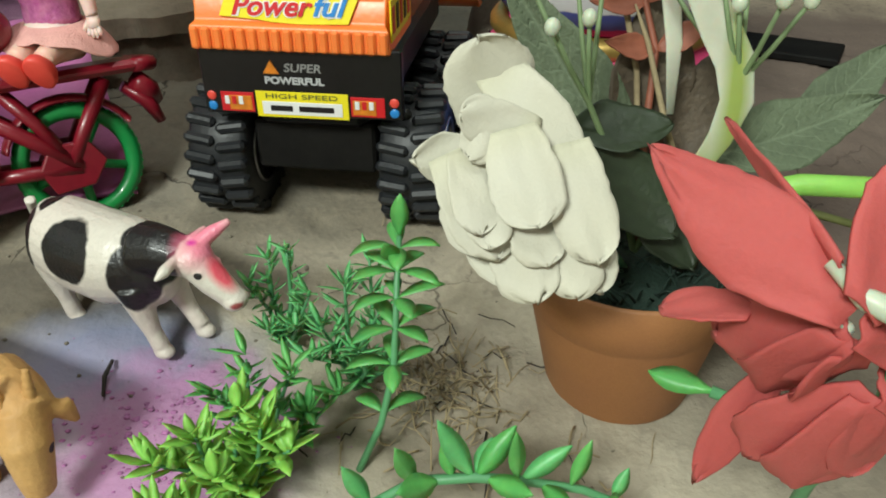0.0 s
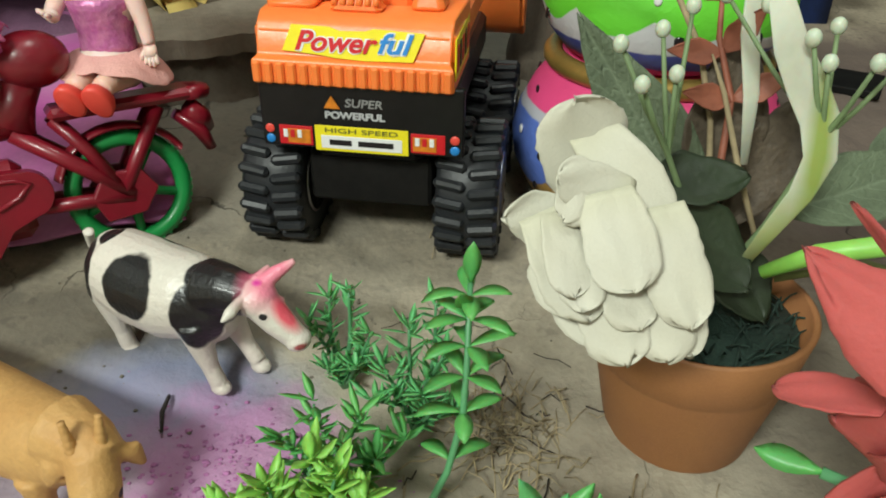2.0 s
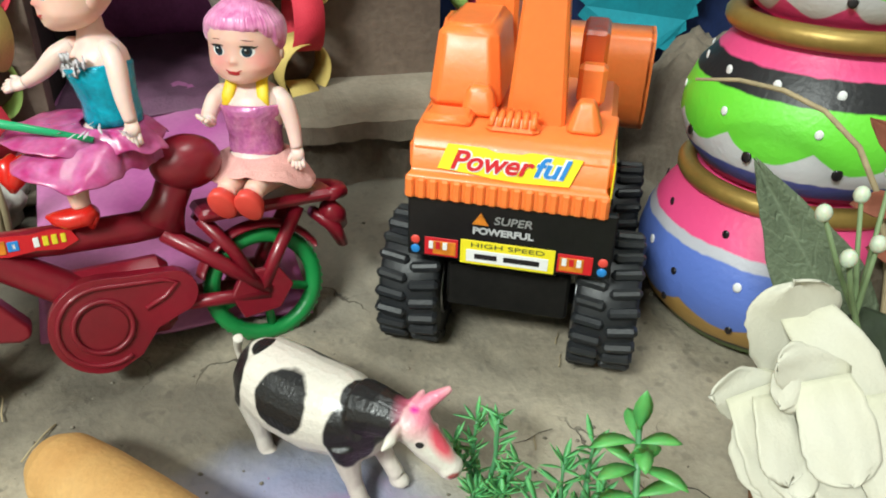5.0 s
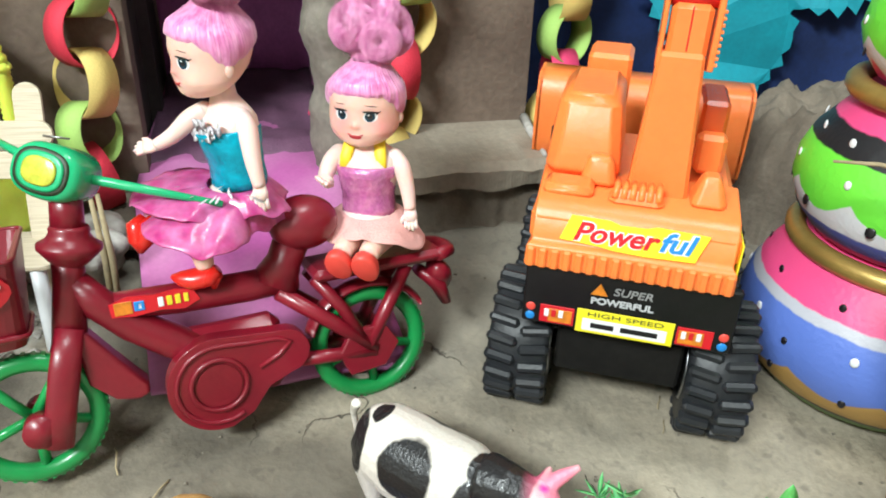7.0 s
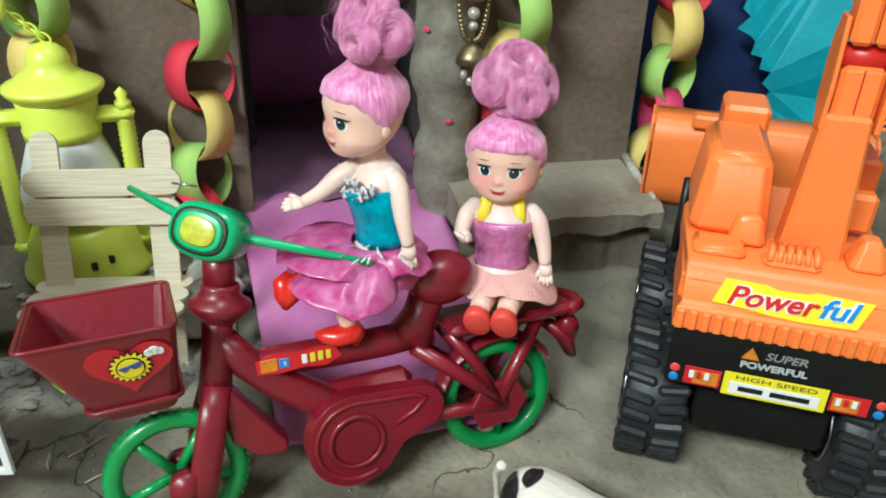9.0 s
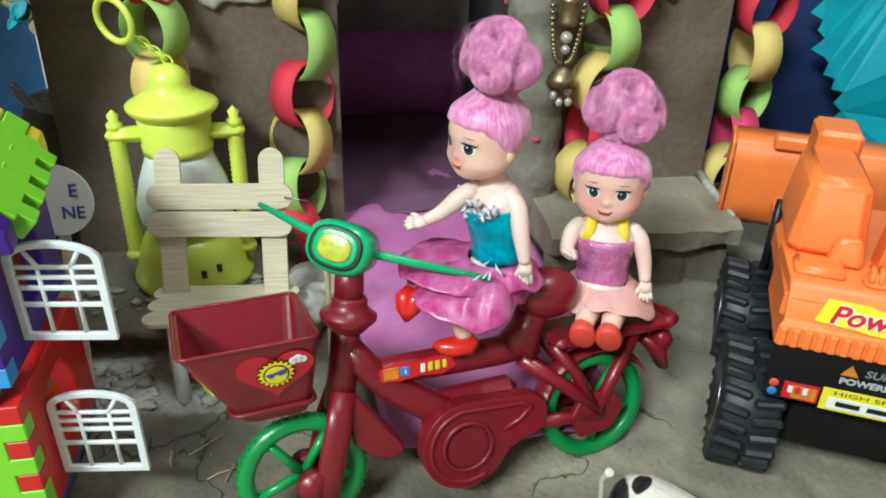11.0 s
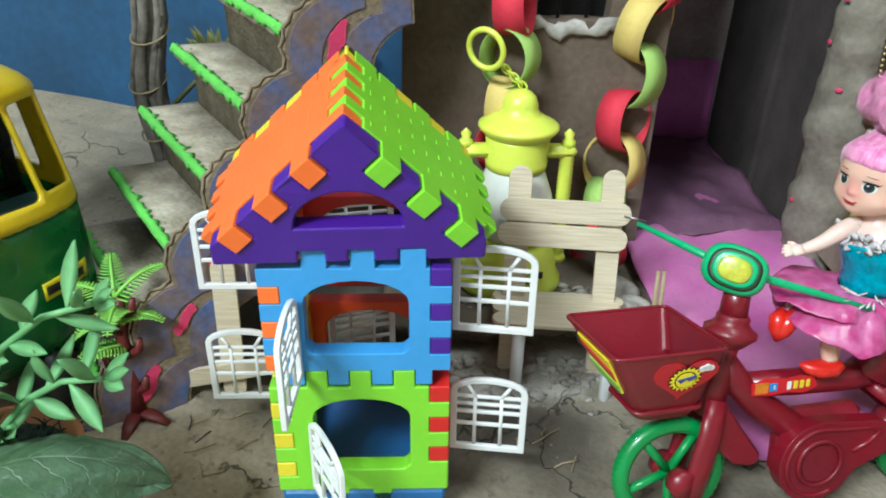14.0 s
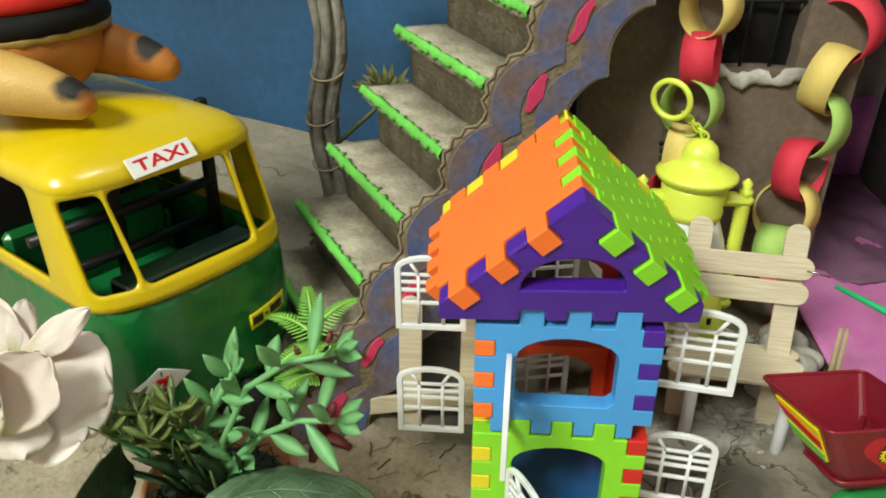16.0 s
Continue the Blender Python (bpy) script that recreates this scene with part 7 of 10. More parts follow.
def build_doll_riding():
    sh = Shell()
    skin = 14
    waist = Vector((-0.1630, 0.2270, 0.0955))
    neck = Vector((-0.1665, 0.2300, 0.1195))
    fd = Vector((-0.62, -0.78, 0.0))
    doll_head(sh, (-0.1693, 0.2308, 0.1325), (-0.70, -0.70, -0.14), 0.0118, 0, 1, (-0.1680, 0.2330, 0.1545), (0.0140, 0.0108), (0.02, 0.06, 1))
    torso(sh, waist, neck, fd, [(0.30, 0.0090, 0.0076, 0), (0.58, 0.0098, 0.0088, 0.0004), (0.74, 0.0098, 0.0078, 0), (0.84, 0.0084, 0.0060, -0.0004), (0.93, 0.0052, 0.0048, -0.0004), (1.0, 0.0039, 0.0039, 0), (1.25, 0.0036, 0.0036, 0)], skin)
    torso(sh, waist, neck, fd, [(-0.10, 0.0088, 0.0078, 0), (0.0, 0.0093, 0.0081, 0), (0.20, 0.0090, 0.0078, 0), (0.22, 0.0092, 0.0080, 0), (0.40, 0.0095, 0.0085, 0.0003), (0.42, 0.0097, 0.0087, 0.0003), (0.60, 0.0103, 0.0095, 0.0006), (0.62, 0.0100, 0.0090, 0.0006)], 2)
    rnd = random.Random(3)
    front = fd.normalized()
    across = Vector((-front.y, front.x, 0))
    for i in range(34):
        s = rnd.uniform(-1, 1)
        p = waist.lerp(neck, 0.60 + 0.12 * rnd.random() + 0.05 * (1 - abs(s)) - 0.22 * max(0, 0.35 - abs(s + 0.1)) * rnd.random()) + front * (0.0094 * math.sqrt(1 - 0.7 * s * s)) + across * s * 0.0090
        sh.blade(p, across * rnd.uniform(-1, 1) + Vector((0, 0, rnd.uniform(-1, 0.9))), front + Vector((0, 0, 0.2)), rnd.uniform(0.0026, 0.0042), 0.0030, 9, bend=0.2, seg=4)
    # arms: one stretched forward, one hanging on the near side
    limb(sh, [(-0.1722, 0.2285, 0.1148), (-0.1760, 0.2262, 0.1128), (-0.1810, 0.2248, 0.1082), (-0.1862, 0.2238, 0.1050)], [0.0031, 0.0030, 0.0024, 0.0018], skin)
    hand_at(sh, (-0.1862, 0.2238, 0.1050), (-0.1930, 0.2228, 0.1036), skin)
    limb(sh, [(-0.1602, 0.2250, 0.1150), (-0.1575, 0.2228, 0.1120), (-0.1555, 0.2198, 0.1040), (-0.1538, 0.2185, 0.0968)], [0.0032, 0.0031, 0.0025, 0.0018], skin)
    hand_at(sh, (-0.1538, 0.2185, 0.0968), (-0.1530, 0.2172, 0.0892), skin)
    # seat, legs and shoes
    sh.ball(waist + Vector((-0.002, -0.002, -0.008)), (0.0085, 0.0080, 0.0085), skin)
    limb(sh, [(-0.168, 0.2205, 0.084), (-0.1715, 0.2140, 0.0775), (-0.1705, 0.2122, 0.0715)], [0.0042, 0.0034, 0.0026], 0)
    sh.tube([(-0.1668, 0.2122, 0.0712), (-0.1690, 0.2114, 0.0692), (-0.1735, 0.2098, 0.0686), (-0.1775, 0.2088, 0.0690), (-0.1800, 0.2082, 0.0698)], [0.0022, 0.0036, 0.0038, 0.0026, 0.0006], 14, 4, flat=0.85)
    sh.tube([(-0.1674, 0.2120, 0.0695), (-0.1686, 0.2118, 0.0650)], [0.0020, 0.0010], 8, 4)
    limb(sh, [(-0.174, 0.2270, 0.086), (-0.1835, 0.2200, 0.0850), (-0.1865, 0.2165, 0.0830)], [0.0042, 0.0036, 0.0026], 0)
    for q in (-1, 1):
        sh.tube([(-0.1868 + q * 0.0016, 0.2142, 0.0858), (-0.1880 + q * 0.0018, 0.2118, 0.0838), (-0.1886 + q * 0.0008, 0.2104, 0.0800), (-0.1890, 0.2098, 0.0762)], [0.0018, 0.0033, 0.0029, 0.0008], 12, 4)
    # satin skirt spread over the saddle, longer to the front
    lead = math.atan2(-0.55, -0.83)
    ahead = lambda a, k: max(0.0, math.cos(a - lead)) ** k
    over = lambda a: max(0.0, math.cos(a - math.radians(188))) ** 0.9
    drape(sh, waist + Vector((-0.001, -0.001, -0.0030)), lambda a: 0.0135 + 0.0175 * ahead(a, 0.8), lambda a: 0.0100 - 0.0030 * ahead(a, 2), 0.0085, 3, 5, 0.0009, 2.0)
    drape(sh, waist + Vector((-0.001, -0.001, -0.0012)), lambda a: 0.0155 + 0.0130 * over(a), lambda a: 0.0062 - 0.0036 * over(a), 0.0085, 3, 5, 0.0010, 5.0)
    for i in range(14):
        a = rnd.uniform(3.6, 5.6)
        q = rnd.uniform(0.009, 0.020)
        sh.blade(waist + Vector((q * math.cos(a), q * math.sin(a), -0.0002 - 0.09 * (q - 0.009))), (math.cos(a * 3), math.sin(a * 3), 0.2), (0, 0, 1), 0.0034, 0.0010, 9, bend=0.3, seg=3)
    single("doll", sh, DOLL_MATS, "pink-haired toy doll in turquoise top and pink skirt, astride the bicycle", "doll")


def build_doll_sitting():
    sh = Shell()
    skin = 14
    waist = Vector((-0.1282, 0.2500, 0.0785))
    neck = Vector((-0.1290, 0.2530, 0.1010))
    fd = Vector((-0.10, -1.0, -0.10))
    doll_head(sh, (-0.1295, 0.2535, 0.1125), fd, 0.0117, 0, 1, (-0.1282, 0.2560, 0.1350), (0.0126, 0.0122), (0.02, 0.06, 1))
    torso(sh, waist, neck, fd, [(0.30, 0.0092, 0.0074, 0), (0.58, 0.0104, 0.0086, 0.0004), (0.74, 0.0104, 0.0078, 0), (0.84, 0.0088, 0.0060, -0.0004), (0.93, 0.0054, 0.0048, -0.0004), (1.0, 0.0040, 0.0040, 0), (1.2, 0.0036, 0.0036, 0)], skin)
    torso(sh, waist, neck, fd, [(-0.10, 0.0088, 0.0080, 0), (0.0, 0.0090, 0.0080, 0), (0.22, 0.0088, 0.0080, 0), (0.25, 0.0091, 0.0083, 0), (0.45, 0.0096, 0.0088, 0.0003), (0.47, 0.0098, 0.0090, 0.0003), (0.62, 0.0106, 0.0096, 0.0006), (0.64, 0.0102, 0.0090, 0.0006)], 10)
    for s in (-1, 1):
        sh.tube([neck + Vector((s * 0.0064, -0.0074, -0.0090)), neck + Vector((s * 0.0056, -0.0072, -0.0045)), neck + Vector((s * 0.0048, -0.0035, 0.0000)), neck + Vector((s * 0.0044, 0.002, 0.0020))], [0.0014, 0.0020, 0.0020, 0.0014], 10, 13, flat=0.4, up=(0, -1, 0.3))
    limb(sh, [(-0.1382, 0.2515, 0.0955), (-0.1402, 0.2490, 0.0935), (-0.1412, 0.2445, 0.0898), (-0.1392, 0.2405, 0.0895)], [0.0031, 0.0030, 0.0025, 0.0019], skin)
    hand_at(sh, (-0.1392, 0.2405, 0.0895), (-0.1405, 0.2352, 0.0925), skin)
    limb(sh, [(-0.1198, 0.2510, 0.0955), (-0.1172, 0.2498, 0.0928), (-0.1150, 0.2485, 0.0860), (-0.1138, 0.2468, 0.0795)], [0.0031, 0.0030, 0.0025, 0.0019], skin)
    hand_at(sh, (-0.1138, 0.2468, 0.0795), (-0.1128, 0.2436, 0.0728), skin)
    sh.ball(waist + Vector((0, -0.002, -0.005)), (0.0095, 0.0085, 0.0075), skin)
    for x in (-0.1330, -0.1245):
        limb(sh, [(x + 0.003, 0.2450, 0.0705), (x + 0.001, 0.2350, 0.0712), (x, 0.2300, 0.0705)], [0.0046, 0.0038, 0.0032], 0)
        sh.tube([(x, 0.2300, 0.0700), (x - 0.0002, 0.2292, 0.0694), (x - 0.0003, 0.2274, 0.0680), (x - 0.0003, 0.2258, 0.0674), (x - 0.0003, 0.2253, 0.0672)], [0.0026, 0.0036, 0.0042, 0.0042, 0.0036], 26, 12, flat=1.42, up=(0, 0.25, 1))
    drape(sh, waist + Vector((0, 0, -0.0012)), lambda a: 0.0175 - 0.0045 * max(0.0, math.sin(a)) + 0.0035 * max(0.0, -math.sin(a)), lambda a: 0.0095 - 0.0068 * max(0.0, -math.sin(a)) ** 2, 0.0090, 11, 4, 0.0008, 8.0)
    single("doll", sh, DOLL_MATS, "pink-haired toy doll in glittery pink dress sitting on the bicycle rack", "doll")


build_doll_riding()
build_doll_sitting()


# ---- toy digger ----
def build_digger():
    d = thing("toy_digger", frame_from((-0.0460, 0.2190, 0.0115), (0.990, -0.139, -0.004), (0, 0, 1)), "orange plastic toy digger with chunky black tyres", "toy digger")
    O, K = "orange_plastic", "black_plastic"
    zb = 0.0640
    # wheels
    for x, y, r in ((-0.0300, 0.0235, 0.0228), (0.0340, 0.0235, 0.0228), (-0.0300, 0.0850, 0.0228), (0.0340, 0.0850, 0.0228)):
        w = part("wheel", Shell().lathe([(0.012, -0.0098), (0.0200, -0.0098), (0.0214, -0.0080), (0.0214, 0.0080), (0.0200, 0.0098), (0.012, 0.0098)], 36), "tyre_rubber", d, "ribbed black tyre", at=pose(x, y, r + 0.0005, 0, 90, 0))
        for i in range(22):
            a = 2 * math.pi * i / 22
            for s in (-1, 1):
                lug = Shell().box((0.0211, 0, s * 0.0054), (0.0048, 0.0034, 0.0102), 0.0011, at=Matrix.Rotation(a + (0.10 if s > 0 else 0), 4, "Z") @ Matrix.Rotation(s * 0.16, 4, "X"))
                part("lug", lug, "tyre_rubber", w)
        hub = Shell()
        for s in (-1, 1):
            hub.lathe([(0.0, s * 0.0090), (0.004, s * 0.0094), (0.0055, s * 0.0078), (0.0112, s * 0.0076)], 24, m=1)
            hub.lathe([(0.0112, s * 0.0076), (0.0122, s * 0.0104), (0.0130, s * 0.0098)], 30)
        part("rim", hub, ["grey_metal", "black_plastic"], w, "black wheel disc with a thin silver rim")
    ch = Shell().box((0.002, 0.058, 0.043), (0.036, 0.100, 0.014), 0.003)
    for y in (0.0235, 0.0850):
        part("axle", Shell().tube([(-0.030, y, 0.0233), (0.034, y, 0.0233)], 0.0035, 12), K, d)
    ch.box((0.002, 0.055, 0.054), (0.054, 0.104, 0.014), 0.002)
    part("underbody", Shell().box((0.002, 0.056, 0.0300), (0.040, 0.094, 0.0170), 0.001), "black_board", d, "black underbody between the wheels")
    part("chassis", ch, K, d)
    bumper = part("rear_panel", Shell().box((0.0020, 0.0025, 0.0545), (0.0625, 0.003, 0.0215), 0.0005), "sticker_black", d, "black rear panel with printed stickers")
    yb = 0.0008
    # tail lamps, plate, words
    for s in (-1, 1):
        x = 0.002 + s * 0.0205
        tl = part("tail_lamp_print", Shell().box((x, yb, 0.0478), (0.0105, 0.0004, 0.0062), 0.0001), "sticker_red", bumper)
        part("tail_lamp_core", Shell().box((x + s * -0.001, yb - 0.0002, 0.0476), (0.0072, 0.0004, 0.0046), 0.0001), "sticker_orange", tl)
        for q in range(3):
            part("tail_lamp_bar", Shell().box((x - 0.0032 + 0.0022 * q, yb - 0.0004, 0.0484), (0.0014, 0.0004, 0.0026), 0.0001), "sticker_white" if q != 1 else "sticker_red", tl)
        for z, mt in ((0.0495, "coral_shoe"), (0.0462, "sticker_blue")):
            part("round_print", Shell().ball((0.002 + s * 0.0287, yb, z), (0.0015, 0.0004, 0.0015), nu=14, nv=7), mt, bumper)
    plate = part("plate", Shell().box((0.002, yb, 0.0475), (0.0290, 0.0004, 0.0082), 0.0001), "sticker_yellow", bumper, "yellow printed plate")
    part("plate_field", Shell().box((0.002, yb - 0.0002, 0.0464), (0.0252, 0.0004, 0.0042), 0.0001), "sticker_white", plate)
    part("plate_bar", Shell().box((0.002 - 0.0065, yb - 0.0004, 0.0464), (0.0070, 0.0003, 0.0018), 0.0001), "ink", plate)
    part("plate_bar", Shell().box((0.002 + 0.0045, yb - 0.0004, 0.0464), (0.0110, 0.0003, 0.0018), 0.0001), "ink", plate)
    face = lambda x, y, z: Matrix.Translation((x, y, z)) @ Matrix.Rotation(radians(90), 4, "X")
    lettering("lettering", "HIGH SPEED", 0.0021, "leaf_olive", plate, face(0.002, yb - 0.0004, 0.0502), width=0.0225)
    lettering("lettering", "SUPER", 0.0036, "sticker_grey", bumper, face(0.0030, yb, 0.0590), bold=0.00006, shear=0.15, width=0.0115)
    lettering("lettering", "POWERFUL", 0.0030, "sticker_silver", bumper, face(0.0002, yb, 0.0550), bold=0.00012, width=0.0185)
    part("warning_print", Shell().prism([[(-0.0092, 0.0572), (-0.0042, 0.0572), (-0.0067, 0.0612)]], yb - 0.0002, yb + 0.0004), "sticker_orange", bumper, "orange warning triangle")
    # upper body
    part("body", Shell().box((0.0, 0.043, 0.0755), (0.0600, 0.078, 0.0110), 0.002), O, d)
    rear = Shell()
    prof = [(0.0, zb), (0.0, zb + 0.0072), (0.0022, zb + 0.0082), (0.0046, zb + 0.0165), (0.0085, zb + 0.0195), (0.035, zb + 0.0195), (0.035, zb)]
    vs = [(s * (0.0303 - 0.0012 * (i in (2, 3, 4))), y, z) for s in (-1, 1) for i, (y, z) in enumerate(prof)]
    k = len(prof)
    rear.add(vs, [tuple(range(k))[::1], tuple(range(2 * k - 1, k - 1, -1))] + [(i, k + i, k + (i + 1) % k, (i + 1) % k) for i in range(k)], 0, False)
    rb = part("rear_block", rear, O, d, "orange rear housing with ribbed skirt", 0.0008)
    for i in range(17):
        part("skirt_rib", Shell().box((-0.0284 + 0.00355 * i, -0.0004, zb + 0.0036), (0.0026, 0.0016, 0.0066), 0.0006), O, rb)
    # word sticker on the sloping rear face
    n_f = Vector((0, -0.96, 0.27)).normalized()
    sm = frame_from((-0.0005, 0.0028, zb + 0.0118), (1, 0, 0), Vector((0, 0.27, 0.96)))
    bg = [(-0.0190, -0.0022), (-0.0165, 0.0052), (-0.006, 0.0050), (-0.003, 0.0040), (0.004, 0.0042), (0.0065, 0.0050), (0.0205, 0.0044), (0.0175, -0.0036), (0.004, -0.0040), (-0.004, -0.0036), (-0.008, -0.0030)]
    bg = [(x * 1.06, z) for x, z in bg]
    ws = part("word_sticker", Shell().prism([bg], -0.0006, 0.0), "sticker_yellow", rb, "yellow sticker with red and blue lettering", at=sm)
    tm = Matrix.Translation((-0.0048, -0.0008, 0.0006)) @ Matrix.Rotation(radians(90), 4, "X")
    for mt, of, bo in (("sticker_white", 0.0, 0.0005), ("sticker_red", -0.0002, 0.00018)):
        lettering("lettering", "Power", 0.0078, mt, ws, Matrix.Translation((0, of, 0)) @ tm, bold=bo, shear=0.3, width=0.0245)
    tm = Matrix.Translation((0.0125, -0.0008, 0.0008)) @ Matrix.Rotation(radians(90), 4, "X")
    for mt, of, bo in (("sticker_white", 0.0, 0.0005), ("sticker_blue", -0.0002, 0.00018)):
        lettering("lettering", "ful", 0.0078, mt, ws, Matrix.Translation((0, of, 0)) @ tm, bold=bo, shear=0.3, width=0.0105)
    sp = part("side_sticker", Shell().box((0.0301, 0.018, zb + 0.009), (0.0005, 0.030, 0.012), 0.0001), "sticker_yellow", rb, "yellow and black side sticker")
    for i in range(5):
        part("side_print", Shell().box((0.0304, 0.006 + 0.0058 * i, zb + 0.009), (0.0004, 0.0032, 0.0075), 0.0001, at=None), "sticker_black" if i % 2 else "sticker_red", sp)
    # deck mouldings
    zd = zb + 0.0195
    vent = part("vent", Shell().box((-0.0005, 0.0135, zd + 0.0015), (0.0160, 0.0085, 0.0050), 0.0018, taper=(0.86, 0.7)), O, rb)
    for i in range(6):
        part("vent_rib", Shell().tube([(-0.0068 + 0.0025 * i, 0.0098, zd + 0.002), (-0.0064 + 0.0024 * i, 0.0122, zd + 0.0046), (-0.0064 + 0.0024 * i, 0.0155, zd + 0.0048)], 0.0010, 7), O, vent)
    part("deck_block", Shell().box((-0.0205, 0.0165, zd + 0.001), (0.0150, 0.0110, 0.0040), 0.0012), O, rb, bevel=0.0009)
    part("deck_block", Shell().box((-0.0125, 0.0235, zd + 0.0045), (0.0110, 0.0080, 0.0100), 0.0018, taper=(0.75, 0.7)), O, rb, bevel=0.0009)
    part("deck_block", Shell().box((0.0200, 0.0200, zd + 0.004), (0.0105, 0.0120, 0.0100), 0.0018, taper=(0.6, 0.6)), O, rb, bevel=0.0009)
    part("engine_hood", Shell().box((-0.0180, 0.045, zd + 0.0125), (0.0235, 0.040, 0.0270), 0.0034, taper=(0.82, 0.88)), O, d, "rounded orange hood", 0.0010)
    part("hood_top", Shell().box((-0.0150, 0.075, zd + 0.0185), (0.0150, 0.020, 0.0220), 0.0015), O, d)
    cabin = part("cabin", Shell().box((0.0200, 0.056, zd + 0.0115), (0.0085, 0.022, 0.0230), 0.0012), "orange_clear", d, "clear orange cabin")
    part("cabin_seat", Shell().box((0.0205, 0.044, zd + 0.0070), (0.0090, 0.008, 0.0130), 0.0015), O, d)
    # boom, elbow and arm
    bm = part("boom", Shell().box((0.0052, 0.0255, zd + 0.0205), (0.0180, 0.0115, 0.0440), 0.0012, taper=(0.70, 0.82), at=None), O, d, "upright orange boom")
    kn = part("knuckle", Shell().box((0.0060, 0.0262, zd + 0.0480), (0.0112, 0.0085, 0.0150), 0.0014), O, bm)
    part("knuckle_seam", Shell().box((0.0060, 0.0219, zd + 0.0490), (0.0004, 0.0004, 0.0120), 0.0001), "block_red", kn)
    for x, w in ((-0.0010, 0.0014), (0.0132, 0.0018)):
        part("cheek_plate", Shell().prism([[(0.0215, zd + 0.038), (0.030, zd + 0.036), (0.0345, zd + 0.045), (0.0345, zd + 0.060), (0.030, zd + 0.068), (0.0225, zd + 0.068), (0.0205, zd + 0.050)]], -w / 2, w / 2, at=Matrix.Translation((x, 0, 0)) @ Matrix.Rotation(radians(90), 4, "Z")), O, bm, bevel=0.0005)
    for i in range(9):
        part("cog_tooth", Shell().box((0.0143, 0.0215, zd + 0.0400 + 0.0018 * i), (0.0010, 0.0012, 0.0009), 0.0002), O, bm)
    part("elbow_pin", Shell().tube([(-0.0010, 0.0265, zd + 0.0575), (0.0130, 0.0265, zd + 0.0575)], 0.0034, 18), "block_red", bm)
    for x in (0.0030, 0.0092):
        part("arm", Shell().box((x, 0.0262, zd + 0.0760), (0.0058, 0.0110, 0.0300), 0.0012), O, d)
    # front bucket: a flat-backed trough, hollow side forwards
    prof = [(0.142, 0.0440), (0.131, 0.0455), (0.124, 0.0510), (0.1215, 0.0590), (0.1215, 0.0780), (0.1230, 0.0855), (0.1270, 0.0880), (0.140, 0.0885)]
    prof_in = [(0.140, 0.0870), (0.1278, 0.0866), (0.1245, 0.0845), (0.1230, 0.0775), (0.1230, 0.0595), (0.1252, 0.0522), (0.1316, 0.0470), (0.142, 0.0455)]
    loop = prof + prof_in
    n = len(loop)
    bl = Shell().add([(x, y, z) for x in (-0.0445, 0.0425) for y, z in loop], [(i, (i + 1) % n, n + (i + 1) % n, n + i) for i in range(n)])
    blade = part("front_bucket", bl, O, d, "wide orange front bucket")
    for x in (-0.0445, 0.0425):
        n2 = len(prof)
        ck = Shell().add([(x + e, y, z) for e in (-0.001, 0.001) for y, z in prof], [tuple(range(n2)), tuple(range(2 * n2 - 1, n2 - 1, -1))] + [(i, (i + 1) % n2, n2 + (i + 1) % n2, n2 + i) for i in range(n2)], 0, False)
        part("bucket_cheek", ck, O, blade)
    part("bucket_bracket", Shell().box((-0.019, 0.124, 0.0885), (0.020, 0.008, 0.006), 0.0012), O, blade)
    for x in (-0.016, 0.018):
        part("bucket_arm", Shell().box((x, 0.110, 0.055), (0.005, 0.050, 0.006), 0.001), O, d)
    part("exhaust", Shell().tube([(-0.0300, 0.058, 0.060), (-0.0300, 0.058, 0.088)], 0.0016, 8), K, d)


build_digger()


# ---- stack of painted pots ----
def banded(name, bands, dots):
    """Painted bands by height with wavy borders; bands: (top height, colour, wave)."""
    m = material(name, bands[0][1], 0.45, vary=0.08, blotch=60, grain=500, bump=0.1)
    n, link = m.node_tree.nodes, m.node_tree.links.new
    tc, sep, no = n.new("ShaderNodeTexCoord"), n.new("ShaderNodeSeparateXYZ"), n.new("ShaderNodeTexNoise")
    link(tc.outputs["Object"], sep.inputs[0])
    at = n.new("ShaderNodeMath")
    at.operation = "ARCTAN2"
    link(sep.outputs[1], at.inputs[0])
    link(sep.outputs[0], at.inputs[1])
    no.inputs["Scale"].default_value = 160
    link(tc.outputs["Object"], no.inputs["Vector"])
    for low, colour, wave, freq in bands[1:]:
        h = sep.outputs[2]
        if wave:
            w = math_node(m, "SINE", math_node(m, "MULTIPLY", at.outputs[0], freq), 0.0)
            h = math_node(m, "ADD", h, math_node(m, "MULTIPLY", math_node(m, "ABSOLUTE", w, 0.0), wave))
        h = math_node(m, "ADD", h, math_node(m, "MULTIPLY", math_node(m, "SUBTRACT", no.outputs["Fac"], 0.5), 0.0016))
        mr = n.new("ShaderNodeMapRange")
        mr.inputs["From Min"].default_value, mr.inputs["From Max"].default_value = low - 0.0003, low + 0.0003
        link(h, mr.inputs["Value"])
        mix_in(m, mr.outputs["Result"], colour)
    return m


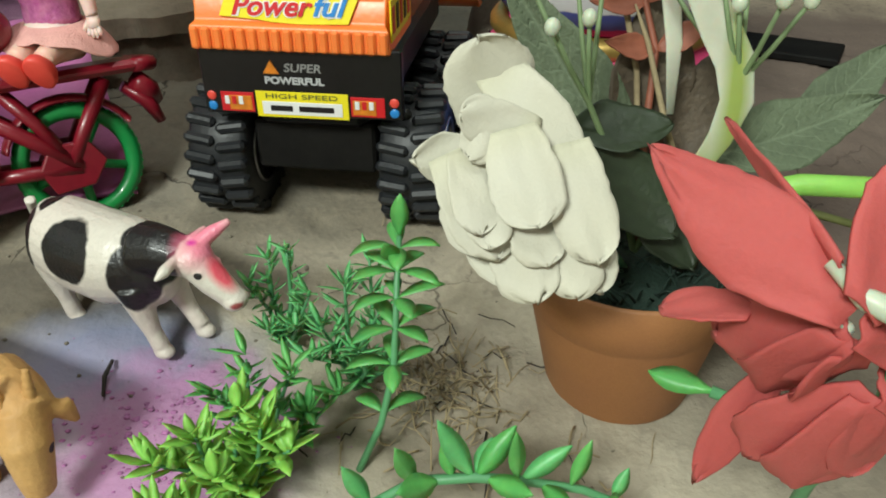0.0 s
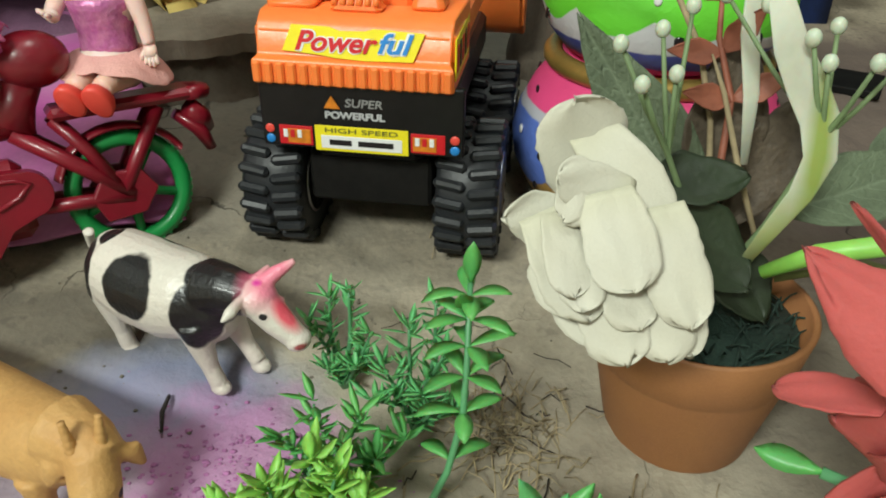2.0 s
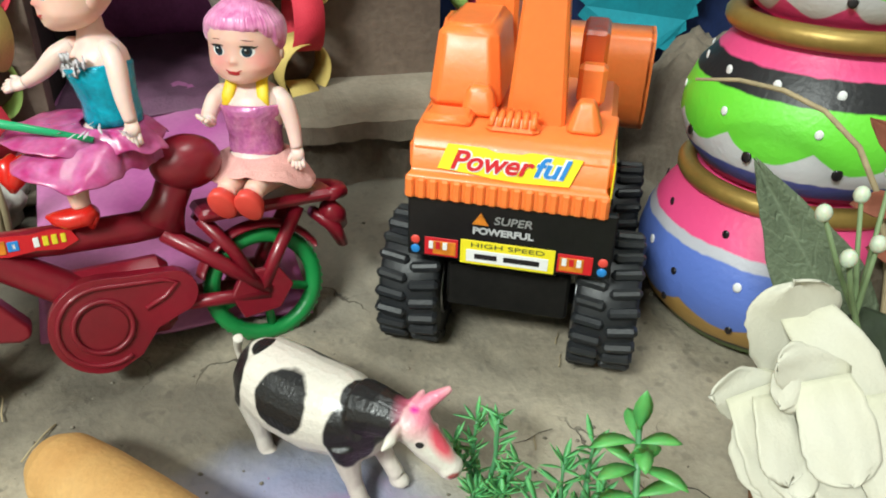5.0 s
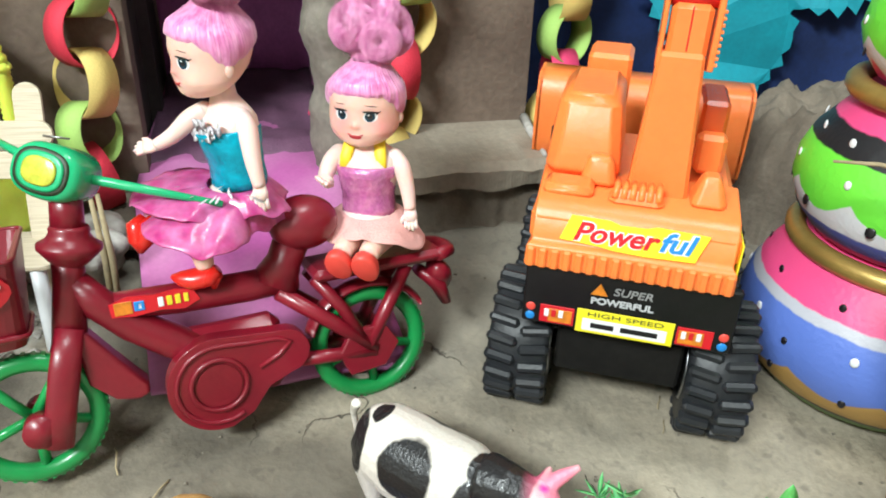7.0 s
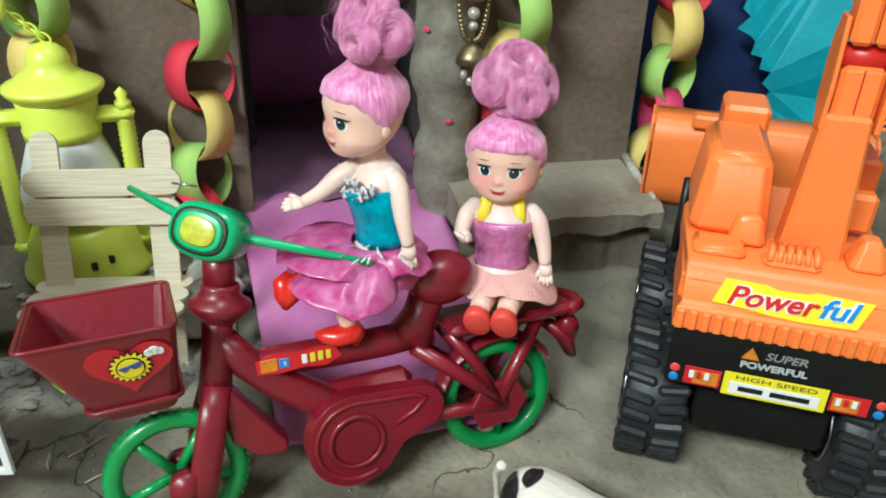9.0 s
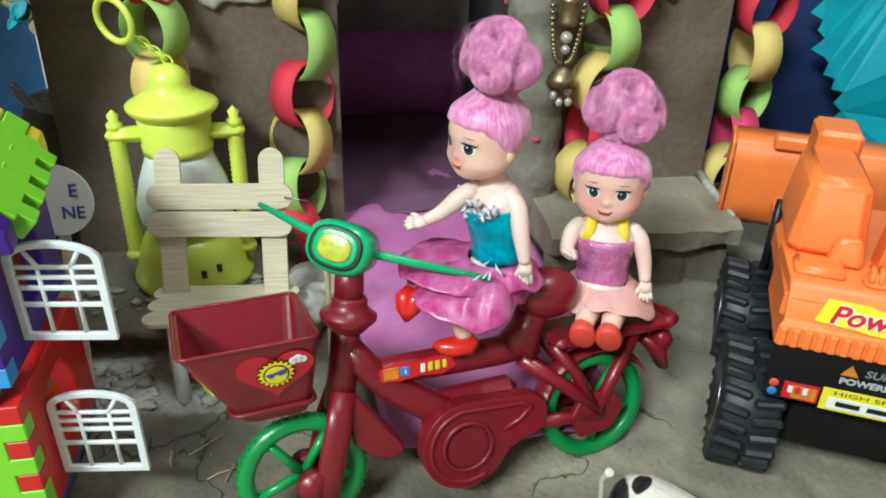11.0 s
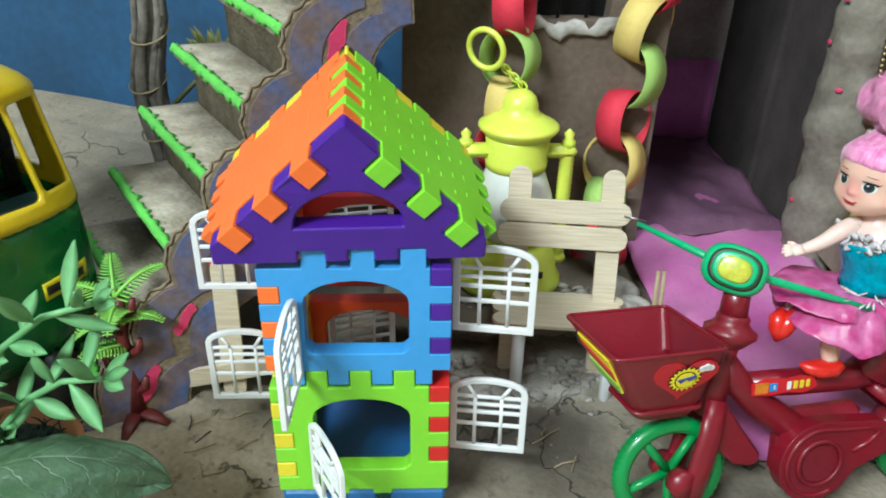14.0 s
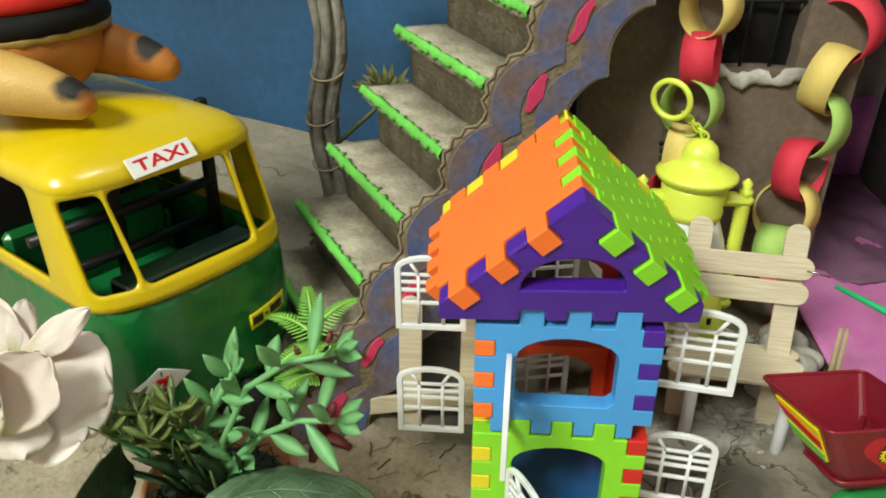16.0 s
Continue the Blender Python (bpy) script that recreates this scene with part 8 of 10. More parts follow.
banded("pot_low_paint", [(0, (0.10, 0.22, 0.03), 0, 0), (0.0055, (0.008, 0.008, 0.008), 0, 0), (0.0070, (0.38, 0.22, 0.06), 0, 0), (0.0200, (0.10, 0.17, 0.52), 0.006, 5), (0.0385, (0.45, 0.45, 0.50), 0, 0), (0.0420, (0.75, 0.07, 0.22), 0, 0)], 0)
banded("pot_mid_paint", [(0, (0.50, 0.02, 0.10), 0, 0), (0.0040, (0.05, 0.07, 0.28), 0, 0), (0.0100, (0.60, 0.60, 0.62), 0, 0), (0.0205, (0.14, 0.62, 0.04), 0.006, 5), (0.0330, (0.012, 0.012, 0.014), 0, 0), (0.0405, (0.75, 0.07, 0.22), 0, 0)], 0)
banded("pot_top_paint", [(0, (0.72, 0.06, 0.20), 0, 0), (0.0080, (0.60, 0.60, 0.62), 0.005, 5), (0.0150, (0.14, 0.62, 0.04), 0.005, 5), (0.0260, (0.012, 0.012, 0.014), 0, 0)], 0)


def build_pots():
    cx, cy = 0.0555, 0.2700
    z0 = ground_z(cx, cy) - 0.001
    rnd = random.Random(6)

    def pot(z, prof, mat_name, rim_r, rim_z, label, dots):
        g = thing("painted_pot", pose(cx, cy, z), label, "painted pot", "stacked painted pots")
        part("body", Shell().lathe(prof, 56), mat_name, g)
        if rim_r:
            part("rim", Shell().tube([(rim_r * math.cos(2 * math.pi * i / 48), rim_r * math.sin(2 * math.pi * i / 48), rim_z) for i in range(48)], 0.0036, 10, closed=True), "gold_paint", g, "gold painted rim")
        for h, r, mt, cnt, sz in dots:
            for i in range(cnt):
                a = 2 * math.pi * (i + 0.3) / cnt
                o = Shell().ball((0, 0, 0), (sz, sz * 1.2, 0.0004), nu=9, nv=5, at=frame_from((r * math.cos(a), r * math.sin(a), h), (-math.sin(a), math.cos(a), 0), (math.cos(a), math.sin(a), 0.1)))
                part("dot", o, mt, g)

    low = [(0.026, 0.0), (0.036, 0.002), (0.0435, 0.010), (0.0482, 0.020), (0.0490, 0.028), (0.0470, 0.037), (0.0425, 0.046), (0.0365, 0.054), (0.033, 0.058)]
    pot(z0, low, "pot_low_paint", 0.0360, 0.0565, "round pot painted pink, blue and gold with gold rim", [(0.0155, 0.0466, "ink", 11, 0.0013), (0.0290, 0.0492, "ink", 9, 0.0012), (0.0330, 0.0484, "eye_white", 8, 0.0015), (0.0465, 0.0426, "ink", 10, 0.0013)])
    mid = [(0.022, -0.002), (0.0325, 0.002), (0.0385, 0.009), (0.0418, 0.018), (0.0415, 0.026), (0.0385, 0.034), (0.0330, 0.041), (0.0285, 0.047), (0.027, 0.050)]
    pot(z0 + 0.0580, mid, "pot_mid_paint", 0.0300, 0.0505, "round pot painted green, black and pink with gold rim", [(0.0150, 0.0412, "ink", 10, 0.0017), (0.0265, 0.0416, "eye_white", 9, 0.0013), (0.0370, 0.0366, "eye_white", 13, 0.0014)])
    top = [(0.018, -0.002), (0.0255, 0.002), (0.0310, 0.009), (0.0335, 0.016), (0.0325, 0.023), (0.0290, 0.030), (0.024, 0.036)]
    pot(z0 + 0.1100, top, "pot_top_paint", 0.0250, 0.0365, "small round pot painted pink and green", [(0.0095, 0.0312, "ink", 9, 0.0016), (0.0185, 0.0334, "eye_white", 9, 0.0013)])


build_pots()


# ---- figurines: each one plain mesh ----
def build_cow():
    sh = Shell()
    R = lambda *a: sh.tube(*a)
    sh.tube([(0.001, 0, 0.0325), (0.006, 0, 0.0308), (0.016, 0, 0.0285), (0.028, 0, 0.0280), (0.038, 0, 0.0300), (0.045, 0, 0.0318)], [0.0070, 0.0112, 0.0128, 0.0128, 0.0115, 0.0080], 22, flat=1.08)
    sh.ball((0.042, 0, 0.0285), (0.008, 0.0086, 0.0115))
    sh.ball((0.007, 0, 0.0305), (0.0080, 0.0094, 0.0115))
    sh.tube([(0.043, 0, 0.0355), (0.050, 0, 0.0370), (0.0565, 0.001, 0.0360)], [0.0080, 0.0066, 0.0054], 14)
    sh.ball((0.0585, 0.0012, 0.0360), (0.0056, 0.0056, 0.0054))
    sh.tube([(0.0585, 0.001, 0.0360), (0.0640, 0.0015, 0.0305), (0.0690, 0.002, 0.0262)], [0.0050, 0.0044, 0.0034], 14)
    sh.ball((0.0695, 0.002, 0.0258), (0.0036, 0.0039, 0.0031))
    for q in (-1, 1):
        sh.ball((0.0630, 0.0014 + q * 0.0036, 0.0345), (0.0014, 0.0010, 0.0012), nu=8, nv=6)
    sh.tube([(0.057, -0.003, 0.0385), (0.058, -0.0085, 0.0380), (0.0575, -0.0115, 0.0370)], [0.0014, 0.0017, 0.0005], 8)
    sh.tube([(0.058, 0.003, 0.0385), (0.0610, 0.0075, 0.0415), (0.0645, 0.0110, 0.0440)], [0.0026, 0.0021, 0.0010], 9)
    sh.tube([(0.057, 0.003, 0.040), (0.057, 0.009, 0.041)], [0.002, 0.0009], 8)
    for x, y, dx in ((0.0065, -0.0060, 0.002), (0.0065, 0.0062, -0.0055), (0.0405, -0.0062, 0.004), (0.0405, 0.0060, 0.0085)):
        sh.tube([(x, y, 0.027), (x + dx * 0.3, y, 0.0165), (x + dx * 0.6, y, 0.011), (x + dx, y, 0.0060)], [0.0052, 0.0034, 0.0025, 0.0026], 12)
        sh.ball((x + dx + 0.0006, y, 0.0042), (0.0034, 0.0028, 0.0022))
    sh.tube([(-0.002, 0, 0.040), (-0.0045, 0.001, 0.034), (-0.0045, 0.002, 0.024), (-0.004, 0.002, 0.018)], [0.0018, 0.0012, 0.0010, 0.0018], 8)
    m = material("cow_hide", (0.64, 0.605, 0.535), 0.34, vary=0.06, grain=900, bump=0.12, colour2=(0.66, 0.58, 0.52), coat=0.15)
    black = (0.012, 0.012, 0.013)
    for c, r in (((0.0030, -0.009, 0.0335), (0.0054, 0.012, 0.0098)), ((0.0228, -0.010, 0.0345), (0.0086, 0.012, 0.0088)), ((0.0490, 0, 0.0375), (0.0085, 0.03, 0.0105)), ((0.0445, -0.010, 0.0315), (0.0066, 0.012, 0.0110)), ((0.0440, 0, 0.0420), (0.0055, 0.012, 0.0050)), ((0.0220, 0.012, 0.0330), (0.010, 0.010, 0.0085)), ((0.0080, 0.0, 0.0440), (0.003, 0.006, 0.004))):
        mix_in(m, blob(m, c, r, 0.16, 160, 0.05), black)
    mix_in(m, math_node(m, "MULTIPLY", blob(m, (0.0622, 0.004, 0.0415), (0.0068, 0.0085, 0.0065), 0.3, 140, 0.5), 0.85), (0.80, 0.16, 0.28))
    mix_in(m, math_node(m, "MULTIPLY", blob(m, (0.0660, 0.002, 0.0325), (0.0050, 0.0028, 0.0050), 0.3, 140, 0.35), 0.9), (0.75, 0.05, 0.10))
    mix_in(m, blob(m, (0.0590, 0.0015, 0.0425), (0.0018, 0.0016, 0.0016), 0.3, 160, 0.3), (0.72, 0.02, 0.36))
    mix_in(m, blob(m, (0.0632, -0.0024, 0.0345), (0.0011, 0.0018, 0.0010), 0.0, 160, 0.1), black)
    mix_in(m, blob(m, (0.0722, -0.001, 0.0258), (0.0014, 0.003, 0.0010), 0.0, 160, 0.3), (0.35, 0.08, 0.08))
    ob = single("toy_cow", sh, "cow_hide", "black and white toy cow with pink-smeared head", "toy cow", pose(-0.1184, 0.1957, 0.0009, 3.5, 0.3, -27.5))
    fuse(ob, 0.00055, 4)


def build_goat():
    g = thing("toy_goat", pose(-0.1482, 0.1560, ground_z(-0.12, 0.145) - 0.0018, 0, 2, -28.5), "tan plastic toy goat with lowered head", "toy goat")
    turn = Matrix.Translation((0.056, 0, 0)) @ Matrix.Rotation(radians(-40), 4, "Z") @ Matrix.Translation((-0.056, 0, 0))
    sh, hd = Shell(), Shell()
    sh.tube([(-0.026, 0, 0.0150), (-0.020, 0, 0.0150), (-0.006, 0, 0.0155), (0.012, 0, 0.0170), (0.028, 0, 0.0185), (0.042, 0, 0.0215), (0.052, 0, 0.0255)], [0.0080, 0.0110, 0.0122, 0.0122, 0.0118, 0.0106, 0.0080], 40, flat=1.05)
    sh.tube([(0.046, 0, 0.028), (0.055, 0, 0.028), (0.061, -0.001, 0.026)], [0.009, 0.0072, 0.0060], 14)
    hd.tube([(0.0585, 0, 0.0280), (0.0630, 0, 0.0215), (0.0650, 0, 0.0130), (0.0655, 0, 0.0085)], [0.0058, 0.0058, 0.0044, 0.0036], 14)
    for s in (-1, 1):
        hd.tube([(0.0590, s * 0.0045, 0.0270), (0.0575, s * 0.0085, 0.0250), (0.0570, s * 0.0105, 0.0195)], [0.0022, 0.0030, 0.0010], 10, flat=0.5, up=(1, 0, 0.3))
        for x in (-0.017, 0.042):
            sh.tube([(x, s * 0.007, 0.017), (x + 0.001, s * 0.0075, 0.010), (x + 0.001, s * 0.0075, 0.001)], [0.005, 0.0032, 0.0030], 10)
        horn = Shell()
        pts = [(0.0595 - 0.0012 * (i / 16) ** 2, s * (0.0028 + 0.0010 * i / 16), 0.0290 + 0.0100 * i / 16) for i in range(17)]
        horn.tube(pts, [(0.0017 - 0.0009 * i / 16) * (1.12 if i % 3 == 1 else 0.95) for i in range(17)], 14, at=turn)
        part("horn", horn, "goat_tan", g, "ridged tan horn")
    sh.add(hd.v, hd.f, 0, True, turn)
    m = MATS["goat_tan"]
    for s in (-1, 1):
        e = turn @ Vector((0.0648, s * 0.0049, 0.0205))
        mix_in(m, blob(m, tuple(e), (0.0015, 0.0013, 0.0012), 0.0, 100, 0.1), (0.02, 0.012, 0.01))
    fuse(part("body", sh, "goat_tan", g), 0.0006, 6)


build_cow()
build_goat()

# ---- auto-rickshaw with a plush animal on its roof ----
def build_rickshaw():
    o = Vector((-0.4510, 0.1405, 0.010))
    r = thing("toy_rickshaw", frame_from(o, (0.2079, 0.9781, 0), (0, 0, 1)), "green and yellow toy auto-rickshaw", "toy rickshaw")
    W, D, B = 0.0435, 0.024, 0.135
    # outline of the cab in plan, from the left back round the front to the right back
    plan = [Vector((-W, B)), Vector((-W, 0.10)), Vector((-W, 0.07)), Vector((-W, 0.045)), Vector((-W, 0.032))]
    for i in range(61):
        a = math.pi + math.pi * i / 60
        ca, sa = math.cos(a), math.sin(a)
        plan.append(Vector((W * (abs(ca) ** 0.80) * (1 if ca > 0 else -1), D * (1 - abs(sa) ** 0.60))))
    plan += [Vector((-p.x, p.y)) for p in plan[4::-1]]
    run = [0.0]
    for a, b in zip(plan, plan[1:]):
        run.append(run[-1] + (b - a).length)
    half = run[-1] / 2

    def along(s):
        s = min(max(s + half, 0.0), run[-1])
        for i in range(len(run) - 1):
            if run[i + 1] >= s:
                return plan[i].lerp(plan[i + 1], (s - run[i]) / max(1e-9, run[i + 1] - run[i]))
        return plan[-1]

    def cab(s, z, grow=0.0):
        """Point of the cab's skin: the front leans back above the belt, the foot draws in."""
        p = along(s)
        t = (along(s + 0.001) - along(s - 0.001)).normalized()
        n = Vector((t.y, -t.x))
        lean = 0.0120 * max(0.0, (z - 0.0865) / 0.039)
        fore = max(0.0, 1 - p.y / 0.09)
        grow += 0.0014 * math.sin(math.pi * min(max((z - 0.03) / 0.055, 0), 1)) - 0.010 * max(0.0, (0.042 - z) / 0.024) ** 1.6 - 0.0018 * max(0.0, (z - 0.09) / 0.036)
        q = p + n * grow
        return (q.x, q.y + lean * fore, z)

    def skin(loops, grow, step):
        return Shell().sheet(loops, lambda s, z: cab(s, z, grow), step)

    at_x = lambda x: min((abs(p.x - x), q - half) for p, q in zip(plan, run) if p.y < D * 0.999)[1]
    e = half - 0.0005
    lower = part("lower_body", skin([[(-e + 2 * e * i / 90, 0.0868) for i in range(91)] + [(e - 2 * e * i / 90, 0.020 + 0.010 * max(0, 1 - ((e - 2 * e * i / 90) / 0.03) ** 2)) for i in range(91)]], 0.0, 0.005), "cab_green", r, "glossy green lower body")
    th = lower.modifiers.new("thick", "SOLIDIFY")
    th.thickness, th.offset = 0.0016, -1
    # yellow upper frame: belt, posts and roof lip in one moulding, pierced by the windows
    left0, left1 = at_x(-0.0420), at_x(-0.0268)
    main0, main1 = at_x(-0.0242), at_x(0.0224)
    quart0, quart1 = at_x(0.0250), at_x(0.0394)
    z0, z1 = 0.0928, 0.1258
    holes = [rounded([(left0 + 0.002, z0 - 0.0005), (left1, z0), (left1 - 0.0025, z1), (left0 - 0.001, z1 - 0.001)], 0.004),
             rounded([(main0, z0), (main1, z0), (main1 - 0.001, z1), (main0 - 0.0030, z1)], 0.0035),
             rounded([(quart0, z0 + 0.002), (quart1, z0 + 0.001), (quart1, z1), (quart0 - 0.001, z1)], 0.0022)]
    for s in (-1, 1):
        a, b_ = sorted((s * (half - 0.1040), s * (half - 0.055)))
        c_, d_ = sorted((s * (half - 0.050), s * (half - 0.006)))
        holes += [rounded([(a, z0), (b_, z0), (b_, z1), (a, z1)], 0.004), rounded([(c_, z0), (d_, z0), (d_, z1), (c_, z1)], 0.004)]
    nick = random.Random(3)
    rim = [(-e + 2 * e * i / 160, 0.1285) for i in range(161)] + [(e - 2 * e * i / 160, 0.0863 + nick.uniform(-0.00012, 0.00012)) for i in range(161)]
    frame_ = part("cab_frame", skin([rim[::-1]] + holes, 0.0006, 0.0024), "cab_yellow", r, "yellow belt and window frame")
    th = frame_.modifiers.new("thick", "SOLIDIFY")
    th.thickness, th.offset = 0.0017, -1
    # roof: one shallow dome
    levels = [(0.0000, 0.1268), (0.0003, 0.1284), (-0.0004, 0.1302), (-0.0022, 0.1326), (-0.0055, 0.1352), (-0.0110, 0.1378), (-0.0180, 0.1400), (-0.0260, 0.1416), (-0.0340, 0.1426)]
    vs, fs = [], []
    steps = 140
    for g, z in levels:
        for i in range(steps):
            s = -e + 2 * e * i / (steps - 1)
            x, y, _ = cab(s, 0.1268, 0.0007)
            k = 1 + g / 0.0425
            mid = 0.075
            vs.append((x * k, mid + (y - mid) * (1 + g / 0.058), z))
    n = steps
    for i in range(len(levels) - 1):
        for j in range(n):
            fs.append((i * n + j, i * n + (j + 1) % n, (i + 1) * n + (j + 1) % n, (i + 1) * n + j))
    vs.append((0.0, 0.075, 0.1432))
    fs += [((len(levels) - 1) * n + j, (len(levels) - 1) * n + (j + 1) % n, len(vs) - 1) for j in range(n)]
    roof = part("roof", Shell().add(vs, fs), "cab_yellow", r, "domed yellow roof")
    # inside
    part("floor", Shell().box((0, 0.070, 0.022), (0.078, 0.11, 0.006), 0.001), "cab_dark", r)
    part("rear_bench", Shell().box((0, 0.105, 0.050), (0.080, 0.040, 0.050), 0.0015), "cab_green", r)
    part("bench_back", Shell().box((0, 0.118, 0.085), (0.080, 0.010, 0.050), 0.0015), "cab_green", r)
    part("driver_seat", Shell().box((0.0, 0.052, 0.050), (0.050, 0.030, 0.036), 0.0015), "cab_green", r)
    part("seat_back", Shell().box((-0.0070, 0.0720, 0.0800), (0.068, 0.006, 0.034), 0.0020), "cab_green", r, "dark green seat back")
    # dark panel added inside the open right side to darken the cab
    part("added_side_panel", Shell().box((0.0385, 0.102, 0.108), (0.0016, 0.060, 0.034), 0.0005), "cab_dark", r)
    # black panel behind the driver stands in for shade under the roof
    part("shade_panel", Shell().box((-0.0100, 0.0775, 0.1130), (0.064, 0.002, 0.036), 0.0005), "black_plastic", r, "black panel standing for the roof's shade in the cab")
    part("dashboard", Shell().box((0.004, 0.022, 0.082), (0.060, 0.012, 0.010), 0.001), "cab_dark", r)
    part("back_panel", Shell().box((0, B - 0.003, 0.080), (0.084, 0.002, 0.100), 0.0005), "cab_dark", r)
    for z in (0.0995, 0.0825):
        part("hand_rail", Shell().tube([(-0.041, 0.050, z + 0.001), (0.041, 0.050, z)], 0.0023, 9), "black_plastic", r)
    for x in (-0.006, 0.0395):
        part("rail_post", Shell().box((x, 0.0505, 0.083), (0.0052, 0.004, 0.106), 0.0008), "black_plastic", r)
    # signs and prints, bent to the skin
    fit_front = cab(at_x(0.0), 0.1290)
    s = frame_from((-0.0052, fit_front[1] - 0.0012, 0.1318), (0.998, 0.03, 0.04), (0, 0.62, 0.78))
    sg = part("sign", Shell().box((0, -0.0004, 0), (0.0264, 0.0007, 0.0074), 0.0001), "sticker_white", r, "white sign with red lettering", at=s)
    lettering("lettering", "TAXI", 0.0060, "sticker_red", sg, Matrix.Translation((0, -0.00085, -0.0001)) @ Matrix.Rotation(radians(90), 4, "X"), bold=0.0001, width=0.0212)

    def printed(name, loop, grow, mat_name, parent, label=""):
        ob = part(name, Shell().sheet([loop], lambda s, z: cab(s, z, grow), 0.0015), mat_name, parent, label)
        md = ob.modifiers.new("thick", "SOLIDIFY")
        md.thickness, md.offset = 0.0003, -1
        return ob

    def box_loop(c, z, w, h, slope=0.0, n=10):
        bot = [(c - w / 2 + w * i / n, z - h / 2 + slope * (i / n - 0.5)) for i in range(n + 1)]
        return bot + [(x, y + h) for x, y in bot[::-1]]
    pc, pz = at_x(0.0240), 0.0600
    pl = printed("plate", box_loop(pc, pz, 0.0215, 0.0072, 0.001), 0.0006, "sticker_yellow", r, "yellow plate with dark print")
    for k, w in ((-0.0068, 0.0056), (-0.0018, 0.0018), (0.0042, 0.0075)):
        printed("plate_bar", box_loop(pc + k, pz + 0.001 * k / 0.0215, w, 0.0034 if w > 0.002 else 0.0009), 0.0010, "ink", pl)
    dc, dz = at_x(-0.0265), 0.0535
    dia = printed("diamond_sticker", [(dc - 0.0105, dz - 0.0002), (dc - 0.0045, dz - 0.0038), (dc + 0.001, dz - 0.0066), (dc + 0.0055, dz - 0.003), (dc + 0.0105, dz), (dc + 0.005, dz + 0.0034), (dc - 0.001, dz + 0.0066), (dc - 0.0055, dz + 0.0032)], 0.0006, "sticker_white", r, "white diamond sticker with a red heart")
    printed("heart_print", [(dc + 0.0028 * math.sin(a) ** 3, dz + 0.0004 + 0.0026 * (0.8125 * math.cos(a) - 0.3125 * math.cos(2 * a) - 0.125 * math.cos(3 * a))) for a in [-2 * math.pi * i / 24 for i in range(24)]], 0.0010, "sticker_red", dia)
    for text, size, dx, dh in (("I", 0.0027, -0.0006, 0.0041), ("INDIA", 0.0021, 0.0004, -0.0034)):
        ob = lettering("lettering", text, size, "ink", dia, Matrix.Identity(4), bold=0.00008)
        for v in ob.data.vertices:
            v.co = cab(dc + dx + v.co.x, dz + dh + v.co.y, 0.0010)
    il = half - 0.118
    printed("indicator", box_loop(-il, 0.0735, 0.0125, 0.0050), 0.0016, "sticker_red", r, "small red indicator lamp")
    printed("indicator_rim", box_loop(-il, 0.0768, 0.0135, 0.0012), 0.0020, "cab_green", r)
    for x, y, q in ((0.012, 0.012, 0.0165), (-0.036, 0.100, 0.0142), (0.036, 0.100, 0.0142)):
        w = part("wheel", Shell().lathe([(0.004, -0.005), (q * 0.9, -0.005), (q, -0.003), (q, 0.003), (q * 0.9, 0.005), (0.004, 0.005)], 28), "tyre_rubber", r, at=pose(x, y, q, 0, 90, 0))
        part("hub", Shell().lathe([(0.0, 0.0055), (0.005, 0.0058), (0.006, 0.005)], 16), "sticker_grey", w)


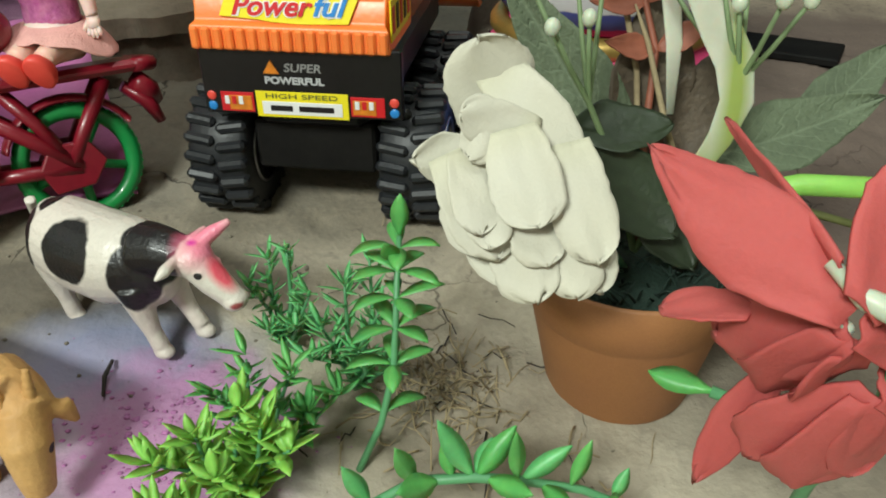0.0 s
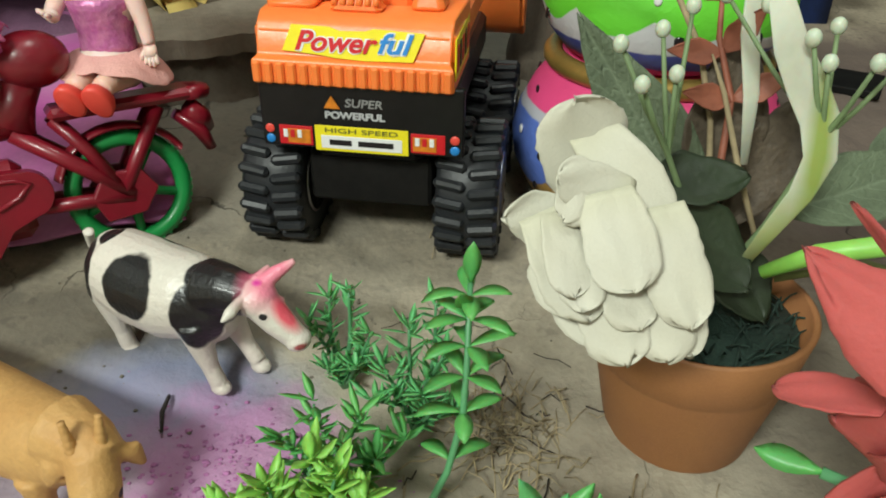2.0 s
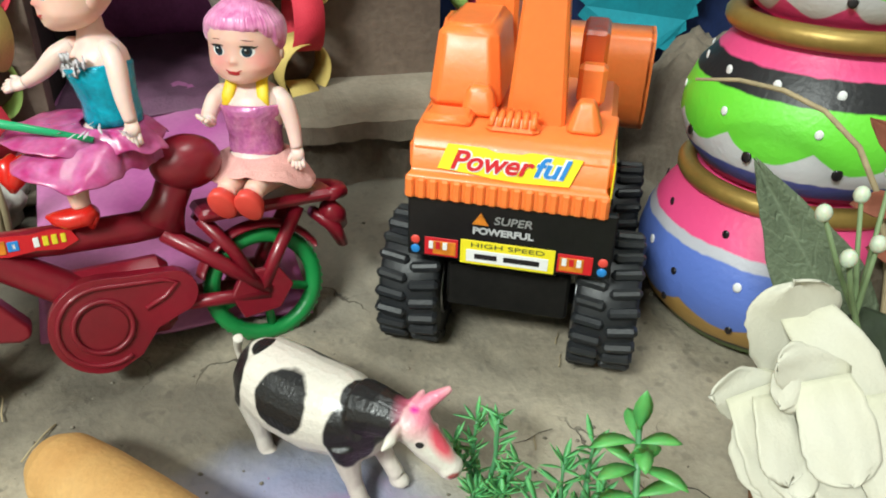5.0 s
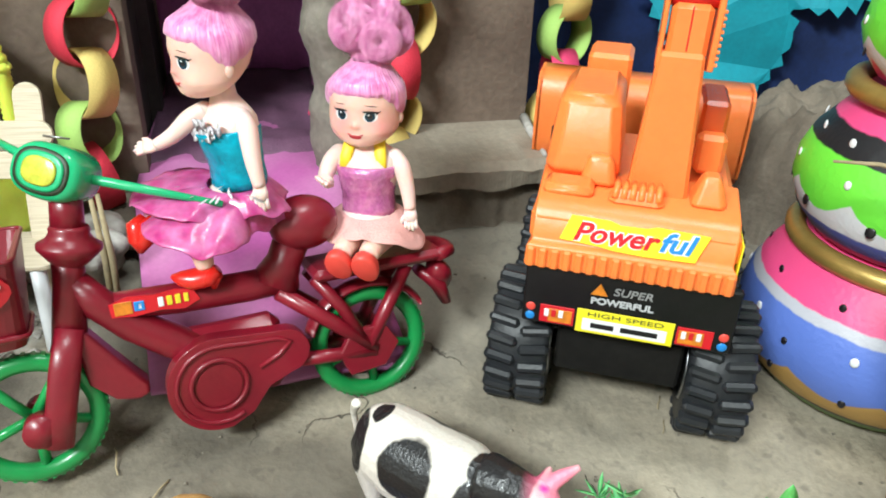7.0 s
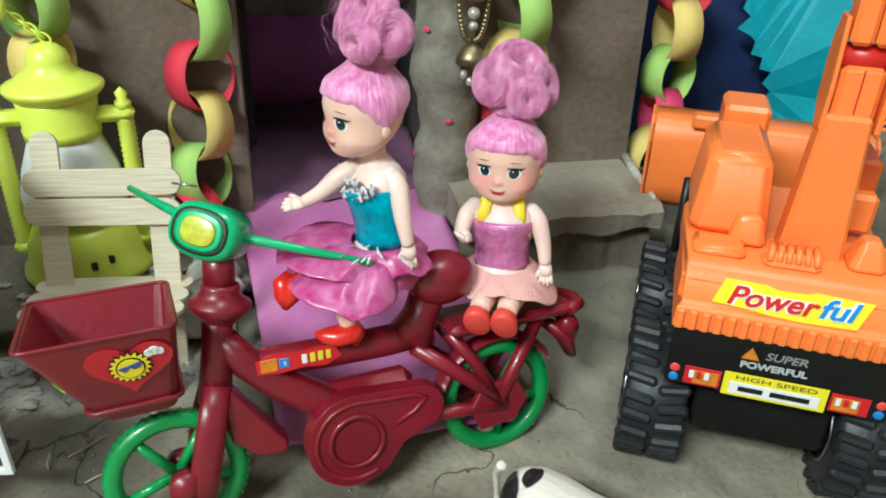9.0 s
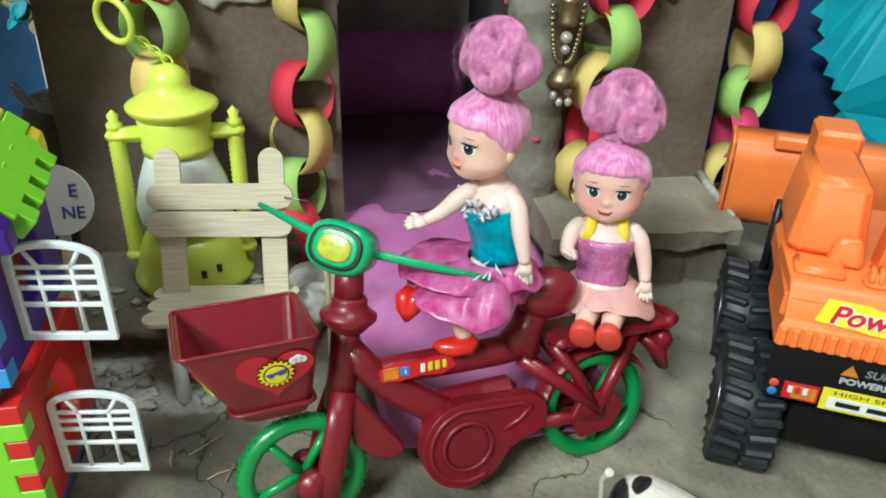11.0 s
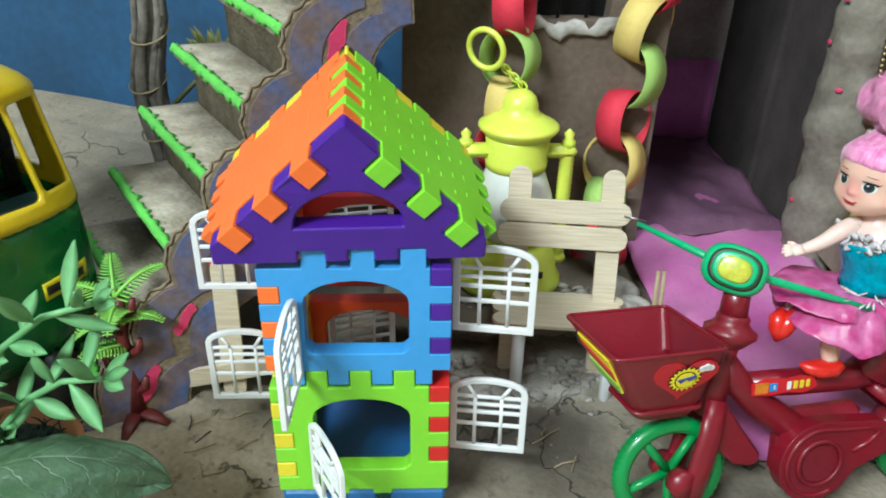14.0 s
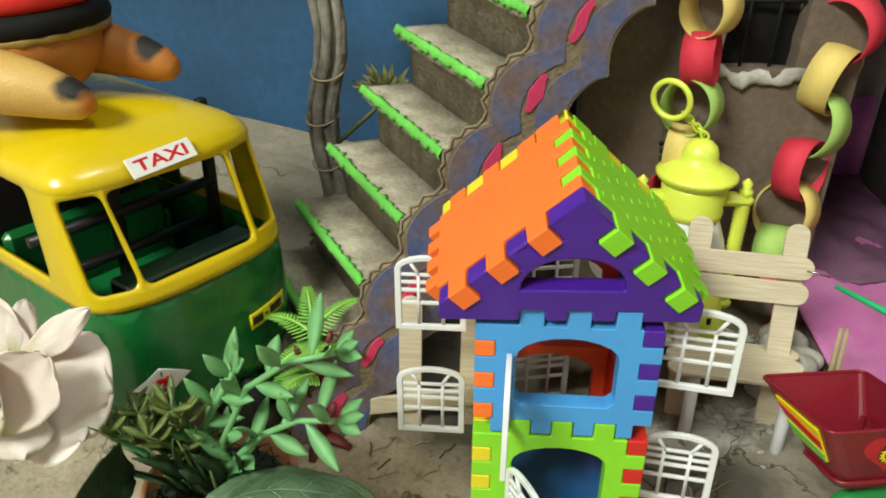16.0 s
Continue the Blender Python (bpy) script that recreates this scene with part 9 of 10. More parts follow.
def build_plush():
    g = thing("plush_toy", Matrix.Translation((-0.532, 0.148, 0.150)), "orange plush animal lying on the yellow roof", "plush toy")
    back = Matrix.Translation((0.532, -0.148, -0.150))

    def piece(name, sh, mat_name, label="", parent=None):
        ob = part(name, sh, mat_name, parent or g, label, at=back if parent is None else None)
        return ob
    body = Shell().ball((-0.530, 0.146, 0.174), (0.024, 0.027, 0.021), 0, 40, 28)
    body.ball((-0.534, 0.150, 0.214), (0.027, 0.028, 0.034), 0, 40, 28)
    piece("body", body, "plush_orange")
    piece("paw", Shell().tube([(-0.560, 0.112, 0.170), (-0.538, 0.116, 0.1690), (-0.520, 0.1200, 0.1668), (-0.505, 0.1255, 0.1640), (-0.4945, 0.1295, 0.1612), (-0.4895, 0.1315, 0.1595), (-0.4868, 0.1325, 0.1585)], [0.014, 0.0130, 0.0116, 0.0096, 0.0074, 0.0056, 0.0024], 22), "plush_cream", "cream paw with a dark smudge")
    piece("paw", Shell().tube([(-0.560, 0.152, 0.176), (-0.536, 0.160, 0.172), (-0.5180, 0.1690, 0.1680), (-0.5050, 0.1745, 0.1645), (-0.4975, 0.1772, 0.1620), (-0.4935, 0.1788, 0.1605), (-0.4915, 0.1796, 0.1598)], [0.016, 0.0128, 0.0102, 0.0086, 0.0070, 0.0050, 0.0022], 22), "plush_orange", "orange paw with a dark stripe")
    # dark collar with a gold rim, red inside
    ring = [(-0.533 + 0.0245 * math.cos(a), 0.1485 + 0.0265 * math.sin(a), 0.1815 + 0.002 * math.sin(a + 1)) for a in [2 * math.pi * i / 64 for i in range(64)]]
    collar = piece("collar", Shell().tube(ring, 0.0050, 12, closed=True), "black_board", "dark padded collar")
    piece("collar_rim", Shell().tube([(-0.533 + (x + 0.533) * 1.09, 0.1485 + (y - 0.1485) * 1.09, z - 0.0040 + 0.0003 * math.sin(i * 2.4)) for i, (x, y, z) in enumerate(ring)], [0.0022 + 0.0003 * math.sin(i * 1.9) for i in range(64)], 8, closed=True), "gold_paint", "gold braid rim", collar)
    piece("collar_lining", Shell().tube([(-0.533 + (x + 0.533) * 0.90, 0.1485 + (y - 0.1485) * 0.90, z + 0.0085) for x, y, z in ring], 0.0050, 10, closed=True), "block_red", "red lining", collar)


build_rickshaw()
build_plush()


# ---- plants ----
def flower_pot(cx, cy, z, r0, r1, h, label):
    g = thing("flower_pot", pose(cx, cy, z), label, "flower pot")
    prof = [(r0 * 0.5, 0.0), (r0 * 0.96, 0.0), (r0, 0.0015), (r0 + (r1 - r0) * 0.60, h * 0.62), (r0 + (r1 - r0) * 0.66, h * 0.66), (r0 + (r1 - r0) * 0.70, h * 0.67), (r1 - 0.0004, h * 0.985), (r1 - 0.0012, h), (r1 - 0.0024, h * 0.985), (r1 - 0.0034, h * 0.80), (r0 * 0.4, h * 0.78)]
    part("pot_body", Shell().lathe(prof, 56), "terracotta", g)
    sh = Shell()
    rnd = random.Random(int(cx * 1e4))
    sh.lathe([(0.0, h * 0.80), (r1 - 0.004, h * 0.80), (r1 - 0.004, h * 0.86), (0.0, h * 0.92)], 24)
    for _ in range(150):
        a, q = rnd.uniform(0, 6.28), (r1 - 0.005) * math.sqrt(rnd.random())
        p = Vector((q * math.cos(a), q * math.sin(a), h * 0.88))
        d = Vector((rnd.uniform(-1, 1), rnd.uniform(-1, 1), rnd.uniform(0, 0.9))) * 0.007
        sh.tube([p, p + d * 0.5 + Vector((0, 0, 0.001)), p + d], [0.0004, 0.0003, 0.0002], 4)
    part("moss", sh, "moss_dark", g, "dark tangled moss filling")
    return g


def leaf_part(name, parent, base, way, normal, length, width, mat_name, **kw):
    if width >= 0.0070:
        sheet = Shell().petal(base, way, normal, length, width, bend=kw.get("bend", 0.3), cup=0.14, shape=0.45, root=0.12, point=0.45 if mat_name == "leaf_dark" else 0.8, ruffle=0.03, thick=0.0003, nv=18, seed=int(length * 1e6) % 997)
        return part(name, sheet, mat_name, parent)
    return part(name, Shell().blade(base, way, normal, length, width, **kw), mat_name, parent)


def build_bouquet():
    flower_pot(0.0485, 0.1665, -0.0045, 0.0200, 0.0290, 0.0445, "terracotta pot filled with dark moss")
    # ivory cloth rose, petals laid over one another
    ux, uy, un = Vector((1, 0.02, 0)), Vector((0, 0.53, 0.848)), Vector((0, -0.848, 0.53))
    C, K = Vector((0.0145, 0.1330, 0.0795)), 1 / 9400
    f = thing("cloth_flower", Matrix.Identity(4), "large ivory cloth rose with frayed petals", "cloth flower")
    tilt = random.Random(14)
    P = lambda x, y, n: C + ux * (x * K) + uy * (y * K) + un * n
    for i, (x0, y0, x1, y1, w, n0, n1, pt) in enumerate(((0, 90, 5, -205, 250, -0.009, -0.004, 0), (-40, 60, -60, -150, 200, -0.008, -0.002, 0), (-5, 30, -78, 236, 178, -0.010, 0.0, 0), (-45, 185, 92, 8, 128, 0.001, 0.004, 0.2), (-60, 20, -200, 22, 104, -0.006, -0.004, 0.5),
                                      (30, 55, -112, 92, 92, 0.005, 0.007, 0), (-30, 105, -92, 15, 84, 0.006, 0.007, 0), (-60, -20, -62, -140, 92, 0.005, 0.006, 0), (-22, 64, 22, -104, 140, 0.009, 0.011, 0), (-104, 30, -70, -112, 92, 0.006, 0.008, 0), (-128, 30, -45, -156, 128, 0.001, 0.004, 0),
                                      (80, 40, 128, -168, 124, 0.006, 0.008, 0.1), (0, -60, 45, -170, 110, 0.003, 0.005, 0), (-20, -90, 16, -240, 126, 0.0, 0.002, 0), (80, -80, 92, -232, 116, 0.001, 0.003, 0), (112, -60, 150, -220, 88, -0.003, 0.0, 0))):
        a, b = P(x0, y0, 0.65 * n0 - 0.001), P(x1, y1, 0.65 * n1 + (0.002 if y1 < y0 else 0.0))
        part("petal", Shell().petal(a, b - a, un + ux * tilt.uniform(-0.30, 0.30) + uy * tilt.uniform(-0.2, 0.2), (b - a).length * 1.03, w * K * 0.95, fray=0.05, bend=tilt.uniform(-0.35, -0.05) if y1 < y0 else 0.35, cup=tilt.uniform(-0.14, -0.03), shape=0.62, root=0.72, point=pt, ruffle=0.035, thick=0.00025, seed=i), "petal_ivory", f)
    part("flower_stem", Shell().tube([P(30, 0, -0.010), (0.030, 0.150, 0.060), (0.045, 0.163, 0.036)], 0.0018, 8), "stem_green", f)
    # sprays: grey-green leaves, berries, bracts
    b = thing("artificial_spray", Matrix.Identity(4), "artificial spray of grey-green leaves, pale berries and brown bracts", "artificial spray")
    root = Vector((0.0490, 0.1680, 0.038))
    leaf_part("leaf", b, (0.0480, 0.1760, 0.055), Vector((-0.0300, 0.0270, 0.0420)), (-0.2, -0.8, 0.5), 0.062, 0.0225, "leaf_grey", bend=0.25, thick=0.03, seg=9, shape=0.42, ragged=0.06)
    leaf_part("leaf", b, (0.0290, 0.1660, 0.0735), Vector((0.0250, 0.006, -0.004)), (0, -0.55, 0.8), 0.0255, 0.0150, "leaf_dark", bend=0.3, thick=0.03, seg=8, shape=0.45)
    leaf_part("leaf", b, (0.0330, 0.1640, 0.0690), Vector((0.0200, -0.004, -0.020)), (0.1, -0.8, 0.5), 0.0300, 0.0200, "leaf_dark", bend=0.25, thick=0.03, seg=8, shape=0.5)
    leaf_part("leaf", b, (0.0500, 0.1660, 0.0560), Vector((0.0080, -0.004, -0.014)), (0.3, -0.8, 0.4), 0.0220, 0.0170, "leaf_dark", bend=0.3, thick=0.03, seg=8)
    leaf_part("leaf", b, (0.0640, 0.1690, 0.0640), Vector((0.0420, 0.018, 0.001)), (0.1, -0.6, 0.75), 0.0480, 0.0200, "leaf_grey", bend=0.5, thick=0.03, seg=8, shape=0.4, ragged=0.06)
    leaf_part("leaf", b, (0.0950, 0.1900, 0.0600), Vector((0.0300, 0.020, 0.016)), (-0.3, -0.7, 0.6), 0.0400, 0.0170, "leaf_grey", bend=0.3, thick=0.03, seg=8, shape=0.4, ragged=0.06)
    for base, way, ln, w, sd in (((0.0500, 0.1830, 0.0560), (0.0050, 0.0060, 0.0400), 0.0460, 0.0230, 31), ((0.0560, 0.1800, 0.0540), (0.0170, 0.0080, 0.0300), 0.0380, 0.0190, 32), ((0.0470, 0.1790, 0.0500), (0.0040, 0.0100, 0.0240), 0.0300, 0.0200, 33)):
        part("withered_leaf", Shell().petal(base, way, (0.1, -0.85, 0.5), ln, w, bend=-0.3, cup=0.2, shape=0.5, root=0.15, point=0.6, ruffle=0.05, thick=0.0003, seed=sd), "leaf_withered", b, "brown withered leaf")
    lily = Shell().tube([(0.0515, 0.1690, 0.1150), (0.0555, 0.1675, 0.1050), (0.0600, 0.1655, 0.0970), (0.0640, 0.1635, 0.0900), (0.0650, 0.1605, 0.0820), (0.0622, 0.1590, 0.0735), (0.0575, 0.1590, 0.0640), (0.0540, 0.1600, 0.0550)], [0.0028, 0.0040, 0.0046, 0.0046, 0.0040, 0.0030, 0.0022, 0.0014], 22, flat=0.12, up=(0.2, -1, 0))
    m = material("lily_white", (0.56, 0.57, 0.46), 0.6, vary=0.06, sub=0.2, blotch=80)
    mix_in(m, math_node(m, "MULTIPLY", blob(m, (0.0600, 0.166, 0.0580), (0.010, 0.014, 0.0150), 0.3, 60, 0.5), 0.9), (0.24, 0.30, 0.03))
    mix_in(m, math_node(m, "MULTIPLY", blob(m, (0.0645, 0.161, 0.0850), (0.0026, 0.020, 0.0240), 0.3, 90, 0.6), 0.9), (0.24, 0.32, 0.04))
    part("lily_petal", lily, "lily_white", b, "white petal greening at its base")
    lily2 = Shell().tube([(0.0530, 0.1890, 0.1180), (0.0540, 0.1870, 0.1020), (0.0560, 0.1830, 0.0880), (0.0560, 0.1780, 0.0720)], [0.0022, 0.0026, 0.0022, 0.0010], 12, flat=0.2, up=(0.2, -1, 0))
    part("lily_petal", lily2, "lily_white", b)
    berries = [(0.0221, 0.1559, 0.1001), (0.0309, 0.1630, 0.1000), (0.0185, 0.1640, 0.1060), (0.0290, 0.1720, 0.1070), (0.0360, 0.1760, 0.1110), (0.0500, 0.1700, 0.1130), (0.0681, 0.1549, 0.1054), (0.0669, 0.1724, 0.1079), (0.0581, 0.1639, 0.1077), (0.0760, 0.1600, 0.1040), (0.0620, 0.1620, 0.1030), (0.0450, 0.1820, 0.1120)]
    for i, p in enumerate(berries):
        p = Vector(p)
        hub = Vector((0.0330, 0.1660, 0.0800)) if p.x < 0.04 else Vector((0.0660, 0.1640, 0.0850))
        st = part("berry_stalk", Shell().tube([p, p.lerp(hub, 0.5) + Vector((0, 0, -0.001)), hub, hub.lerp(root, 0.5) + Vector((0.002, 0, 0)), root], [0.0005, 0.0006, 0.0007, 0.0009, 0.0010], 7), "stem_grey", b)
        part("berry", Shell().ball(p, (0.0017, 0.0017, 0.0020), nu=16, nv=10), "berry_white", st)
    br = part("bract_stalk", Shell().tube([root, (0.0510, 0.1800, 0.0700), (0.0525, 0.1860, 0.0860), (0.0490, 0.1930, 0.0990), (0.0480, 0.1950, 0.1120)], [0.0010, 0.0010, 0.0009, 0.0008, 0.0006], 8), "bract_brown", b)
    for p, w in (((0.0525, 0.1855, 0.0860), (0.9, -0.1, 0.5)), ((0.0525, 0.1855, 0.0860), (-1, -0.2, 0.15)), ((0.0500, 0.1915, 0.0960), (0.5, -0.3, 0.9)), ((0.0500, 0.1915, 0.0960), (-0.9, -0.1, 0.0)), ((0.0482, 0.1945, 0.1080), (0.6, -0.2, 0.9)), ((0.0482, 0.1945, 0.1080), (-0.8, 0, 0.5))):
        leaf_part("bract", br, p, w, (0, -0.8, 0.6), 0.0150, 0.0072, "bract_brown", bend=0.3, thick=0.04, seg=6, shape=0.4, cup=0.3)
    part("thick_stalk", Shell().tube([(0.0560, 0.1540, 0.0560), (0.0640, 0.1480, 0.0650), (0.0760, 0.1450, 0.0690), (0.0930, 0.1430, 0.0690), (0.1150, 0.1420, 0.0600), (0.1350, 0.1440, 0.0300), (0.1420, 0.1460, -0.005)], [0.0016, 0.0022, 0.0024, 0.0024, 0.0024, 0.0024, 0.0024], 12), "leaf_lime", b, "thick bright green stalk")
    part("thin_stalk", Shell().tube([(0.0600, 0.1560, 0.0530), (0.0780, 0.1520, 0.0600), (0.1000, 0.1500, 0.0540), (0.1150, 0.1500, 0.030)], 0.0010, 7), "leaf_olive", b)
    part("straw_stalk", Shell().tube([(0.0028, 0.2218, 0.1158), (0.0130, 0.2180, 0.1172), (0.0230, 0.2130, 0.1165), (0.0320, 0.2070, 0.1135), (0.0395, 0.2000, 0.1070), (0.0450, 0.1930, 0.0960), (0.0485, 0.1860, 0.0800), (0.0495, 0.1770, 0.0580), root], [0.0004, 0.0006, 0.0007, 0.0007, 0.0008, 0.0008, 0.0008, 0.0009, 0.0009], 8), "straw", b, "long pale curved stalk")
    part("twig", Shell().tube([(0.0610, 0.1700, 0.0530), (0.0540, 0.1760, 0.0720), (0.0500, 0.1850, 0.0880), (0.0470, 0.1900, 0.0960)], [0.0008, 0.0008, 0.0007, 0.0003], 7), "straw", b)
    # red cloth flower close to the lens
    r = thing("red_flower", Matrix.Identity(4), "red cloth flower with pointed petals", "cloth flower")
    core = Vector((0.0440, 0.0660, 0.0945))
    # base, tip, width, way the inner face looks, bend, cup, point
    for i, (a, b, w, nn, bd, cp, pt) in enumerate((((0.0440, 0.0660, 0.0940), (0.0264, 0.0836, 0.1038), 0.0128, (-0.30, -0.72, 0.62), 0.30, -0.26, 0.80),
                                                   ((0.0425, 0.0680, 0.0985), (0.0385, 0.1009, 0.1000), 0.0080, (0.85, -0.25, 0.45), 0.15, 0.20, 0.65),
                                                   ((0.0445, 0.0665, 0.0915), (0.0352, 0.0862, 0.0745), 0.0140, (-0.25, -0.80, 0.50), -0.35, -0.20, 0.10),
                                                   ((0.0400, 0.0800, 0.0835), (0.0317, 0.0945, 0.0765), 0.0068, (-0.35, -0.30, 0.90), -0.30, 0.25, 0.45),
                                                   ((0.0450, 0.0665, 0.0900), (0.0440, 0.0768, 0.0690), 0.0135, (-0.10, -0.90, 0.40), -0.30, -0.22, 0.10),
                                                   ((0.0460, 0.0670, 0.0880), (0.0500, 0.0740, 0.0745), 0.0120, (0.25, -0.90, 0.30), -0.30, -0.15, 0.10),
                                                   ((0.0455, 0.0790, 0.0760), (0.0412, 0.0862, 0.0485), 0.0072, (-0.20, -0.90, 0.30), 0.15, -0.20, 0.20),
                                                   ((0.0440, 0.0640, 0.0960), (0.0570, 0.0780, 0.1060), 0.0150, (0.20, -0.80, 0.50), 0.30, -0.15, 0.40),
                                                   ((0.0450, 0.0650, 0.0930), (0.0660, 0.0760, 0.0880), 0.0150, (0.20, -0.85, 0.40), 0.30, -0.15, 0.40))):
        a, b = Vector(a), Vector(b)
        part("petal", Shell().petal(a, b - a, nn, (b - a).length * 1.05, w, bend=bd, cup=cp, shape=0.50, root=0.35, point=pt, ruffle=0.05, nu=16, nv=20, seed=40 + i), "petal_red", r)
    part("calyx", Shell().tube([(0.0420, 0.0695, 0.0985), (0.0445, 0.0655, 0.0965), (0.0480, 0.0620, 0.0960)], [0.0008, 0.0013, 0.0016], 10), "berry_white", r, "pale green calyx")
    part("stamen", Shell().ball((0.0448, 0.0672, 0.0912), (0.0008, 0.0008, 0.0008)), "berry_white", r)
    # second bloom below
    for i, (a, b, w) in enumerate((((0.0520, 0.0680, 0.0800), (0.0440, 0.0760, 0.0565), 0.0150), ((0.0520, 0.0680, 0.0790), (0.0530, 0.0745, 0.0510), 0.0150), ((0.0530, 0.0690, 0.0790), (0.0640, 0.0740, 0.0580), 0.0150), ((0.0520, 0.0680, 0.0810), (0.0640, 0.0740, 0.0800), 0.0130))):
        a, b = Vector(a), Vector(b)
        part("petal", Shell().petal(a, b - a, (-0.05, -0.85, 0.5), (b - a).length * 1.04, w, bend=-0.3, cup=-0.18, shape=0.55, root=0.35, ruffle=0.04, nu=14, nv=16, seed=60 + i), "petal_red", r)
    part("flower_stem", Shell().tube([(0.0500, 0.0640, 0.0950), (0.0580, 0.0740, 0.0700), (0.0680, 0.0980, 0.0300), (0.0720, 0.1100, -0.010)], 0.0014, 8), "stem_green", r)
    for p, q, w in (((0.0420, 0.0890, 0.0615), (0.0338, 0.0949, 0.0599), 0.0046), ((0.0560, 0.0740, 0.0720), (0.0520, 0.0800, 0.0640), 0.0050), ((0.0600, 0.0800, 0.0560), (0.0540, 0.0880, 0.0520), 0.0050)):
        p, q = Vector(p), Vector(q)
        leaf_part("leaf", r, p, q - p, (0, -0.5, 0.85), (q - p).length * 1.05, w, "leaf_bright", bend=0.2, thick=0.3, shape=0.6)
    part("leaf_stalk", Shell().tube([(0.0415, 0.0893, 0.0614), (0.0520, 0.0840, 0.0600), (0.0645, 0.0920, 0.0400)], [0.0010, 0.0009, 0.0009], 8), "stem_green", r)


def herb(base, tips, mat_name, leaf, label, seed, spread=0.5, shape=0.45):
    """A plastic herb: side sprigs with whorls of small leaves; leaves of one sprig form one part."""
    rnd = random.Random(seed)
    g = thing("plastic_herb", Matrix.Identity(4), label, "plastic herb", "plastic herbs")
    b = Vector(base)
    for tip in tips:
        t = Vector(tip)
        mid = b.lerp(t, 0.5) + Vector((rnd.uniform(-0.003, 0.003), rnd.uniform(-0.003, 0.003), 0.002))
        pts = [b.lerp(mid, u / 3) for u in range(3)] + [mid.lerp(t, u / 4) for u in range(5)]
        sp = part("sprig", Shell().tube(pts, [0.0009 - 0.00008 * i for i in range(8)], 6), "stem_green", g)
        lv = Shell()
        for i, p in enumerate(pts[1:]):
            for s in range(4 if i < 6 else 7):
                a = rnd.uniform(0, 6.28)
                d = Vector((math.cos(a), math.sin(a), rnd.uniform(0.2, 1.1)))
                q = p + (t - b).normalized() * rnd.uniform(-0.002, 0.002)
                lv.blade(q, d, (0, 0, 1), leaf[0] * rnd.uniform(0.7, 1.15), leaf[1] * rnd.uniform(0.8, 1.2), bend=rnd.uniform(-0.2, 0.6), seg=4, thick=0.12, shape=shape)
        part("leaves", lv, mat_name, sp)
    return g


def build_herbs():
    herb((-0.0470, 0.1745, 0.0), [(-0.0500, 0.1790, 0.0290), (-0.0440, 0.1760, 0.0330), (-0.0380, 0.1700, 0.0230), (-0.0560, 0.1760, 0.0220), (-0.0420, 0.1660, 0.0150), (-0.0350, 0.1720, 0.0120), (-0.0500, 0.1670, 0.0130)], "leaf_grass", (0.0066, 0.0016), "bushy green plastic herb with fine pointed leaves", 1)
    herb((-0.0260, 0.1600, -0.002), [(-0.0200, 0.1650, 0.0380), (-0.0270, 0.1640, 0.0300), (-0.0180, 0.1590, 0.0250), (-0.0330, 0.1590, 0.0200), (-0.0230, 0.1520, 0.0180), (-0.0360, 0.1530, 0.0150), (-0.0150, 0.1520, 0.0120)], "leaf_grass", (0.0072, 0.0016), "bushy green plastic herb with fine pointed leaves", 2)
    herb((-0.0460, 0.1330, -0.005), [(-0.0490, 0.1420, 0.0240), (-0.0380, 0.1390, 0.0220), (-0.0560, 0.1370, 0.0180), (-0.0340, 0.1340, 0.0140), (-0.0420, 0.1260, 0.0140), (-0.0280, 0.1430, 0.0110)], "leaf_bright", (0.0080, 0.0022), "bright green plastic herb with pointed leaves", 3)
    herb((-0.0480, 0.1240, -0.006), [(-0.0470, 0.1240, 0.0230), (-0.0410, 0.1200, 0.0240), (-0.0560, 0.1200, 0.0200), (-0.0350, 0.1180, 0.0180), (-0.0500, 0.1120, 0.0160), (-0.0640, 0.1150, 0.0170), (-0.0620, 0.1050, 0.0110)], "leaf_lime", (0.0088, 0.0030), "lime green plastic herb with broad pointed leaves", 4)
    # seedling with opposite leaves
    s = thing("plastic_seedling", Matrix.Identity(4), "tall green plastic seedling with paired leaves", "plastic seedling")
    pts = [Vector(p) for p in ((-0.0225, 0.1330, -0.005), (-0.0165, 0.1360, 0.0080), (-0.0130, 0.1400, 0.0220), (-0.0122, 0.1450, 0.0350), (-0.0118, 0.1530, 0.0450), (-0.0115, 0.1580, 0.0490))]
    part("stem", Shell().tube(pts, [0.0010, 0.0009, 0.0009, 0.0008, 0.0008, 0.0007], 9), "stem_green", s)
    axis = [pts[1].lerp(pts[2], 0.2), pts[2].lerp(pts[3], 0.1), pts[2].lerp(pts[3], 0.75), pts[3].lerp(pts[4], 0.3), pts[3].lerp(pts[4], 0.8), pts[4].lerp(pts[5], 0.5)]
    rnd = random.Random(8)
    for i, p in enumerate(axis):
        for k in range(4 if i else 2):
            a = (0.15 if i % 2 else 0.75) + k * math.pi / 2 + rnd.uniform(-0.25, 0.25)
            d = Vector((math.cos(a), math.sin(a), 0.65))
            leaf_part("leaf", s, p, d, (0, 0, 1), rnd.uniform(0.0100, 0.0135), 0.0045, "leaf_bright", bend=rnd.uniform(-1.3, -0.5), thick=0.12, seg=7, shape=0.60, cup=0.25)
    leaf_part("leaf", s, pts[5], (0.05, 0.2, 1), (0, -1, 0.3), 0.0110, 0.0046, "leaf_bright", bend=0.1, thick=0.14, shape=0.55)
    leaf_part("leaf", s, pts[4], (-0.25, -0.5, 0.8), (0, -1, 0.5), 0.0110, 0.0046, "leaf_bright", bend=0.1, thick=0.14, shape=0.55)
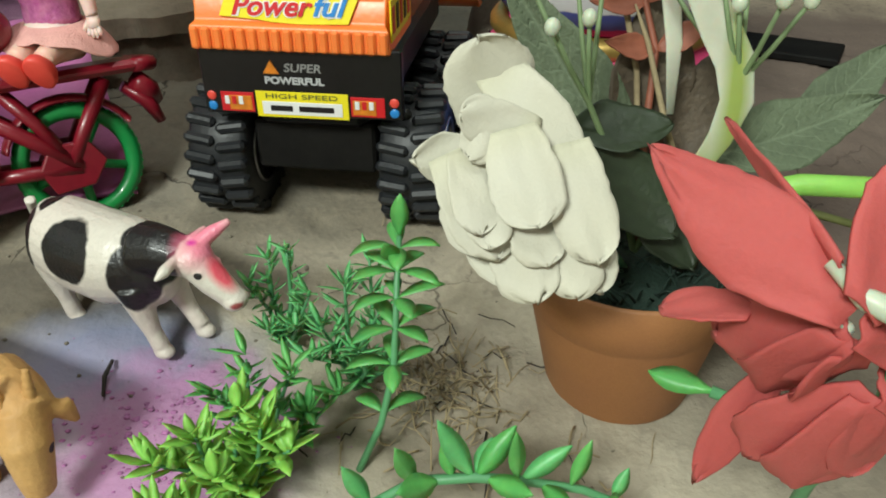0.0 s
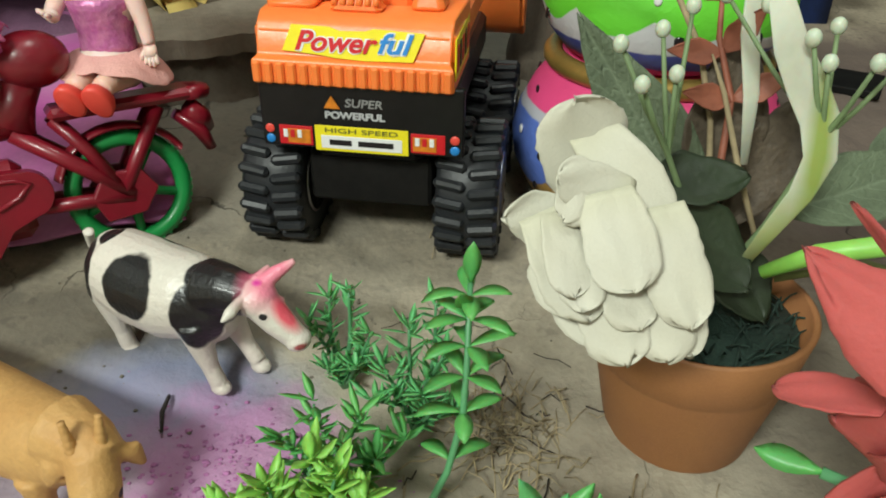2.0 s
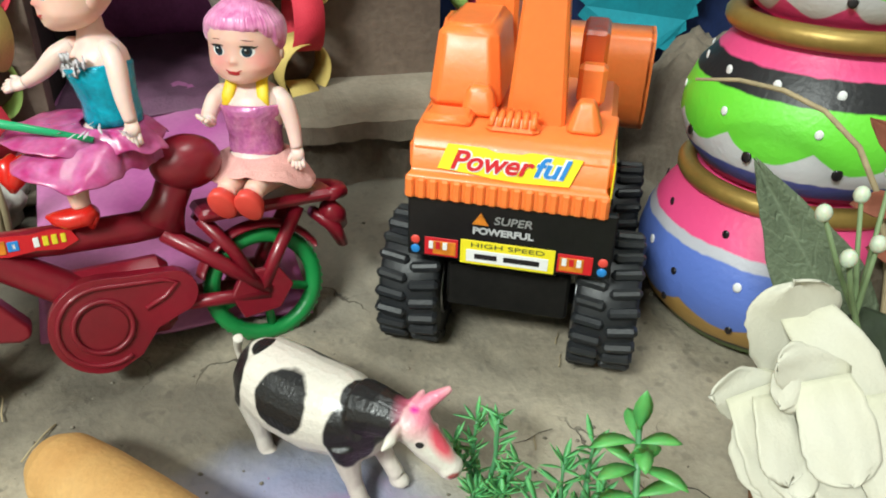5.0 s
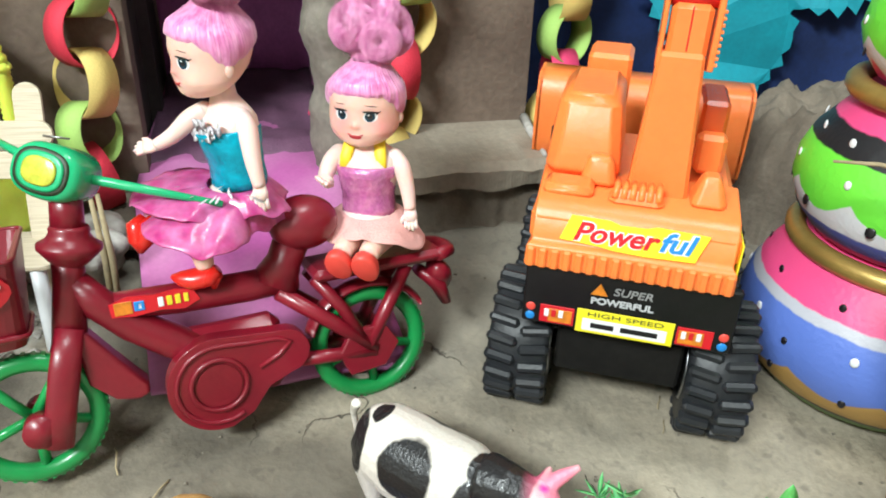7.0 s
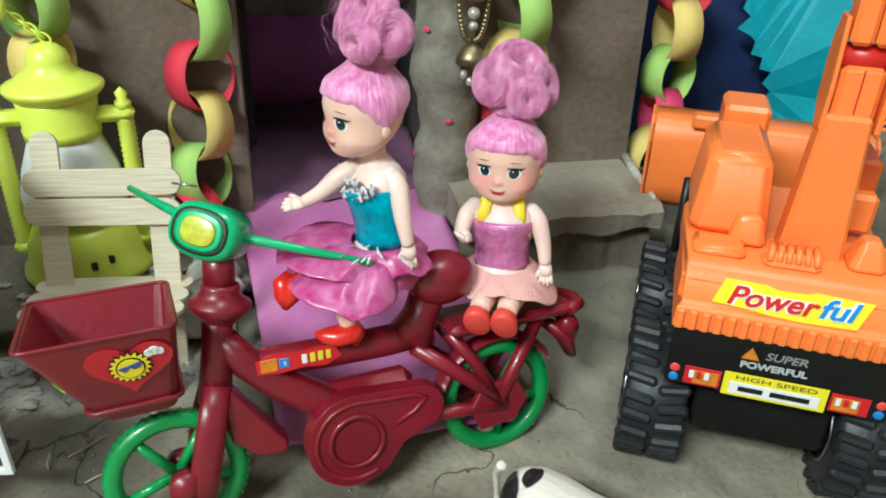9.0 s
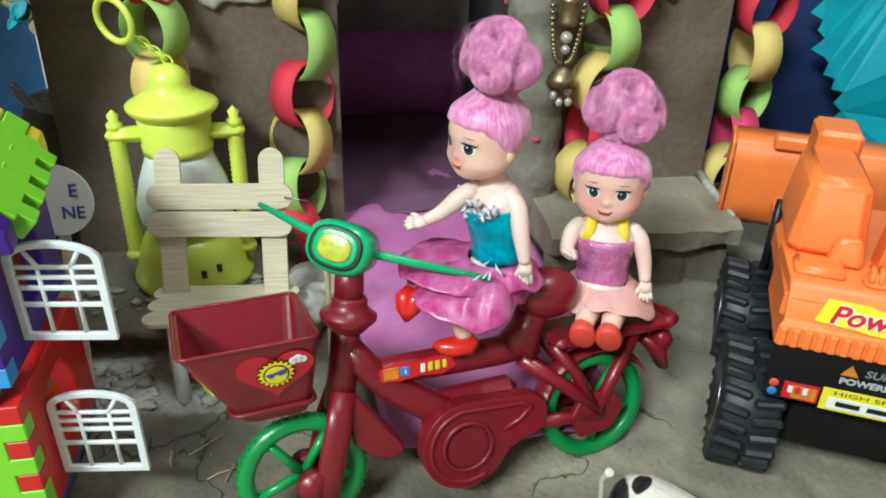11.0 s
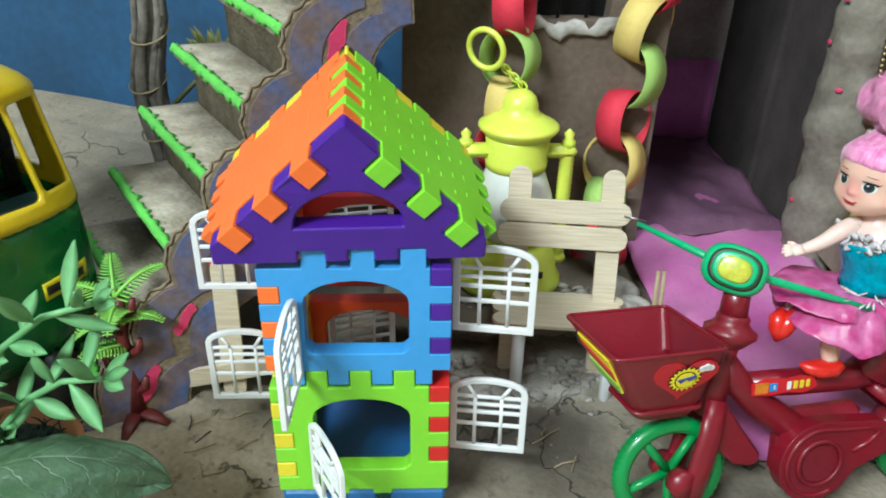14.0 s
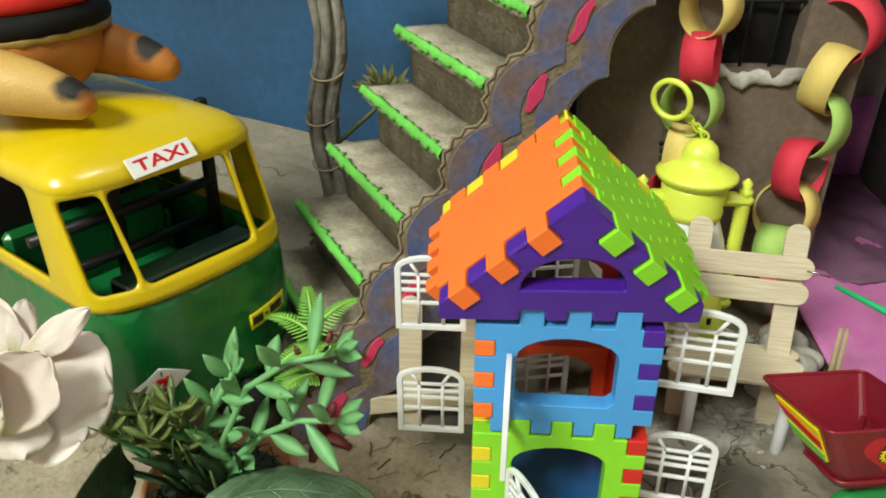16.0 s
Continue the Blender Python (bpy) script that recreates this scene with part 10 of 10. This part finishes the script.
    # fleshy branch lying in front
    g = thing("plastic_branch", Matrix.Identity(4), "fleshy green plastic branch lying on the ground", "plastic branch")
    pts = [Vector(p) for p in ((-0.0300, 0.1120, -0.0050), (-0.0180, 0.1110, 0.0080), (-0.0070, 0.1120, 0.0150), (0.0055, 0.1120, 0.0160), (0.0155, 0.1120, 0.0150), (0.0290, 0.1120, 0.0120), (0.0400, 0.1110, 0.0070), (0.0520, 0.1100, 0.0000))]
    part("stem", Shell().tube(pts, [0.0008, 0.0010, 0.0012, 0.0012, 0.0011, 0.0010, 0.0009, 0.0007], 9), "stem_green", g)
    tips = (((0.0055, 0.1120, 0.0160), (-0.0031, 0.1150, 0.0308), 0.0052, 0.3), ((0.0060, 0.1120, 0.0160), (0.0140, 0.1150, 0.0270), 0.0050, -0.3), ((0.0150, 0.1120, 0.0152), (0.0135, 0.1100, 0.0320), 0.0040, 0.1), ((0.0155, 0.1120, 0.0150), (0.0257, 0.1130, 0.0235), 0.0042, -0.3), ((0.0265, 0.1120, 0.0130), (0.0301, 0.1125, 0.0249), 0.0036, -0.2), ((-0.0070, 0.1115, 0.0150), (-0.0115, 0.1091, 0.0291), 0.0046, 0.2),
            ((0.0060, 0.1120, 0.0160), (0.0098, 0.1180, 0.0215), 0.0046, -0.2), ((0.0010, 0.1120, 0.0158), (-0.0013, 0.1160, 0.0230), 0.0038, 0.2), ((-0.0020, 0.1115, 0.0155), (-0.0120, 0.1040, 0.0200), 0.0060, 0.4), ((0.0360, 0.1115, 0.0090), (0.0395, 0.1150, 0.0150), 0.0034, 0.0), ((0.0350, 0.1115, 0.0090), (0.0345, 0.1060, 0.0160), 0.0036, 0.2), ((0.0080, 0.1120, 0.0160), (0.0180, 0.1040, 0.0190), 0.0048, 0.3), ((-0.0170, 0.1110, 0.0090), (-0.0230, 0.1120, 0.0200), 0.0044, 0.2), ((-0.0180, 0.1110, 0.0080), (-0.0140, 0.1040, 0.0150), 0.0044, 0.2), ((0.0200, 0.1120, 0.0140), (0.0260, 0.1030, 0.0150), 0.0042, 0.3))
    for i, (p, q, w, bd) in enumerate(tips):
        p, q = Vector(p), Vector(q)
        leaf_part("leaf", g, p, q - p, (0.1, -0.6, 0.7), (q - p).length * 1.03, w, "leaf_bright" if i % 3 else "leaf_grass", bend=bd, thick=0.24, seg=9, shape=0.48, cup=0.12)


def build_left_plants():
    flower_pot(-0.4185, 0.0960, 0.004, 0.0185, 0.0265, 0.0440, "terracotta pot with mixed artificial plants")
    b = thing("artificial_plant", Matrix.Identity(4), "mixed artificial greenery with pale fleshy leaves", "artificial plant")
    root = Vector((-0.4180, 0.0960, 0.040))
    rnd = random.Random(21)
    # pale fleshy sprigs reaching towards the house
    for pts in (((-0.4120, 0.0930, 0.0700), (-0.4020, 0.0960, 0.0930), (-0.3890, 0.1005, 0.1040), (-0.3750, 0.1050, 0.1090)), ((-0.4080, 0.0940, 0.0640), (-0.3980, 0.0960, 0.0760), (-0.3860, 0.0990, 0.0840), (-0.3740, 0.1020, 0.0860)), ((-0.4200, 0.0930, 0.0720), (-0.4140, 0.0950, 0.0840), (-0.4080, 0.0975, 0.0960))):
        pts = [root] + [Vector(p) for p in pts]
        st = part("fleshy_sprig", Shell().tube(pts, [0.0013, 0.0012, 0.0011, 0.0010] + [0.0009] * (len(pts) - 4), 8), "leaf_pale", b)
        q = 0
        for i in range(1, len(pts)):
            way = (pts[i] - pts[i - 1]).normalized()
            s1 = way.cross(Vector((0, -0.6, 0.8))).normalized()
            for k in range(3):
                p = pts[i - 1].lerp(pts[i], (k + 0.5) / 3) if i > 1 else pts[0].lerp(pts[1], 0.60 + 0.13 * k)
                a = q * 2.2 + rnd.uniform(-0.4, 0.4)
                q += 1
                d = s1 * math.cos(a) * 0.9 + way.cross(s1) * math.sin(a) * 0.9 + way * rnd.uniform(0.25, 0.7) + Vector((0, 0, 0.35))
                leaf_part("leaf", st, p, d, (0.1, -0.6, 0.8), rnd.uniform(0.0130, 0.0200), rnd.uniform(0.0040, 0.0052), "leaf_pale", bend=rnd.uniform(-0.5, 0.7), thick=0.22, seg=10, shape=0.52, cup=0.22)
            if i == len(pts) - 1:
                for k in range(3):
                    leaf_part("leaf", st, pts[i], way + s1 * (k - 1) * 0.6 + Vector((0, 0, 0.2)), (0.1, -0.6, 0.8), rnd.uniform(0.009, 0.013), 0.0044, "leaf_pale", bend=0.4, thick=0.22, seg=10, shape=0.5, cup=0.2)
    # olive feathery sprigs
    for tip in ((-0.4320, 0.0800, 0.0840), (-0.4400, 0.0820, 0.0790), (-0.4250, 0.0760, 0.0800), (-0.4480, 0.0850, 0.0710), (-0.4210, 0.0830, 0.0870), (-0.4370, 0.0720, 0.0800)):
        t = Vector(tip)
        pts = [root.lerp(t, u / 7) + Vector((0, 0, 0.006 * math.sin(math.pi * u / 7))) for u in range(8)]
        st = part("olive_sprig", Shell().tube(pts, 0.0008, 6), "sprig_green", b)
        lv = Shell()
        for p in pts[2:]:
            for k in range(5):
                a = rnd.uniform(0, 6.28)
                lv.blade(p, (math.cos(a), math.sin(a), rnd.uniform(0.3, 1.3)), (0, -0.5, 0.8), rnd.uniform(0.007, 0.012), 0.0026, bend=rnd.uniform(-0.2, 0.6), seg=5, thick=0.25, shape=0.6)
        part("leaves", lv, "sprig_green", st)
    for tip in ((-0.4000, 0.0850, 0.0720), (-0.4060, 0.0800, 0.0640), (-0.4300, 0.0760, 0.0700), (-0.4120, 0.0780, 0.0760), (-0.3960, 0.0930, 0.0680), (-0.4220, 0.0700, 0.0760)):
        t = Vector(tip)
        leaf_part("strap_leaf", b, root.lerp(t, 0.2), t - root, (0, -0.5, 0.8), (t - root).length * 1.05, 0.0055, "leaf_deep", bend=0.6, thick=0.1, seg=7)
    for i in range(16):
        t = Vector((-0.4230 + rnd.uniform(-0.020, 0.018), 0.0800 + rnd.uniform(-0.012, 0.012), 0.070 + rnd.uniform(-0.010, 0.012)))
        mid = root.lerp(t, 0.5) + Vector((rnd.uniform(-0.004, 0.004), -0.004, 0.004))
        part("stem", Shell().tube([root + Vector((rnd.uniform(-0.01, 0.01), rnd.uniform(-0.01, 0.01), 0)), mid, t], [0.0007, 0.0006, 0.0003], 6), "leaf_deep" if i % 3 else "sprig_green", b)
    # broad veined leaves
    big = Shell().petal((-0.4060, 0.0740, 0.0600), (0.0260, 0.0150, 0.0200), (-0.35, -0.30, 0.90), 0.0620, 0.0300, bend=-1.5, cup=-0.22, shape=0.45, root=0.15, point=0.7, ruffle=0.075, thick=0.0003, nu=30, nv=36, seed=5)
    part("broad_leaf", big, "leaf_veined", b, "broad veined grey-green leaf")
    for base, tip, w in (((-0.4180, 0.0740, 0.0520), (-0.4020, 0.0520, 0.0560), 0.0240),):
        p, t = Vector(base), Vector(tip)
        lf = leaf_part("broad_leaf", b, p, t - p + Vector((0, 0, 0.012)), (0.05, -0.45, 0.9), (t - p).length * 1.12, w, "leaf_deep", bend=0.75, thick=0.025, seg=12, shape=0.45, cup=0.12, ragged=0.05)
        part("leaf_stalk", Shell().tube([root, root.lerp(p, 0.6), p], 0.0012, 7), "stem_green", b)
    for base, tip, w, mat_name, sd in (((-0.4360, 0.0770, 0.0600), (-0.4275, 0.0340, 0.0735), 0.0330, "leaf_deep", 11), ((-0.4060, 0.0780, 0.0560), (-0.3930, 0.0500, 0.0700), 0.0200, "leaf_veined", 12)):
        p, t = Vector(base), Vector(tip)
        part("broad_leaf", Shell().petal(p, t - p + Vector((0, 0, 0.010)), (-0.10, -0.85, 0.45) if sd == 11 else (0.05, -0.3, 0.95), (t - p).length * 1.1, w, bend=-0.5, cup=-0.12, shape=0.5, root=0.15, point=0.5, ruffle=0.04, thick=0.0003, nv=24, seed=sd), mat_name, b)
        part("leaf_stalk", Shell().tube([root, root.lerp(p, 0.6), p], 0.0012, 7), "stem_green", b)
    # blush rose
    f = thing("blush_flower", Matrix.Identity(4), "large blush-white cloth rose with a pointed petal", "cloth flower")
    ux, uy, un = Vector((0.906, 0.423, 0.02)), Vector((-0.215, 0.419, 0.882)), Vector((0.364, -0.803, 0.471))
    c, K = Vector((-0.4532, 0.0637, 0.0974)), 1 / 6030
    P = lambda x, y, n: c + ux * (x * K) + uy * (y * K) + un * n
    for i, (x0, y0, x1, y1, w, n0, n1, pt, bd, cp) in enumerate(((-18, 52, 118, 146, 62, 0.000, 0.004, 0.75, 0.25, -0.25), (-48, 60, -8, 162, 56, -0.004, 0.000, 0.5, 0.3, -0.3), (-50, 40, -70, 160, 80, -0.006, -0.002, 0.1, 0.2, 0.2), (-40, 10, 116, -10, 172, -0.004, 0.003, 0.0, -0.5, -0.30), (-40, -20, 60, -95, 150, -0.006, 0.000, 0.0, -0.5, -0.2),
                                                                (-60, -20, -25, -120, 110, -0.002, 0.003, 0.0, -0.4, -0.25), (-70, -50, 58, 72, 120, 0.003, 0.007, 0.2, 0.3, 0.35), (-95, -60, -40, 60, 110, 0.005, 0.009, 0.0, 0.4, 0.35), (-60, -70, -75, 90, 100, 0.008, 0.011, 0.0, 0.4, 0.3),
                                                                (-100, 20, -200, 80, 130, -0.003, 0.001, 0.0, -0.4, -0.2), (-100, -20, -210, -40, 140, -0.003, 0.001, 0.0, -0.4, -0.2), (-110, -10, -120, 90, 90, 0.006, 0.010, 0.0, 0.4, 0.3))):
        a, d = P(x0, y0, n0), P(x1, y1, n1) - P(x0, y0, n0)
        part("petal", Shell().petal(a, d, un + ux * 0.25 * math.sin(i * 2.3), d.length * 1.04, w * K * (1.2 if pt < 0.3 else 1.0), bend=bd, cup=cp * 0.6, shape=0.55, root=0.55 if pt < 0.3 else 0.4, point=pt, ruffle=0.045, thick=0.00022, seed=80 + i), "petal_blush", f)
    part("flower_centre", Shell().ball(P(-60, 0, 0.000), (0.004, 0.004, 0.004)), "leaf_olive", f)
    part("flower_stem", Shell().tube([P(-60, 0, -0.006), (-0.4440, 0.0760, 0.0760), (-0.4280, 0.0900, 0.0480), root], 0.0016, 8), "stem_green", f)


def build_oval_sign():
    """White oval card with blue lettering, half hidden behind the block house."""
    g = thing("oval_sign", frame_from((-0.3190, 0.2290, 0.0950), (0.95, 0.31, 0.0), (0.0, 0.15, 1)), "white oval paper sign with blue hand lettering", "sign")
    part("card", Shell().prism([[(0.0122 * math.cos(a), 0.0128 * math.sin(a)) for a in [2 * math.pi * i / 40 for i in range(40)]]], 0.0, 0.0008), "sticker_white", g)
    tr = lambda x, z: Matrix.Translation((x, -0.0002, z)) @ Matrix.Rotation(radians(90), 4, "X")
    lettering("lettering", "E", 0.0066, "ink_blue", g, tr(0.0058, 0.0034), bold=0.0001)
    lettering("lettering", "NE", 0.0064, "ink_blue", g, tr(0.0050, -0.0046), bold=0.0001)
    part("stake", Shell().box((0.0, 0.0018, -0.0420), (0.0040, 0.0016, 0.0720), 0.0004), "stick_wood", g)
    st = thing("bead_string", Matrix.Identity(4), "string of small dark beads hanging by the wall", "bead string")
    for i in range(14):
        part("bead", Shell().ball((-0.3190 + 0.0012 * math.sin(i * 0.7), 0.2980, 0.1210 - 0.0034 * i), 0.0013, nu=8, nv=6), "black_plastic", st)
    part("cord", Shell().tube([(-0.3190, 0.2980, 0.1400), (-0.3190, 0.2980, 0.0760)], 0.0003, 5), "black_plastic", st)


build_oval_sign()


def build_black_shape():
    x, y = 0.172, 0.378
    single("black_shape", Shell().box((0, 0, 0), (0.052, 0.030, 0.004), 0.0008), "black_board", "flat black shape on the dark ground", "card", pose(x, y, ground_z(x, y) + 0.0018, 0, 0, -30))


build_black_shape()


def build_litter():
    """Straws, twigs and crumbs on the ground."""
    rnd = random.Random(33)
    tw = Shell().tube([(-0.0958, 0.1668, ground_z(-0.0958, 0.1668) + 0.001), (-0.0962, 0.1610, ground_z(-0.096, 0.161) + 0.0016), (-0.0948, 0.1551, ground_z(-0.0948, 0.1551) + 0.001)], [0.0005, 0.0007, 0.0004], 6)
    single("twig", tw, "twig_dark", "short dark twig lying on coloured powder", "twig", group="litter")
    spots = [(0.008, 0.168, 26, 0.022), (0.0, 0.145, 20, 0.024), (-0.030, 0.150, 10, 0.02), (-0.395, 0.158, 9, 0.026), (-0.30, 0.135, 5, 0.03), (-0.27, 0.20, 8, 0.028), (-0.17, 0.20, 5, 0.05), (-0.02, 0.205, 7, 0.04), (0.03, 0.135, 10, 0.02)]
    for cx, cy, n, sp in spots:
        for _ in range(n):
            x, y = cx + rnd.gauss(0, sp * 0.5), cy + rnd.gauss(0, sp * 0.4)
            a, ln = rnd.uniform(0, 6.28), rnd.uniform(0.004, 0.014)
            pts = []
            for i in range(4):
                u = (i / 3 - 0.5) * ln
                px_, py_ = x + u * math.cos(a), y + u * math.sin(a) + 0.001 * math.sin(i * 2.0)
                pts.append((px_, py_, rough_z(px_, py_) + 0.0006 + rnd.uniform(0, 0.0016)))
            single("straw", Shell().tube(pts, rnd.uniform(0.00012, 0.00034), 5), "straw" if rnd.random() < 0.65 else "twig_dark", "dry bit of straw on the mud ground", "straw", group="litter")
    dg = Shell()
    for _ in range(150):
        x, y = 0.0 + rnd.gauss(0, 0.010), 0.158 + rnd.gauss(0, 0.008)
        a, e, ln = rnd.uniform(0, 6.28), rnd.uniform(0.05, 0.9), rnd.uniform(0.005, 0.015)
        p = Vector((x, y, rough_z(x, y)))
        d = Vector((math.cos(a) * math.cos(e), math.sin(a) * math.cos(e), math.sin(e))) * ln
        dg.tube([p, p + d * 0.5 + Vector((0, 0, 0.0015)), p + d + Vector((0, 0, -0.001 * e))], [0.00022, 0.00018, 0.00008], 4)
    single("dry_grass", dg, "straw", "dry tangled grass clump on the mud", "dry grass", kind="stuff")
    cr = Shell()
    for _ in range(700):
        x, y = rnd.uniform(-0.45, 0.09), rnd.uniform(0.09, 0.30)
        s = 0.0002 + 0.0008 * rnd.random() ** 4
        cr.ball((x, y, rough_z(x, y) + s * 0.3), (s, s * rnd.uniform(0.6, 1), s * 0.6), nu=5, nv=4)
    single("crumbs", cr, "crumb_mud", "scattered crumbs of dry mud", "crumbs", kind="stuff")
    pw = Shell()
    for _ in range(800):
        x, y = rnd.gauss(-0.072, 0.017), rnd.gauss(0.141, 0.011)
        s = 0.00012 + 0.0008 * rnd.random() ** 4
        pw.ball((x, y, rough_z(x, y) + s * 0.2), (s * 1.3, s, s * 0.4), nu=6, nv=4)
    single("powder_crumbs", pw, "powder_magenta", "loose magenta powder crumbs on the ground", "powder", kind="stuff")


material("powder_magenta", (0.52, 0.20, 0.44), 0.95, vary=0.2, grain=900, bump=0.5)
build_bouquet()
build_herbs()
build_left_plants()
build_litter()
